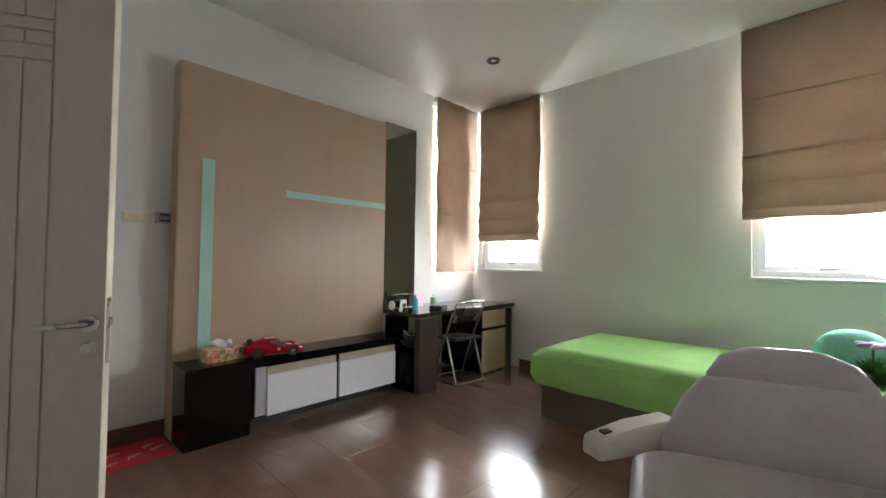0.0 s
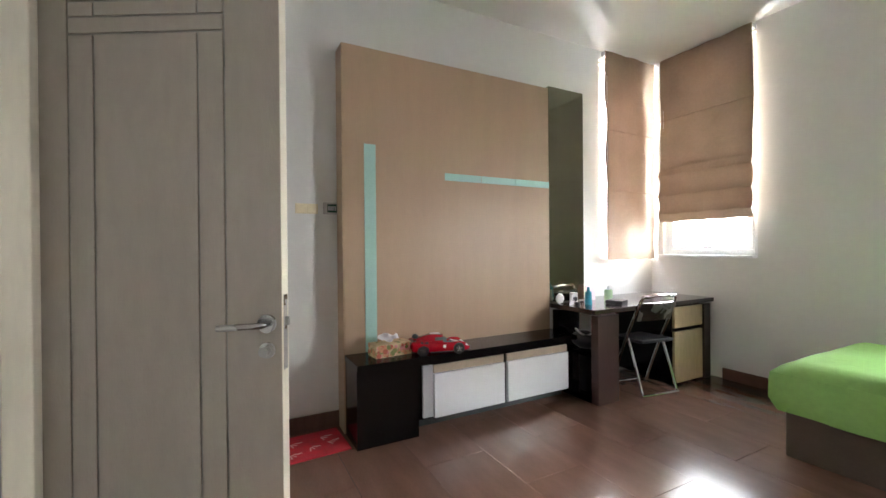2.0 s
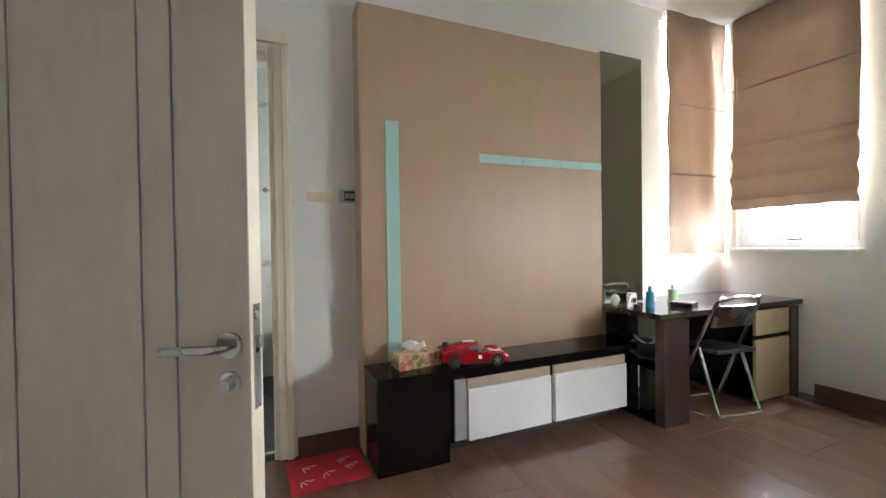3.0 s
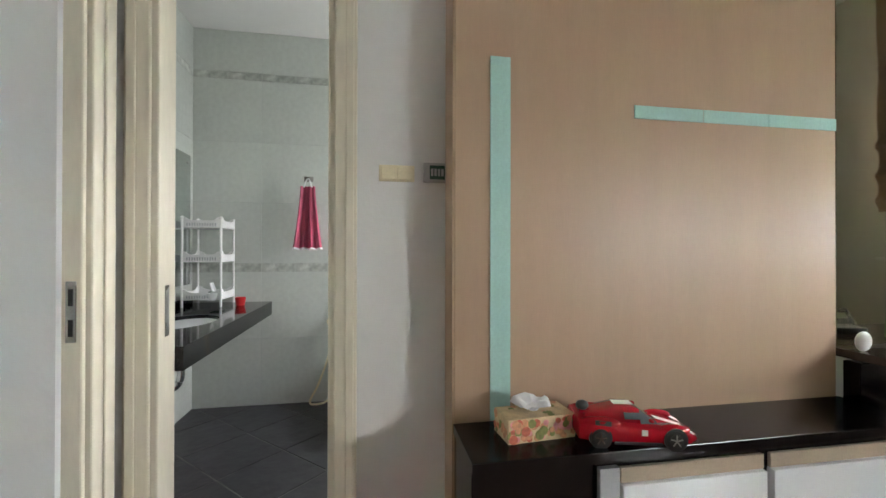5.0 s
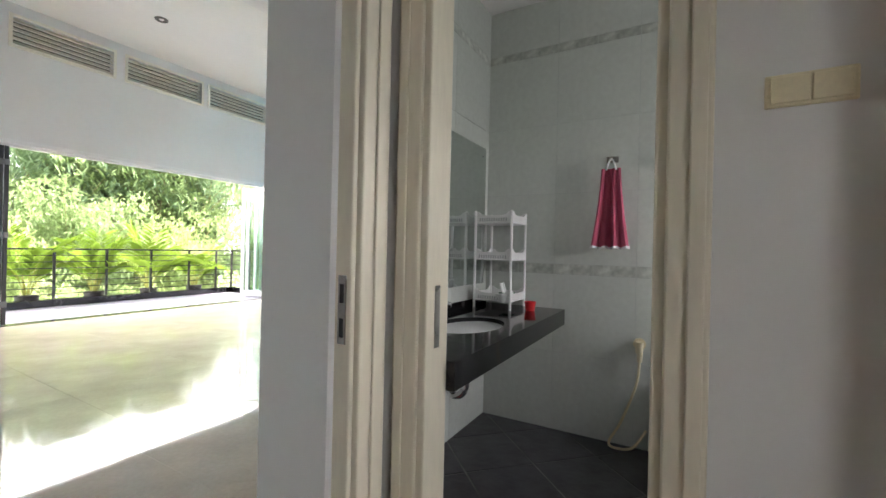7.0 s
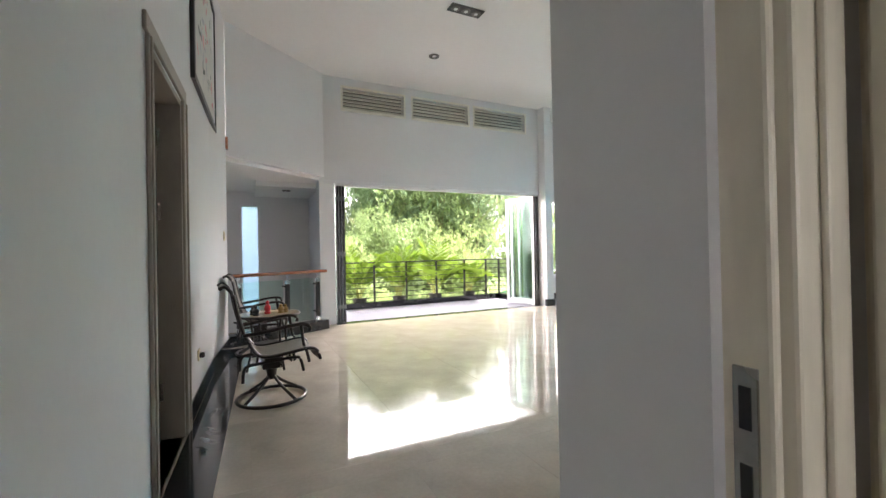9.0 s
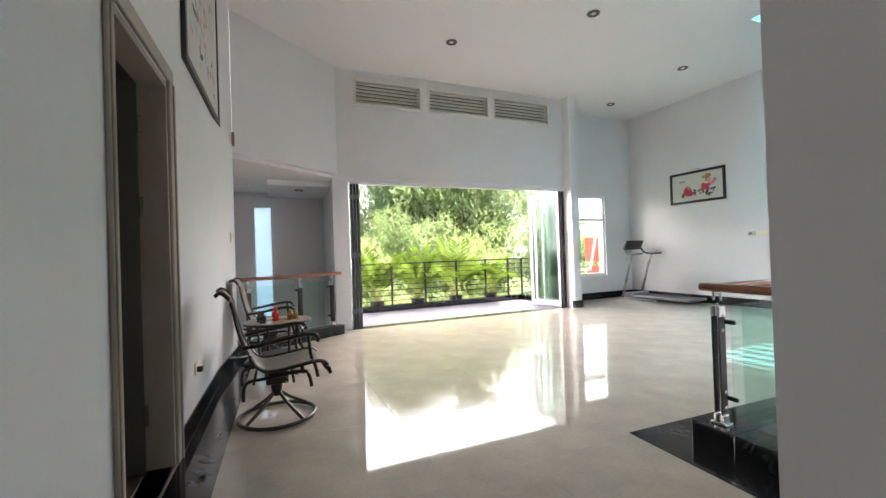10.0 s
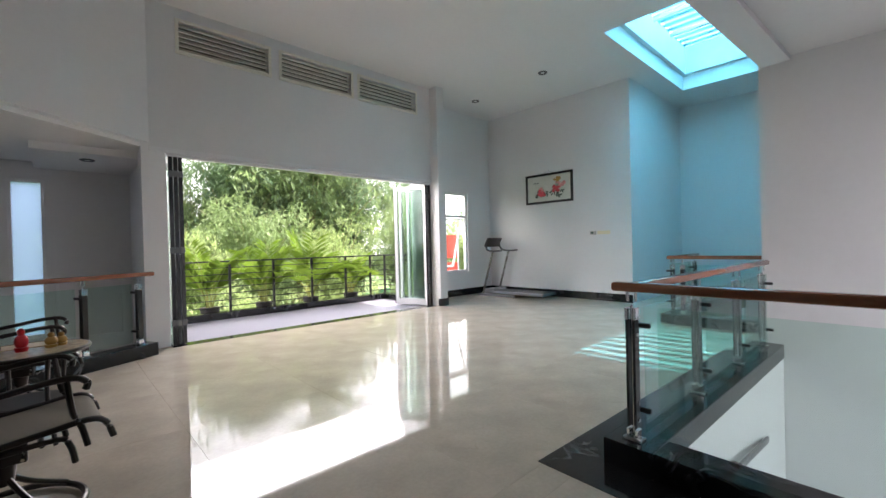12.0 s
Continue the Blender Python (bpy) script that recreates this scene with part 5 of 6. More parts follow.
ho = thing("bidet_hose", I(-5.30, 0, 0), "white hand shower hose hanging from a wall valve", "hose")
part("valve", cyl(nb(), pose(0, 0.12, 0.63, 0, 90, 0), 0.035, 0.02, n=18), M_PLATE, ho, "cream wall plate", smooth=True)
part("holder", box(nb(), 0.018, 0.06, 0.10, 0.14, 0.58, 0.64, 0.006), M_PLATE, ho, smooth=True)
part("sprayer", cyl(nb(), pose(0.055, 0.125, 0.53, 0, 0, 0), 0.014, 0.12, 0.022, 12), M_PLATE, ho, smooth=True)
part("hose", tube(nb(), smooth_path([(0.055, 0.125, 0.54), (0.05, 0.115, 0.42), (0.045, 0.08, 0.29), (0.05, 0.02, 0.13), (0.06, -0.035, 0.02), (0.09, 0.0, 0.002), (0.10, 0.10, 0.03), (0.08, 0.17, 0.14)], 7), 0.008, 8), M_PLATE, ho, smooth=True)
to = thing("toilet", I(-4.84, 0.49, -0.008), "white ceramic toilet with closed lid", "toilet")
b = nb()
rings = []
for z, sx, sy, oy in ((0.0, 0.17, 0.14, 0.0), (0.12, 0.17, 0.14, 0.0), (0.24, 0.22, 0.18, 0.0), (0.33, 0.27, 0.21, 0.0), (0.36, 0.27, 0.21, 0.0)):
    rings.append([(sx * math.cos(a), sy * math.sin(a), z) for a in [k * math.pi / 14 for k in range(29)]])
sheet(b, rings)
bmesh.ops.remove_doubles(b, verts=b.verts, dist=1e-4)
bmesh.ops.holes_fill(b, edges=b.edges)
part("bowl", b, M_CERAMIC, to, smooth=True)
b = nb()
sheet(b, [[(0.26 * f * math.cos(a), 0.20 * f * math.sin(a), z) for a in [k * math.pi / 14 for k in range(29)]] for f, z in ((1.03, 0.362), (1.05, 0.375), (1.0, 0.39), (0.6, 0.40), (0.01, 0.402))])
part("lid", b, M_WHITE, to, smooth=True)
part("cistern", box(nb(), -0.45, -0.20, -0.20, 0.20, 0.10, 0.50, 0.025), M_CERAMIC, to, smooth=True)
bn = thing("waste_bin", I(-4.05, -0.72, -0.008), "small red and black waste bin under the counter", "bin")
part("bucket", cyl(nb(), I(), 0.10, 0.22, 0.12, 20), M_REDCUP, bn, smooth=True)
part("lid", cyl(nb(), I(0, 0, 0.221), 0.125, 0.03, 0.11, 20), M_BLACK, bn, smooth=True)

# ---- hall things ----
for x, y in ((-5.64, -6.25), (-7.15, -4.91), (-9.96, -5.69), (-10.11, -7.53), (-13.7, -2.6)):
    downlight(x, y, HZ, 0.075)
downlight(-3.55, -8.5, 2.46, 0.07)
sq = thing("ceiling_spotlight", pose(-5.5, -4.93, HZ, 0, 0, 0), "rectangular recessed ceiling light with three lamps", "ceiling light")
part("frame", box(nb(), -0.24, 0.24, -0.09, 0.09, -0.012, -0.001, 0.003), M_BLACK, sq)
for k in (-1, 0, 1):
    lp = part("lamp", cyl(nb(), I(k * 0.15, 0, -0.020), 0.06, 0.008, n=20), M_LAMPRIM, sq)
    part("bulb", ball(nb(), I(k * 0.15, 0, -0.021), 0.028, 0.028, 0.01, 10), M_WHITE, lp, smooth=True)

# louvres
for a, b2 in LV:
    lv = tagged(new("louver_vent"), "cream wooden louvre vent above the opening", "vent", "louvre vents", "structure")
    lv.matrix_basis = I((a + b2) / 2, SW, 0)
    w = (b2 - a) / 2
    b = nb()
    box(b, -w - 0.04, -w, -0.10, 0.02, 3.82, 4.28, 0.003)
    box(b, w, w + 0.04, -0.10, 0.02, 3.82, 4.28, 0.003)
    box(b, -w, w, -0.10, 0.02, 4.24, 4.28, 0.003)
    box(b, -w, w, -0.10, 0.02, 3.82, 3.86, 0.003)
    part("frame", b, M_LOUVER, lv)
    for k in range(6):
        part("slat", boxm(nb(), pose(0, -0.03, 3.895 + k * 0.062, -46, 0, 0), 2 * w - 0.004, 0.074, 0.012, 0.002), M_LOUVER, lv)
    # added dark sheet that makes the gaps between slats look shaded
    part("screen", box(nb(), -w, w, -0.125, -0.115, 3.86, 4.24), M_GAPSHADE, lv, "dark backing sheet added for the shade between the slats")


# folding doors
def fold_panel(m, w, h, label):
    c = thing("folding_door_panel", m, label, "door panel", "folding glass doors")
    f = 0.07
    b = nb()
    box(b, 0, f, -0.022, 0.022, 0.01, h, 0.003)
    box(b, w - f, w, -0.022, 0.022, 0.01, h, 0.003)
    box(b, f, w - f, -0.022, 0.022, h - f, h, 0.003)
    box(b, f, w - f, -0.022, 0.022, 0.01, 0.01 + f + 0.05, 0.003)
    fr_ = part("frame", b, M_WINFRAME, c)
    part("pane", box(nb(), f, w - f, -0.004, 0.004, 0.13, h - f), M_GREENPANE, c, "green tinted glass pane")
    for z in (0.25, 1.2, 2.2):
        part("hinge", box(nb(), -0.016, 0.004, -0.03, 0.03, z, z + 0.08, 0.003), M_DARKTRIM, c, "dark steel hinge")
    part("seal", box(nb(), w - 0.001, w + 0.006, -0.02, 0.02, 0.01, h), M_BLACK, c, "black rubber seal")
    part("seal", box(nb(), -0.008, 0.001, -0.023, 0.023, 0.01, h), M_BLACK, c, "black rubber seal")
    return c


fold_panel(pose(-8.79, -7.72, 0, 0, 0, -66), 0.78, 2.46, "white framed folding door panel with green glass, pushed open")
fold_panel(pose(-8.72, -7.70, 0, 0, 0, -84), 0.78, 2.46, "white framed folding door panel folded against the next one")
fold_panel(pose(-8.81, -7.70, 0, 0, 0, -93), 0.78, 2.46, "white framed folding door panel folded against the column")
for k, a in enumerate((-92, -89, -86)):
    fold_panel(pose(-4.33 - k * 0.055, -7.68, 0, 0, 0, a), 0.78, 2.46, "white framed folding door panel folded back edge on")
hd = thing("door_track", I(0, SW, 0), "white top track of the folding doors", "track")
part("rail", box(nb(), -8.84, -4.30, -0.12, -0.03, 2.462, 2.498, 0.003), M_WINFRAME, hd)

# bay window
bw = tagged(new("window_4"), "white framed tall window with an open lower sash", "window", "", "structure")
bw.matrix_basis = I(-10.16, -8.41, 0)
b = nb()
for x0, x1, z0, z1 in ((-0.46, -0.41, 0.57, 2.48), (0.41, 0.46, 0.57, 2.48), (-0.41, 0.41, 0.57, 0.62), (-0.41, 0.41, 2.43, 2.48), (-0.41, 0.41, 1.88, 1.94)):
    box(b, x0, x1, -0.04, 0.04, z0, z1, 0.003)
part("window_frame", b, M_WINFRAME, bw)
p = part("pane", box(nb(), -0.41, 0.41, -0.003, 0.003, 1.94, 2.43), M_PANE, bw)
p.visible_shadow = False
b = nb()
for x0, x1, z0, z1 in ((-0.40, -0.36, -1.25, 0), (0.36, 0.40, -1.25, 0), (-0.36, 0.36, -1.25, -1.21), (-0.36, 0.36, -0.04, 0)):
    box(b, x0, x1, -0.02, 0.02, z0, z1, 0.002)
sa = part("sash", b, M_WINFRAME, bw, m=pose(0, -0.06, 1.875, -16, 0, 0))
p = part("pane", box(nb(), -0.36, 0.36, -0.003, 0.003, -1.21, -0.04), M_PANE, sa)
p.visible_shadow = False

# picture with peonies
pc = thing("framed_picture", pose(-11.46, -6.56, 2.47, 0, 0, 0), "peony painting in a black frame on the white wall", "picture")
part("paper", box(nb(), 0.004, 0.018, -0.56, 0.56, -0.29, 0.29), M_PICTURE, pc)
b = nb()
for y0, y1, z0, z1 in ((-0.61, -0.56, -0.34, 0.34), (0.56, 0.61, -0.34, 0.34), (-0.56, 0.56, 0.29, 0.34), (-0.56, 0.56, -0.34, -0.29)):
    box(b, 0.002, 0.035, y0, y1, z0, z1, 0.004)
part("frame", b, M_BLACKMETAL, pc, "black wooden frame")
rng = random.Random(3)
for cy, cz, n_, mm in ((-0.17, -0.08, 16, M_PEONY), (0.17, -0.02, 20, M_PEONY), (-0.2, -0.02, 8, M_PEONYPINK), (0.3, 0.08, 9, M_PEONYPINK), (0.24, 0.14, 5, M_GOLD)):
    for k in range(n_):
        a, r = rng.uniform(0, 6.28), rng.uniform(0, 0.10)
        part("petal", cyl(nb(), pose(0.018, cy + r * math.cos(a), cz + r * math.sin(a) * 0.8, 0, 90, 0) @ Matrix.Diagonal((rng.uniform(0.5, 1), 1, 1, 1)), rng.uniform(0.025, 0.05), 0.001 + 0.0002 * k, n=9), mm, pc)
for k in range(30):
    y, z = rng.uniform(-0.36, 0.40), rng.uniform(-0.2, -0.06)
    part("painted_leaf", cyl(nb(), pose(0.0182, y, z, 0, 90, 0) @ Matrix.Rotation(rng.uniform(0, 3), 4, "Z") @ Matrix.Diagonal((0.45, 1, 1, 1)), rng.uniform(0.03, 0.05), 0.0006, n=7), M_INKLEAF, pc)
for k in range(5):
    part("writing", box(nb(), 0.018, 0.0188, -0.40 + k * 0.03, -0.38 + k * 0.03, 0.13, 0.155), M_INKLEAF, pc, "row of small dark characters")
part("wire", tube(nb(), [(0.01, -0.10, 0.34), (0.01, 0.0, 0.40), (0.01, 0.10, 0.34)], 0.003, 5), M_STEEL, pc)

hs = thing("wall_control", I(-11.46, -5.42, 1.41), "grey control and cream switch plate on the wall", "light switch")
part("plate", box(nb(), 0, 0.012, 0.0, 0.27, -0.035, 0.035, 0.003), M_PLATE, hs)
part("control", box(nb(), 0, 0.02, -0.16, -0.03, -0.04, 0.04, 0.003), M_GREYPLATE, hs)
part("screen", box(nb(), 0.02, 0.0215, -0.14, -0.08, -0.02, 0.02), M_LCD, hs)

# treadmill
tm = thing("treadmill", pose(-11.03, -7.30, 0, 0, 0, 93), "folding grey treadmill with black handlebars", "treadmill")
part("deck", box(nb(), -0.45, 0.95, -0.30, 0.30, 0.06, 0.12, 0.02), M_TREAD, tm, "grey deck frame")
part("belt", box(nb(), -0.40, 0.92, -0.21, 0.21, 0.121, 0.128, 0.003), M_BLACK, tm, "black running belt")
part("motor_cover", boxm(nb(), pose(-0.52, 0, 0.10, 0, -6, 0), 0.30, 0.52, 0.14, 0.03), M_TREAD, tm, smooth=True)
for s in (-1, 1):
    part("foot_rail", box(nb(), -0.75, 0.25, s * 0.32 - 0.02, s * 0.32 + 0.02, 0.0, 0.05, 0.008), M_TREAD, tm)
    part("upright", tube(nb(), [(-0.66, s * 0.32, 0.03), (-0.34, s * 0.32, 1.05)], 0.028, 10), M_STEEL, tm, "steel upright", smooth=True)
    part("handlebar", tube(nb(), smooth_path([(-0.58, s * 0.26, 1.22), (-0.52, s * 0.30, 1.10), (-0.36, s * 0.32, 1.06), (-0.08, s * 0.32, 1.07)], 5), 0.02, 10), M_BLACK, tm, "black handlebar", smooth=True)
part("console", boxm(nb(), pose(-0.56, 0, 1.27, 0, 28, 0), 0.05, 0.56, 0.24, 0.02), M_BLACK, tm, "black console", smooth=True)
part("display", boxm(nb(), pose(-0.527, 0, 1.285, 0, 28, 0), 0.004, 0.20, 0.08), M_LCD, tm)

# stair void: kerb, rails
KM = I(-5.41, -2.43, 0, -2.2)   # the void's edge, a shade out of square
setting("trim_void_kerb_south", box(nb(), -3.14, 0.0, 0.0, 0.26, 0.001, 0.14, 0.004), M_BLACKMARBLE, "black marble kerb of the stair void", KM)
setting("trim_void_kerb_east", box(nb(), -0.20, 0.0, 0.261, 1.50, 0.001, 0.14, 0.004), M_BLACKMARBLE, "black marble kerb of the stair void", KM)
setting("trim_void_border_south", box(nb(), -3.14, 0.26, -0.25, -0.001, -0.02, 0.004), M_BLACKMARBLE, "black marble floor border", KM)
setting("trim_void_border_east", box(nb(), 0.001, 0.26, 0.0, 1.50, -0.02, 0.0045), M_BLACKMARBLE, "black marble floor border", KM)


def rail_post(m, parent, h=0.80):
    """Twin flat bars with clamps on a kerb."""
    b = nb()
    box(b, -0.026, -0.016, -0.026, 0.026, 0.07, h - 0.10, 0.002)
    box(b, 0.016, 0.026, -0.026, 0.026, 0.07, h - 0.10, 0.002)
    po = part("post", b, M_BLACKMETAL, parent, "black twin bar post", m=m)
    part("foot_plate", box(nb(), -0.05, 0.05, -0.035, 0.035, 0, 0.012, 0.003), M_STEEL, po, "steel foot plate")
    part("core", cyl(nb(), I(0, 0, 0.012), 0.009, h - 0.04, n=10), M_CHROME, po, smooth=True)
    for s in (-1, 1):
        part("cap", box(nb(), s * 0.022 - 0.009, s * 0.022 + 0.009, -0.027, 0.027, h - 0.11, h - 0.045, 0.004), M_CHROME, po, "steel end cap")
        part("shoe", box(nb(), s * 0.022 - 0.009, s * 0.022 + 0.009, -0.027, 0.027, 0.013, 0.06, 0.004), M_CHROME, po, "steel shoe")
        part("pin", cyl(nb(), I(s * 0.022, 0, h - 0.012), 0.008, 0.055, n=10), M_CHROME, po)
    for z in (0.16, h - 0.14):
        part("clamp", boxm(nb(), pose(0.03, 0.03, z, 0, 0, 0), 0.11, 0.022, 0.028, 0.008), M_BLACKMETAL, po)
        part("bolt", cyl(nb(), pose(0.0265, 0, z + 0.04, 0, 90, 0), 0.011, 0.006, n=10), M_STEEL, po)
        part("bolt", cyl(nb(), pose(0.0265, 0, z - 0.05, 0, 90, 0), 0.011, 0.006, n=10), M_STEEL, po)
    return po


def glass_rail(name_, p, q, z0, top, posts, label, corner=False, lead=0.10, tail=0.10):
    """A rail from p to q with posts at the given fractions."""
    p, q = Vector(p), Vector(q)
    L = (q - p).length
    ang = math.degrees(math.atan2(q.y - p.y, q.x - p.x))
    r = thing(name_, pose(p.x, p.y, z0, 0, 0, ang), label, "railing", "glass railings")
    h = top - z0
    part("handrail", box(nb(), -lead, L + tail, -0.033, 0.033, h - 0.05, h, 0.014), M_RAILWOOD, r, "polished red-brown wooden handrail", smooth=True)
    for f in posts[1:] if corner else posts:
        rail_post(I(f * L, 0, 0, 90), r, h - 0.09)
    for a, b2 in zip(posts, posts[1:]):
        part("pane", box(nb(), a * L + 0.05, b2 * L - 0.05, 0.040, 0.050, 0.03, h - 0.13, 0.001), M_RAILPANE, r, "clear green-edged glass panel")
    return r


glass_rail("stair_railing", (-8.45, -2.19, 0), (-5.44, -2.30, 0), 0.14, 0.99, [0.03, 0.32, 0.65, 0.98], "glass railing with a wooden handrail along the stair void", lead=0.09, tail=-0.03)
glass_rail("stair_railing", (-5.50, -2.30, 0), (-5.44, -0.96, 0), 0.14, 0.992, [0.05, 0.97], "glass railing with a wooden handrail at the void's end", True)
glass_rail("stair_railing", (-9.78, -2.26, 0), (-9.78, -3.42, 0), 0.14, 0.99, [0.05, 0.92], "far glass railing with a wooden handrail")
glass_rail("stair_railing", (-9.90, -3.52, 0), (-11.1, -3.52, 0), 0.14, 0.985, [0.06, 0.95], "far glass railing with a wooden handrail beside the recess")
setting("trim_well_kerb_east", box(nb(), WX - 0.04, WX + 0.16, WY - 0.16, -2.205, 0.001, 0.14, 0.004), M_BLACKMARBLE, "black marble kerb of the second stairwell")
setting("trim_well_kerb_south", box(nb(), -14.3, WX - 0.041, WY - 0.16, WY + 0.04, 0.001, 0.14, 0.004), M_BLACKMARBLE, "black marble kerb of the second stairwell")
setting("wall_void_face_south", box(nb(), -3.14, -0.19, 0.1, 0.255, -3.3, 0.0), M_HALLWALL, "white plastered face of the stair void", KM)
setting("wall_void_face_east", box(nb(), -0.195, -0.05, 0.256, 3.6, -3.3, 0.0), M_HALLWALL, "white plastered face of the stair void", KM)
wr = thing("wall_handrail", I(-7.15, -2.105, -0.44), "grey stair handrail on the white void wall", "handrail")
part("bar", boxm(nb(), pose(0.0, 0.05, 0.0, 0, -8.5, 0), 1.02, 0.02, 0.05, 0.004), M_DARKTRIM, wr)
for x in (0.4, -0.4):
    part("bracket", tube(nb(), [(x, 0.05, x * 0.15 - 0.01), (x, -0.07, x * 0.15 - 0.01)], 0.01, 8), M_STEEL, wr)
pnl = thing("window_board", I(-3.6, -9.58, 0.45), "white framed blind panel on the stair wall", "panel")
for x0, x1, z0, z1 in ((-0.4, -0.36, -0.5, 0.4), (0.36, 0.4, -0.5, 0.4), (-0.36, 0.36, 0.36, 0.4), (-0.36, 0.36, -0.5, -0.46)):
    part("frame_bar", box(nb(), x0, x1, 0.001, 0.03, z0, z1, 0.003), M_WINFRAME, pnl)
# diagonal railing by the balcony
glass_rail("stair_railing", (-2.64, -6.60, 0), (-3.98, -7.33, 0), 0.15, 0.99, [0.08, 0.58, 0.95], "glass railing with a wooden handrail before the stairs")
ka = math.degrees(math.atan2(-0.73, -1.34))
setting("trim_diagonal_kerb", box(nb(), -0.05, 1.62, -0.10, 0.10, -0.2, 0.15, 0.004), M_BLACKMARBLE, "black marble kerb under the diagonal railing", pose(-2.62, -6.60, 0.0, 0, 0, ka))

# hall side door and frame
# frame takes the darker door colour in place of cream, as painted-in shade
hf = thing("door_frame", EW, "cream wooden frame of the side room doorway, darkened in colour for shade", "door frame")
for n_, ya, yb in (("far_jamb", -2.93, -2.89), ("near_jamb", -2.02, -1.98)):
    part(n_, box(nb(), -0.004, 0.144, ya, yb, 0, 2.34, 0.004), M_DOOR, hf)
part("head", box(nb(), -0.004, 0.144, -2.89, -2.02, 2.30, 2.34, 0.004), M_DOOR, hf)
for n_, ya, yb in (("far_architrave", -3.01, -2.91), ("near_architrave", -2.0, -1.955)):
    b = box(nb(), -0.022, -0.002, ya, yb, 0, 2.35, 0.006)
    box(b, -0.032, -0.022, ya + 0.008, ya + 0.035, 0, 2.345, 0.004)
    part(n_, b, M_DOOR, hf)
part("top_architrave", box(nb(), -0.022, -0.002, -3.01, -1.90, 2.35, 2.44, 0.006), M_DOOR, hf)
sd_ = tagged(new("door_2"), "side room door standing open, its shade put into a dark olive", "door", "", "structure")
sd_.matrix_basis = EW @ pose(0.14, -2.885, 0, 0, 0, 12)
# leaf coloured dark olive for the shade of the unlit side room
part("leaf", box(nb(), 0, 0.82, 0.0, 0.04, 0.01, 2.29, 0.004), M_SHADEDDOOR, sd_)
for z in (0.28, 1.5, 2.0):
    part("hinge", box(nb(), -0.02, 0.0, 0.040, 0.046, z, z + 0.12, 0.002), M_STEEL, sd_, "steel hinge")
so = thing("wall_socket", EW @ I(0, -3.56, 0.42), "cream wall socket with a black plug", "socket")
part("plate", box(nb(), -0.012, -0.001, -0.045, 0.045, -0.045, 0.045, 0.004), M_PLATE, so)
part("plug", box(nb(), -0.05, -0.012, -0.02, 0.02, -0.025, 0.015, 0.006), M_BLACK, so)
pt = thing("framed_picture", EW @ I(0, 0, 0), "tall ink painting in a dark wooden frame", "picture")
part("paper", box(nb(), -0.018, -0.006, -4.96, -3.42, 2.75, 4.05), M_PICTURE, pt)
b = nb()
for y0, y1, z0, z1 in ((-5.02, -4.96, 2.69, 4.11), (-3.42, -3.36, 2.69, 4.11), (-4.96, -3.42, 2.69, 2.75), (-4.96, -3.42, 4.05, 4.11)):
    box(b, -0.035, -0.002, y0, y1, z0, z1, 0.004)
part("frame", b, M_BLACKMETAL, pt, "dark wooden frame")
rng = random.Random(6)
for k in range(60):
    y, z = rng.gauss(-4.15, 0.3), rng.uniform(2.9, 3.95)
    part("painted_leaf", cyl(nb(), pose(-0.0185 - k * 0.00001, y, z, 0, -90, 0) @ Matrix.Rotation(rng.uniform(0, 3), 4, "Z") @ Matrix.Diagonal((0.35, 1, 1, 1)), rng.uniform(0.03, 0.08), 0.0005, n=7), rng.choice([M_INKLEAF, M_GREYTRIM, M_PEONYPINK]), pt)
bx = thing("door_chime", pose(-2.62, -6.36, 2.66), "small brown box on the wall corner", "box")
part("case", box(nb(), -0.03, 0.0, -0.06, 0.03, 0.0, 0.16, 0.004), M_RAILWOOD, bx)
es = thing("light_switch", EW @ I(-0.057, -5.45, 1.5, -3.5), "small white light switch on the hall wall", "light switch")
part("plate", box(nb(), -0.01, -0.001, -0.04, 0.04, -0.06, 0.06, 0.003), M_PLATE, es)
part("rocker", box(nb(), -0.015, -0.01, -0.025, 0.025, -0.04, 0.04, 0.002), M_PLATE, es)


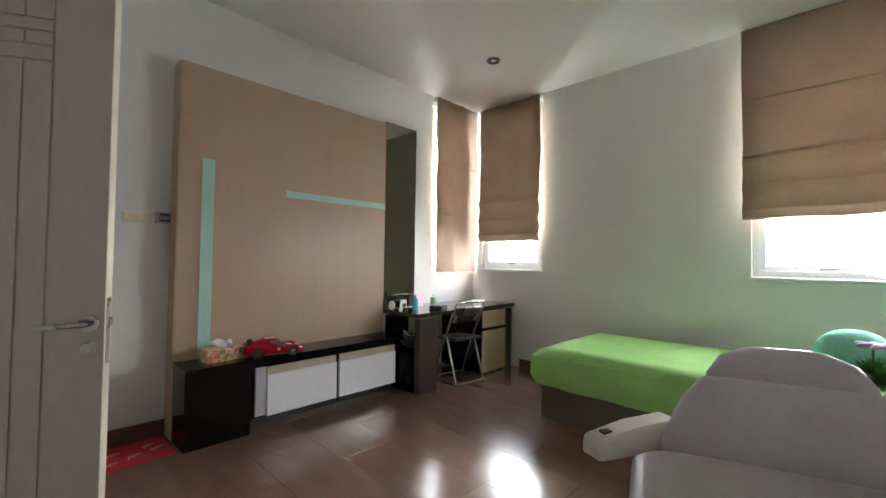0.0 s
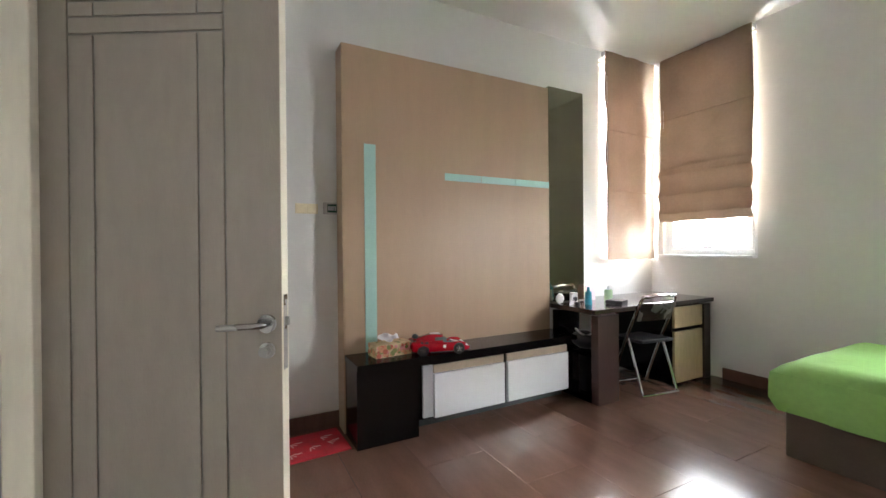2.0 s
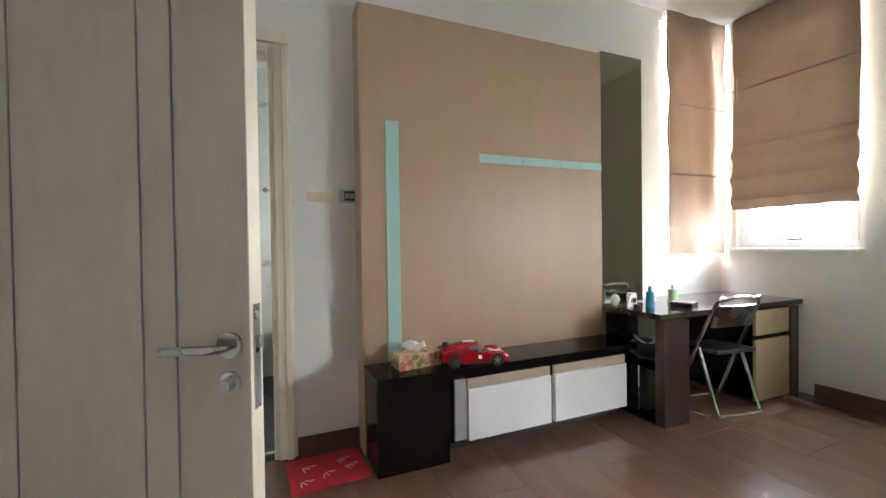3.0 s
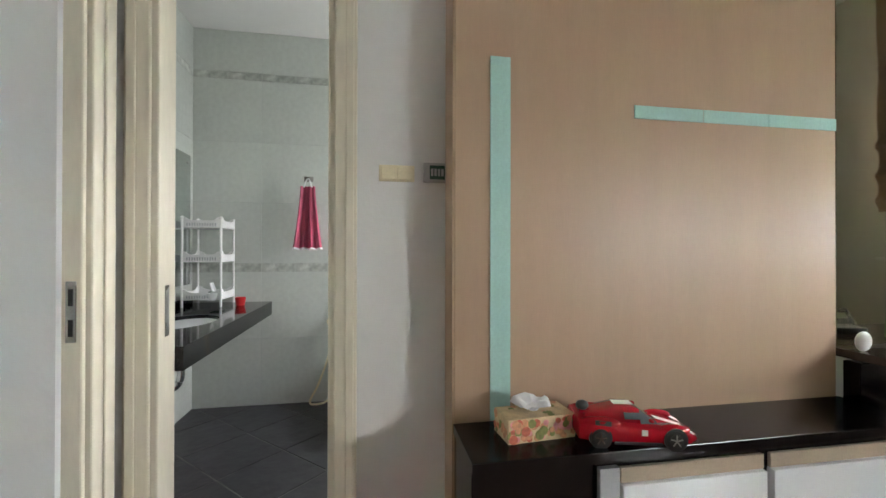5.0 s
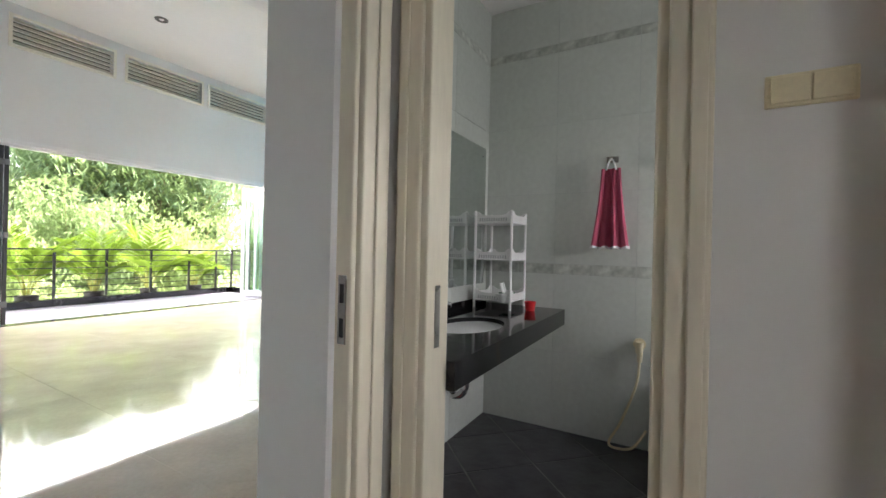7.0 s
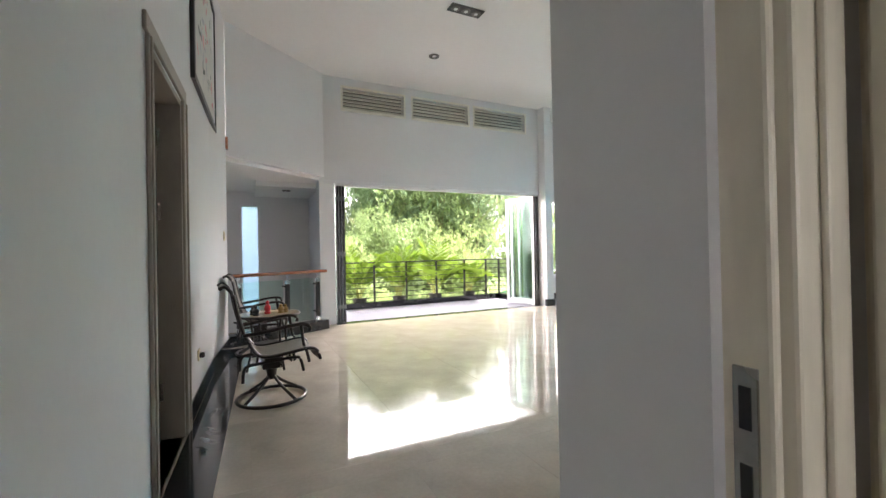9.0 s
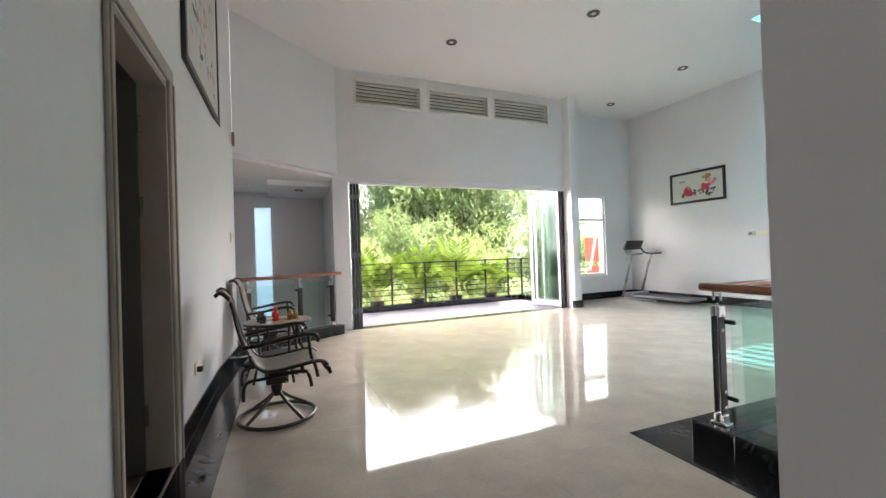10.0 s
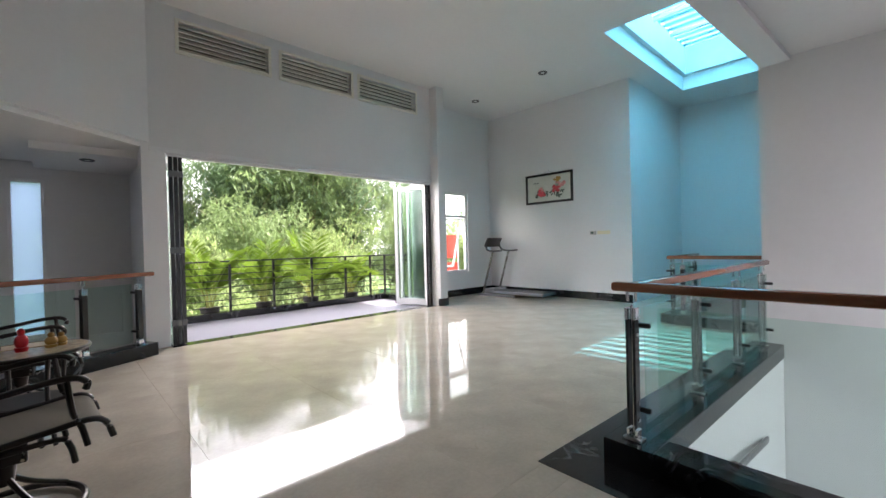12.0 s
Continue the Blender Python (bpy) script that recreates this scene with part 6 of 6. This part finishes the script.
def sling_chair(m, label):
    """Faces -x, stands on a ring base."""
    c = thing("patio_chair", m, label, "chair", "patio chairs")
    prof = smooth_path([(0.40, 0, 0.98), (0.36, 0, 1.00), (0.30, 0, 0.93), (0.27, 0, 0.78), (0.22, 0, 0.60), (0.14, 0, 0.455), (0.05, 0, 0.415), (-0.13, 0, 0.43), (-0.27, 0, 0.445), (-0.335, 0, 0.42), (-0.365, 0, 0.34)], 5)
    rows = [[(p.x, y, p.z - 0.012 * math.cos(y / 0.24 * math.pi / 2)) for y in [-0.235 + 0.047 * j for j in range(11)]] for p in prof]
    part("sling", sheet(nb(), rows, 0.004), M_SLING, c, "taupe woven sling", smooth=True)
    for s in (-1, 1):
        part("side_rail", tube(nb(), [Vector((p.x, s * 0.245, p.z)) for p in prof], 0.014, 8), M_BRONZE, c, smooth=True)
        arm = part("arm", tube(nb(), smooth_path([(0.235, s * 0.26, 0.61), (0.10, s * 0.29, 0.625), (-0.12, s * 0.30, 0.66), (-0.23, s * 0.295, 0.66), (-0.27, s * 0.29, 0.63), (-0.265, s * 0.285, 0.60)], 5), 0.015, 8), M_BRONZE, c, "dark bronze arm", smooth=True)
        part("arm_support", tube(nb(), smooth_path([(-0.20, s * 0.295, 0.655), (-0.22, s * 0.27, 0.5), (-0.25, s * 0.25, 0.42), (-0.27, s * 0.25, 0.33)], 4), 0.013, 8), M_BRONZE, arm, smooth=True)
        part("seat_rail", tube(nb(), smooth_path([(0.24, s * 0.2, 0.22), (0.22, s * 0.2, 0.34), (0.10, s * 0.2, 0.36), (-0.16, s * 0.2, 0.375), (-0.21, s * 0.2, 0.34), (-0.23, s * 0.2, 0.25)], 4), 0.013, 8), M_BRONZE, c, smooth=True)
    for x in (0.08, -0.12):
        part("crossbar", tube(nb(), [(x, -0.2, 0.365), (x, 0.2, 0.365)], 0.012, 8), M_BRONZE, c)
    part("swivel", box(nb(), -0.08, 0.08, -0.08, 0.08, 0.27, 0.36, 0.01), M_BRONZE, c)
    part("spring", tube(nb(), [(-0.06 + 0.0 * k, 0.10 * math.cos(k), 0.29 + 0.004 * k) for k in range(12)], 0.008, 6), M_STEEL, c)
    part("column", cyl(nb(), I(0, 0, 0.17), 0.035, 0.11, 0.05, 16), M_BRONZE, c, smooth=True)
    for k in range(4):
        a = k * math.pi / 2 + 0.6
        part("leg", tube(nb(), smooth_path([(0.02 * math.cos(a), 0.02 * math.sin(a), 0.20), (0.12 * math.cos(a), 0.12 * math.sin(a), 0.12), (0.27 * math.cos(a), 0.27 * math.sin(a), 0.03)], 4), 0.013, 8), M_BRONZE, c, smooth=True)
    part("ring_base", tube(nb(), [(0.28 * math.cos(a), 0.28 * math.sin(a), 0.016) for a in [k * math.pi / 20 for k in range(40)]], 0.015, 8, True), M_BRONZE, c, smooth=True)
    return c


sling_chair(pose(-3.03, -4.12, 0.004, 0, 0, 4), "dark bronze swivel patio chair with a taupe sling seat")
sling_chair(pose(-3.0, -6.02, 0.004, 0, 0, -2), "dark bronze swivel patio chair beyond the round table")
tbq = thing("round_table", I(-3.07, -5.22, 0.004), "small round patio table with a stone top and bronze legs", "table")
part("tabletop", cyl(nb(), I(0, 0, 0.575), 0.31, 0.02, n=40), M_STONETOP, tbq, "mosaic stone tabletop")
part("rim", tube(nb(), [(0.315 * math.cos(a), 0.315 * math.sin(a), 0.583) for a in [k * math.pi / 20 for k in range(40)]], 0.014, 8, True), M_BRONZE, tbq, smooth=True)
for k in range(4):
    a = k * math.pi / 2 + 0.5
    part("leg", tube(nb(), smooth_path([(0.22 * math.cos(a), 0.22 * math.sin(a), 0.57), (0.20 * math.cos(a), 0.20 * math.sin(a), 0.3), (0.27 * math.cos(a), 0.27 * math.sin(a), 0.0)], 4), 0.013, 8), M_BRONZE, tbq, smooth=True)
part("lower_ring", tube(nb(), [(0.2 * math.cos(a), 0.2 * math.sin(a), 0.25) for a in [k * math.pi / 14 for k in range(28)]], 0.01, 6, True), M_BRONZE, tbq, smooth=True)
part("lower_shelf", cyl(nb(), I(0, 0, 0.25), 0.19, 0.01, n=28), M_GREENFIG, tbq)


def figurine(x, y, mats, label, h, w):
    bq = nb()
    cyl(bq, I(), w * 0.9, h * 0.18, w, 14)
    ball(bq, I(0, 0, h * 0.42), w, w * 0.9, h * 0.32, 12)
    ball(bq, I(0, 0, h * 0.82), w * 0.55, w * 0.55, h * 0.18, 12)
    return one("figurine", bq, mats, label, "figurine", I(x, y, 0.599), True, "small statues on the table")


figurine(-2.93, -5.10, M_GREENFIG, "small dark glazed figurine", 0.11, 0.035)
figurine(-2.90, -5.19, M_GREENFIG, "small dark glazed figurine", 0.09, 0.03)
figurine(-3.05, -5.18, M_REDCUP, "small red painted figurine", 0.15, 0.035)
figurine(-3.19, -5.20, M_GOLD, "small ochre painted figurine", 0.10, 0.035)
figurine(-3.24, -5.24, M_GOLD, "small ochre painted figurine", 0.09, 0.032)
one("tray", box(nb(), -0.20, 0.20, -0.09, 0.09, 0, 0.006, 0.003), M_PALEWOOD, "thin wooden tray under the figurines", "tray", I(-3.07, -5.36, 0.599))

# skylight
sk = tagged(new("skylight"), "stepped skylight well with slatted blue glass", "skylight", "", "structure")
b = nb()
for x0, x1, y0, y1 in ((SX0, SX1, SY0 - 0.06, SY0), (SX0, SX1, SY1, SY1 + 0.06), (SX0 - 0.06, SX0, SY0 - 0.06, SY1 + 0.06), (SX1, SX1 + 0.06, SY0 - 0.06, SY1 + 0.06)):
    box(b, x0, x1, y0, y1, HZ + 0.15, HZ + 0.30)
GX0, GX1, GY0, GY1 = SX0 + 0.09, SX1 - 0.09, SY0 + 0.08, SY1 - 0.08
for x0, x1, y0, y1 in ((SX0, SX1, SY0, GY0), (SX0, SX1, GY1, SY1), (SX0, GX0, GY0, GY1), (GX1, SX1, GY0, GY1)):
    box(b, x0, x1, y0, y1, HZ + 0.30, HZ + 0.95)
part("well", b, M_SKYWELL, sk)
gs = (GX1 - GX0) / 4
for k in range(4):
    part("pane", box(nb(), GX0 + k * gs, GX0 + (k + 1) * gs - 0.01, GY0, GY1, HZ + 0.85, HZ + 0.86), M_SKYGLASS, sk, "blue glass pane")
for k in range(3):
    part("bar", box(nb(), GX0 + (k + 1) * gs - 0.03, GX0 + (k + 1) * gs + 0.03, GY0, GY1, HZ + 0.79, HZ + 0.849), M_WINFRAME, sk)
for k in range(15):
    part("slat", box(nb(), GX0 + 0.03 + k * 0.23, GX0 + 0.16 + k * 0.23, GY0, GY1, HZ + 0.87, HZ + 0.88), M_SKYSLAT, sk)

# stair recess windows
for n_, xa, xb, za, zb in (("window_5", -3.12, -2.74, 0.05, 2.30), ):
    c = tagged(new(n_), "white framed stair window", "window", "", "structure")
    b = nb()
    box(b, xa, xa + 0.04, -9.68, -9.60, za, zb, 0.003)
    box(b, xb - 0.04, xb, -9.68, -9.60, za, zb, 0.003)
    box(b, xa + 0.04, xb - 0.04, -9.68, -9.60, za, za + 0.04, 0.003)
    box(b, xa + 0.04, xb - 0.04, -9.68, -9.60, zb - 0.04, zb, 0.003)
    part("window_frame", b, M_WINFRAME, c)
    p = part("pane", box(nb(), xa + 0.04, xb - 0.04, -9.645, -9.635, za + 0.04, zb - 0.04), M_FROST, c, "hazy frosted glass pane")

# ---- balcony and garden ----
setting("trim_balcony_kerb", box(nb(), -9.1, -4.25, -9.72, -9.52, -0.02, 0.11, 0.006), M_BLACKMARBLE, "black balcony kerb")
setting("trim_balcony_kerb_side", box(nb(), -9.1, -8.92, -9.519, -7.95, -0.02, 0.11, 0.006), M_BLACKMARBLE, "black balcony kerb")
br = thing("balcony_railing", I(0, 0, 0.11), "black metal balcony railing with horizontal bars", "railing")
for x in (-4.27, -4.75, -5.55, -6.35, -7.15, -7.95, -8.6, -9.01):
    part("post", box(nb(), x - 0.02, x + 0.02, -9.64, -9.60, 0, 0.90, 0.003), M_BLACKMETAL, br)
for y in (-8.9, -8.1):
    part("post", box(nb(), -9.03, -8.99, y - 0.02, y + 0.02, 0, 0.90, 0.003), M_BLACKMETAL, br)
for k in range(7):
    z = 0.09 + k * 0.118
    part("bar", tube(nb(), [(-9.01, -9.62, z), (-4.26, -9.62, z)], 0.009, 6), M_BLACKMETAL, br)
    part("bar", tube(nb(), [(-9.01, -9.62, z), (-9.01, -7.98, z)], 0.009, 6), M_BLACKMETAL, br)
part("top_rail", box(nb(), -9.03, -4.26, -9.645, -9.595, 0.90, 0.93, 0.004), M_BLACKMETAL, br)
part("top_rail", box(nb(), -9.035, -8.985, -9.594, -7.98, 0.90, 0.93, 0.004), M_BLACKMETAL, br)
setting("wall_planter", box(nb(), -9.6, -3.6, -10.3, -9.76, -3.8, -0.08), M_EXTWALL, "outer ledge that carries the potted palms")
# out of view; added and sized to keep sun off most of the balcony
setting("roof_shade", box(nb(), -10.5, -1.5, -10.2, SW - 0.161, 5.0, 5.2), M_EXTWALL, "unseen roof slab added to shade the balcony")

# bright hazy sky all round, low over the horizon
b = nb()
sheet(b, [[(260 * math.cos(a) * c, 260 * math.sin(a) * c, z) for a in [k * math.pi / 24 for k in range(49)]] for c, z in ((1.0, -4.0), (1.0, 40), (0.97, 90), (0.9, 150))])
setting("backdrop", b, M_HAZE, "bright white hazy sky behind the trees")


def leaf_faces(b, p, d, up, length, width):
    """A narrow folded leaf."""
    s = d.cross(up)
    if s.length < 1e-3:
        s = d.cross(Vector((1, 0, 0)))
    s = s.normalized() * width
    mid = p + d * length * 0.45 + Vector((0, 0, -length * 0.03))
    tip = p + d * length + Vector((0, 0, -length * 0.22))
    a, c, e, f = b.verts.new(p), b.verts.new(mid + s), b.verts.new(tip), b.verts.new(mid - s)
    b.faces.new((a, c, e))
    b.faces.new((a, e, f))


def palm(m, seed, size, label):
    r = random.Random(seed)
    c = thing("potted_palm", m, label, "palm", "potted palms")
    b = cyl(nb(), I(), 0.13, 0.24, 0.17, 20)
    part("pot", b, M_POT, c, "black plastic pot", smooth=True)
    part("soil", cyl(nb(), I(0, 0, 0.238), 0.155, 0.006, n=16), M_SOIL, c)
    for k in range(9):
        a = k * 2.4 + r.uniform(-0.3, 0.3)
        lean = r.uniform(0.25, 1.0)
        L = size * r.uniform(0.8, 1.15)
        pts = []
        for i in range(9):
            f = i / 8
            rad = lean * L * (f ** 1.5) * 0.75
            z = 0.24 + L * (f * (1.15 - 0.35 * lean) - 0.42 * lean * f ** 3)
            pts.append(Vector((0.05 * math.cos(a) + rad * math.cos(a), 0.05 * math.sin(a) + rad * math.sin(a), z)))
        fr_ = part("frond", tube(nb(), pts, [0.011 - 0.0012 * i for i in range(9)], 5), M_PALMSTEM, c)
        b = nb()
        for i in range(2, 8):
            for q in range(4):
                p = pts[i] + (pts[i + 1] - pts[i]) * (q / 4)
                d0 = (pts[i + 1] - pts[i]).normalized()
                for s in (-1, 1):
                    side = d0.cross(Vector((0, 0, 1)))
                    if side.length < 1e-3:
                        side = Vector((1, 0, 0))
                    d = (side.normalized() * s * 0.8 + d0 * 0.75 + Vector((0, 0, r.uniform(-0.05, 0.3)))).normalized()
                    leaf_faces(b, p, d, Vector((0, 0, 1)), size * r.uniform(0.30, 0.42) * (1.1 - 0.5 * abs(i / 8 - 0.5)), 0.013)
        part("leaf_spray", b, M_PALM, fr_)
    return c


for k, (x, s) in enumerate(((-4.45, 1.2), (-5.3, 1.3), (-6.3, 1.25), (-7.3, 1.35), (-8.3, 1.0))):
    palm(I(x, -10.02, -0.08, 40 * k), 20 + k, s, "bushy areca palm in a black pot outside the railing")


def bamboo(seed, mat, culms, height, spread, leaves, leaf):
    """A clump of arching culms with sprays of leaves."""
    r = random.Random(seed)
    c = thing("bamboo_clump", I(), "tall feathery green bamboo clump", "bamboo", "bamboo grove")
    stems, b = nb(), nb()
    for k in range(culms):
        a, lean = r.uniform(0, 6.283), r.uniform(0.15, 1.0) * spread
        H = height * r.uniform(0.6, 1.0)
        x0, y0 = r.gauss(0, 0.35), r.gauss(0, 0.35)
        pts = [Vector((x0 + lean * math.cos(a) * f ** 2.2, y0 + lean * math.sin(a) * f ** 2.2, H * (f - 0.16 * f ** 4))) for f in [i / 8 for i in range(9)]]
        tube(stems, pts, [0.05 - 0.005 * i for i in range(9)], 5)
        for q in range(leaves // culms // 44):
            f = 0.22 + 0.78 * r.random() ** 0.7
            i = min(7, int(f * 8))
            p0 = pts[i] + (pts[i + 1] - pts[i]) * (f * 8 - i)
            ctr = p0 + Vector((r.gauss(0, 0.5), r.gauss(0, 0.5), r.gauss(-0.1, 0.35))) * (0.5 + 0.7 * f)
            for w in range(44):
                p = ctr + Vector((r.gauss(0, 0.30), r.gauss(0, 0.30), r.gauss(0, 0.22)))
                d = Vector((r.gauss(0, 1), r.gauss(0, 1), r.gauss(-0.35, 0.5))).normalized()
                leaf_faces(b, p, d, Vector((0, 0, 1)), leaf * r.uniform(0.7, 1.3), leaf * 0.13)
    part("stem", stems, M_CULM, c, "slender green bamboo stems")
    part("crown", b, mat, c, "feathery leaf sprays")
    return c


kinds = [bamboo(1, M_BAMBOO[0], 34, 9.0, 3.0, 15000, 0.30), bamboo(2, M_BAMBOO[1], 34, 10.0, 3.2, 15000, 0.30), bamboo(3, M_BAMBOO[2], 30, 11.0, 2.8, 14000, 0.32)]
spots = []
rng = random.Random(12)
row1 = [(-3.5, -20.5, 0, 0.80), (-6.6, -20.0, 0, 0.84), (-9.8, -20.8, 1, 0.86), (-13.2, -19.6, 0, 0.80), (-16.8, -18.5, 1, 0.86), (-20.5, -17.2, 0, 0.82)]
row2 = [(-1.5, -26, 1, 0.98), (-5.2, -27, 2, 1.1), (-9.0, -26.5, 1, 0.98), (-11.6, -27.0, 2, 1.4), (-14.6, -26.0, 1, 1.6), (-17.8, -26, 2, 1.35), (-21.5, -23.5, 1, 0.95), (-26.5, -20.5, 1, 1.0), (-30, -16, 2, 1.0)]
row3 = [(-2, -34, 2, 1.15), (-8, -35, 1, 1.25), (-14, -34, 2, 1.8), (-20, -33, 2, 1.5), (-26, -31, 2, 1.2), (-33, -27, 2, 1.2)]
used = {0: False, 1: False, 2: False}
for x, y, k, s in row1 + row2 + row3:
    m = Matrix.Translation((x, y, -3.8)) @ Matrix.Rotation(rng.uniform(0, 6.28), 4, "Z") @ Matrix.Diagonal((s, s, s * rng.uniform(0.93, 1.05), 1))
    if not used[k]:
        used[k] = True
        kinds[k].matrix_basis = m
    else:
        cp = copy_thing(kinds[k], m.normalized())
        cp.matrix_basis = m
for x, y, s in ((-2.2, -16.2, 0.5), (-5.4, -15.5, 0.46), (-8.4, -15.8, 0.48), (-11.2, -15.0, 0.46), (-14.6, -14.4, 0.5), (-18, -13.6, 0.5)):
    cp = copy_thing(kinds[0], I())
    cp.matrix_basis = Matrix.Translation((x, y, -3.8)) @ Matrix.Rotation(rng.uniform(0, 6.28), 4, "Z") @ Matrix.Diagonal((s, s, s, 1))
# banner seen through the bay window
bnr = thing("banner_pole", I(-13.95, -12.0, -3.8, -45), "orange-red feather banner on a pole", "banner")
part("pole", cyl(nb(), I(), 0.03, 5.6, n=10), M_WINFRAME, bnr)
part("flag", box(nb(), 0.03, 0.50, -0.01, 0.01, 4.55, 5.4, 0.004), M_ORANGE, bnr, "orange-red cloth")
part("flag", box(nb(), 0.03, 0.45, -0.01, 0.01, 3.6, 4.4, 0.004), M_ORANGE, bnr, "orange-red cloth")
one("site_fence", box(nb(), -6, 6, -0.03, 0.03, 0, 2.6, 0.005), M_BANNERGREEN, "long dark green fence sheet", "fence", I(-19, -22.0, -3.8, 25))

# ---- floor planks and tiles ----
bf = bpy.data.objects["floor_bedroom"]


def shared_piece(name, sx, sy, h, mat, bev=0.002):
    return mesh_of(name, box(nb(), 0, sx, 0, sy, 0, h, 0), mat)


PL, PW = 0.80, 0.40
plank = shared_piece("plank", PL - 0.003, PW - 0.003, 0.004, M_BROWN)
count = 0
for j in range(12):
    for i in range(-1, 9):
        x = BX0 + i * PL + (PL / 2 if j % 2 else 0)
        y = BY0 + j * PW
        xa, xb, yb = max(x, BX0), min(x + PL, BX1), min(y + PW, BY1)
        if xb - xa < 0.05 or yb - y < 0.05:
            continue
        if xb - xa < PL - 0.01 or yb - y < PW - 0.01:
            me = shared_piece("plank", xb - xa - 0.003, yb - y - 0.003, 0.004, M_BROWN)
        else:
            me = plank
        ob = new("plank", me)
        ob.location = (xa, y, -0.004)
        ob.parent = bf
# dark slate tiles laid on the diagonal in the bathroom
sf = bpy.data.objects["floor_bathroom"]
TS = 0.40
for i in range(-8, 9):
    for j in range(-8, 9):
        c = Matrix.Rotation(radians(45), 2) @ Vector((i * TS, j * TS))
        poly = [Vector((c.x + (TS / 2 - 0.006) * math.sqrt(2) * math.cos(a), c.y + (TS / 2 - 0.006) * math.sqrt(2) * math.sin(a))) for a in (0, math.pi / 2, math.pi, 1.5 * math.pi)]
        ox, oy = -4.5, 0.2
        poly = [p + Vector((ox, oy)) for p in poly]
        # clip to the room
        for ax, lim, sgn in ((0, AX0, 1), (0, AX1 + 0.02, -1), (1, AY0, 1), (1, AY1, -1)):
            out = []
            for k in range(len(poly)):
                p, q = poly[k], poly[(k + 1) % len(poly)]
                ip, iq = (p[ax] - lim) * sgn >= 0, (q[ax] - lim) * sgn >= 0
                if ip:
                    out.append(p)
                if ip != iq:
                    t = (lim - p[ax]) / (q[ax] - p[ax])
                    out.append(p + (q - p) * t)
            poly = out
            if len(poly) < 3:
                break
        if len(poly) < 3:
            continue
        b = nb()
        lo, hi = [b.verts.new((p.x, p.y, -0.012)) for p in poly], [b.verts.new((p.x, p.y, -0.008)) for p in poly]
        b.faces.new(hi)
        for k in range(len(poly)):
            b.faces.new((lo[k], lo[(k + 1) % len(poly)], hi[(k + 1) % len(poly)], hi[k]))
        part("floor_tile", b, M_SLATE, sf)


def tile_wall(parent, along, at, sgn, u0, u1, z_rows, w, mat, name):
    """Tiles 3 mm proud of a wall along x or y."""
    for z0, z1 in z_rows:
        n = max(1, round((u1 - u0) / w))
        st = (u1 - u0) / n
        a, c = (0, 0.003) if sgn > 0 else (-0.003, 0)
        if along == "y":
            me = mesh_of(name, box(nb(), a, c, 0, st - 0.002, 0, z1 - z0 - 0.002), mat)
        else:
            me = mesh_of(name, box(nb(), 0, st - 0.002, a, c, 0, z1 - z0 - 0.002), mat)
        for k in range(n):
            ob = new(name, me)
            ob.location = (at, u0 + k * st, z0) if along == "y" else (u0 + k * st, at, z0)
            ob.parent = parent


wb, ws = bpy.data.objects["wall_bathroom_back"], bpy.data.objects["wall_bathroom_south"]
rows_low = [(-0.008, 0.51), (0.51, 1.03)]
rows_high = [(1.10, 1.57), (1.57, 2.04), (2.04, 2.525)]
for par_, al, at, sg, u0, u1 in ((wb, "y", AX0, 1, AY0, AY1), (ws, "x", AY0, 1, AX0, AX1)):
    tile_wall(par_, al, at, sg, u0, u1, rows_low + rows_high + [(2.58, AZ)], 0.5, M_BATHTILE, "wall_tile")
    tile_wall(par_, al, at, sg, u0, u1, [(1.03, 1.10), (2.525, 2.58)], 0.25, M_BORDER, "border_tile")

# marble slabs of the hall floor
hf_ = bpy.data.objects["floor_hall"]
G = 1.0
slab = mesh_of("marble_slab", box(nb(), 0, G - 0.0015, 0, G - 0.0015, 0, 0.004), M_MARBLE)
for x0, x1, y0, y1 in ((WX, -2.3, -7.66, VY0 - 0.06), (VX1 + 0.06, -3.70, VY0 - 0.06, -1.03), (-3.70, -2.3, VY0 - 0.06, -0.68), (-11.46, WX, -7.66, WY - 0.1), (WX, VX0, VY0 - 0.06, -2.2), (-14.4, -11.46, -4.72, WY - 0.1), (-11.46, -9.03, -8.33, -7.66)):
    for i in range(int((x1 - x0) / G) + 1):
        for j in range(int((y1 - y0) / G) + 1):
            xa, ya = x0 + i * G, y0 + j * G
            xb, yb = min(xa + G, x1), min(ya + G, y1)
            if xb - xa < 0.02 or yb - ya < 0.02:
                continue
            me = slab if xb - xa > G - 0.001 and yb - ya > G - 0.001 else mesh_of("marble_slab", box(nb(), 0, xb - xa - 0.0015, 0, yb - ya - 0.0015, 0, 0.004), M_MARBLE)
            ob = new("marble_slab", me)
            ob.location = (xa, ya, -0.004)
            ob.parent = hf_
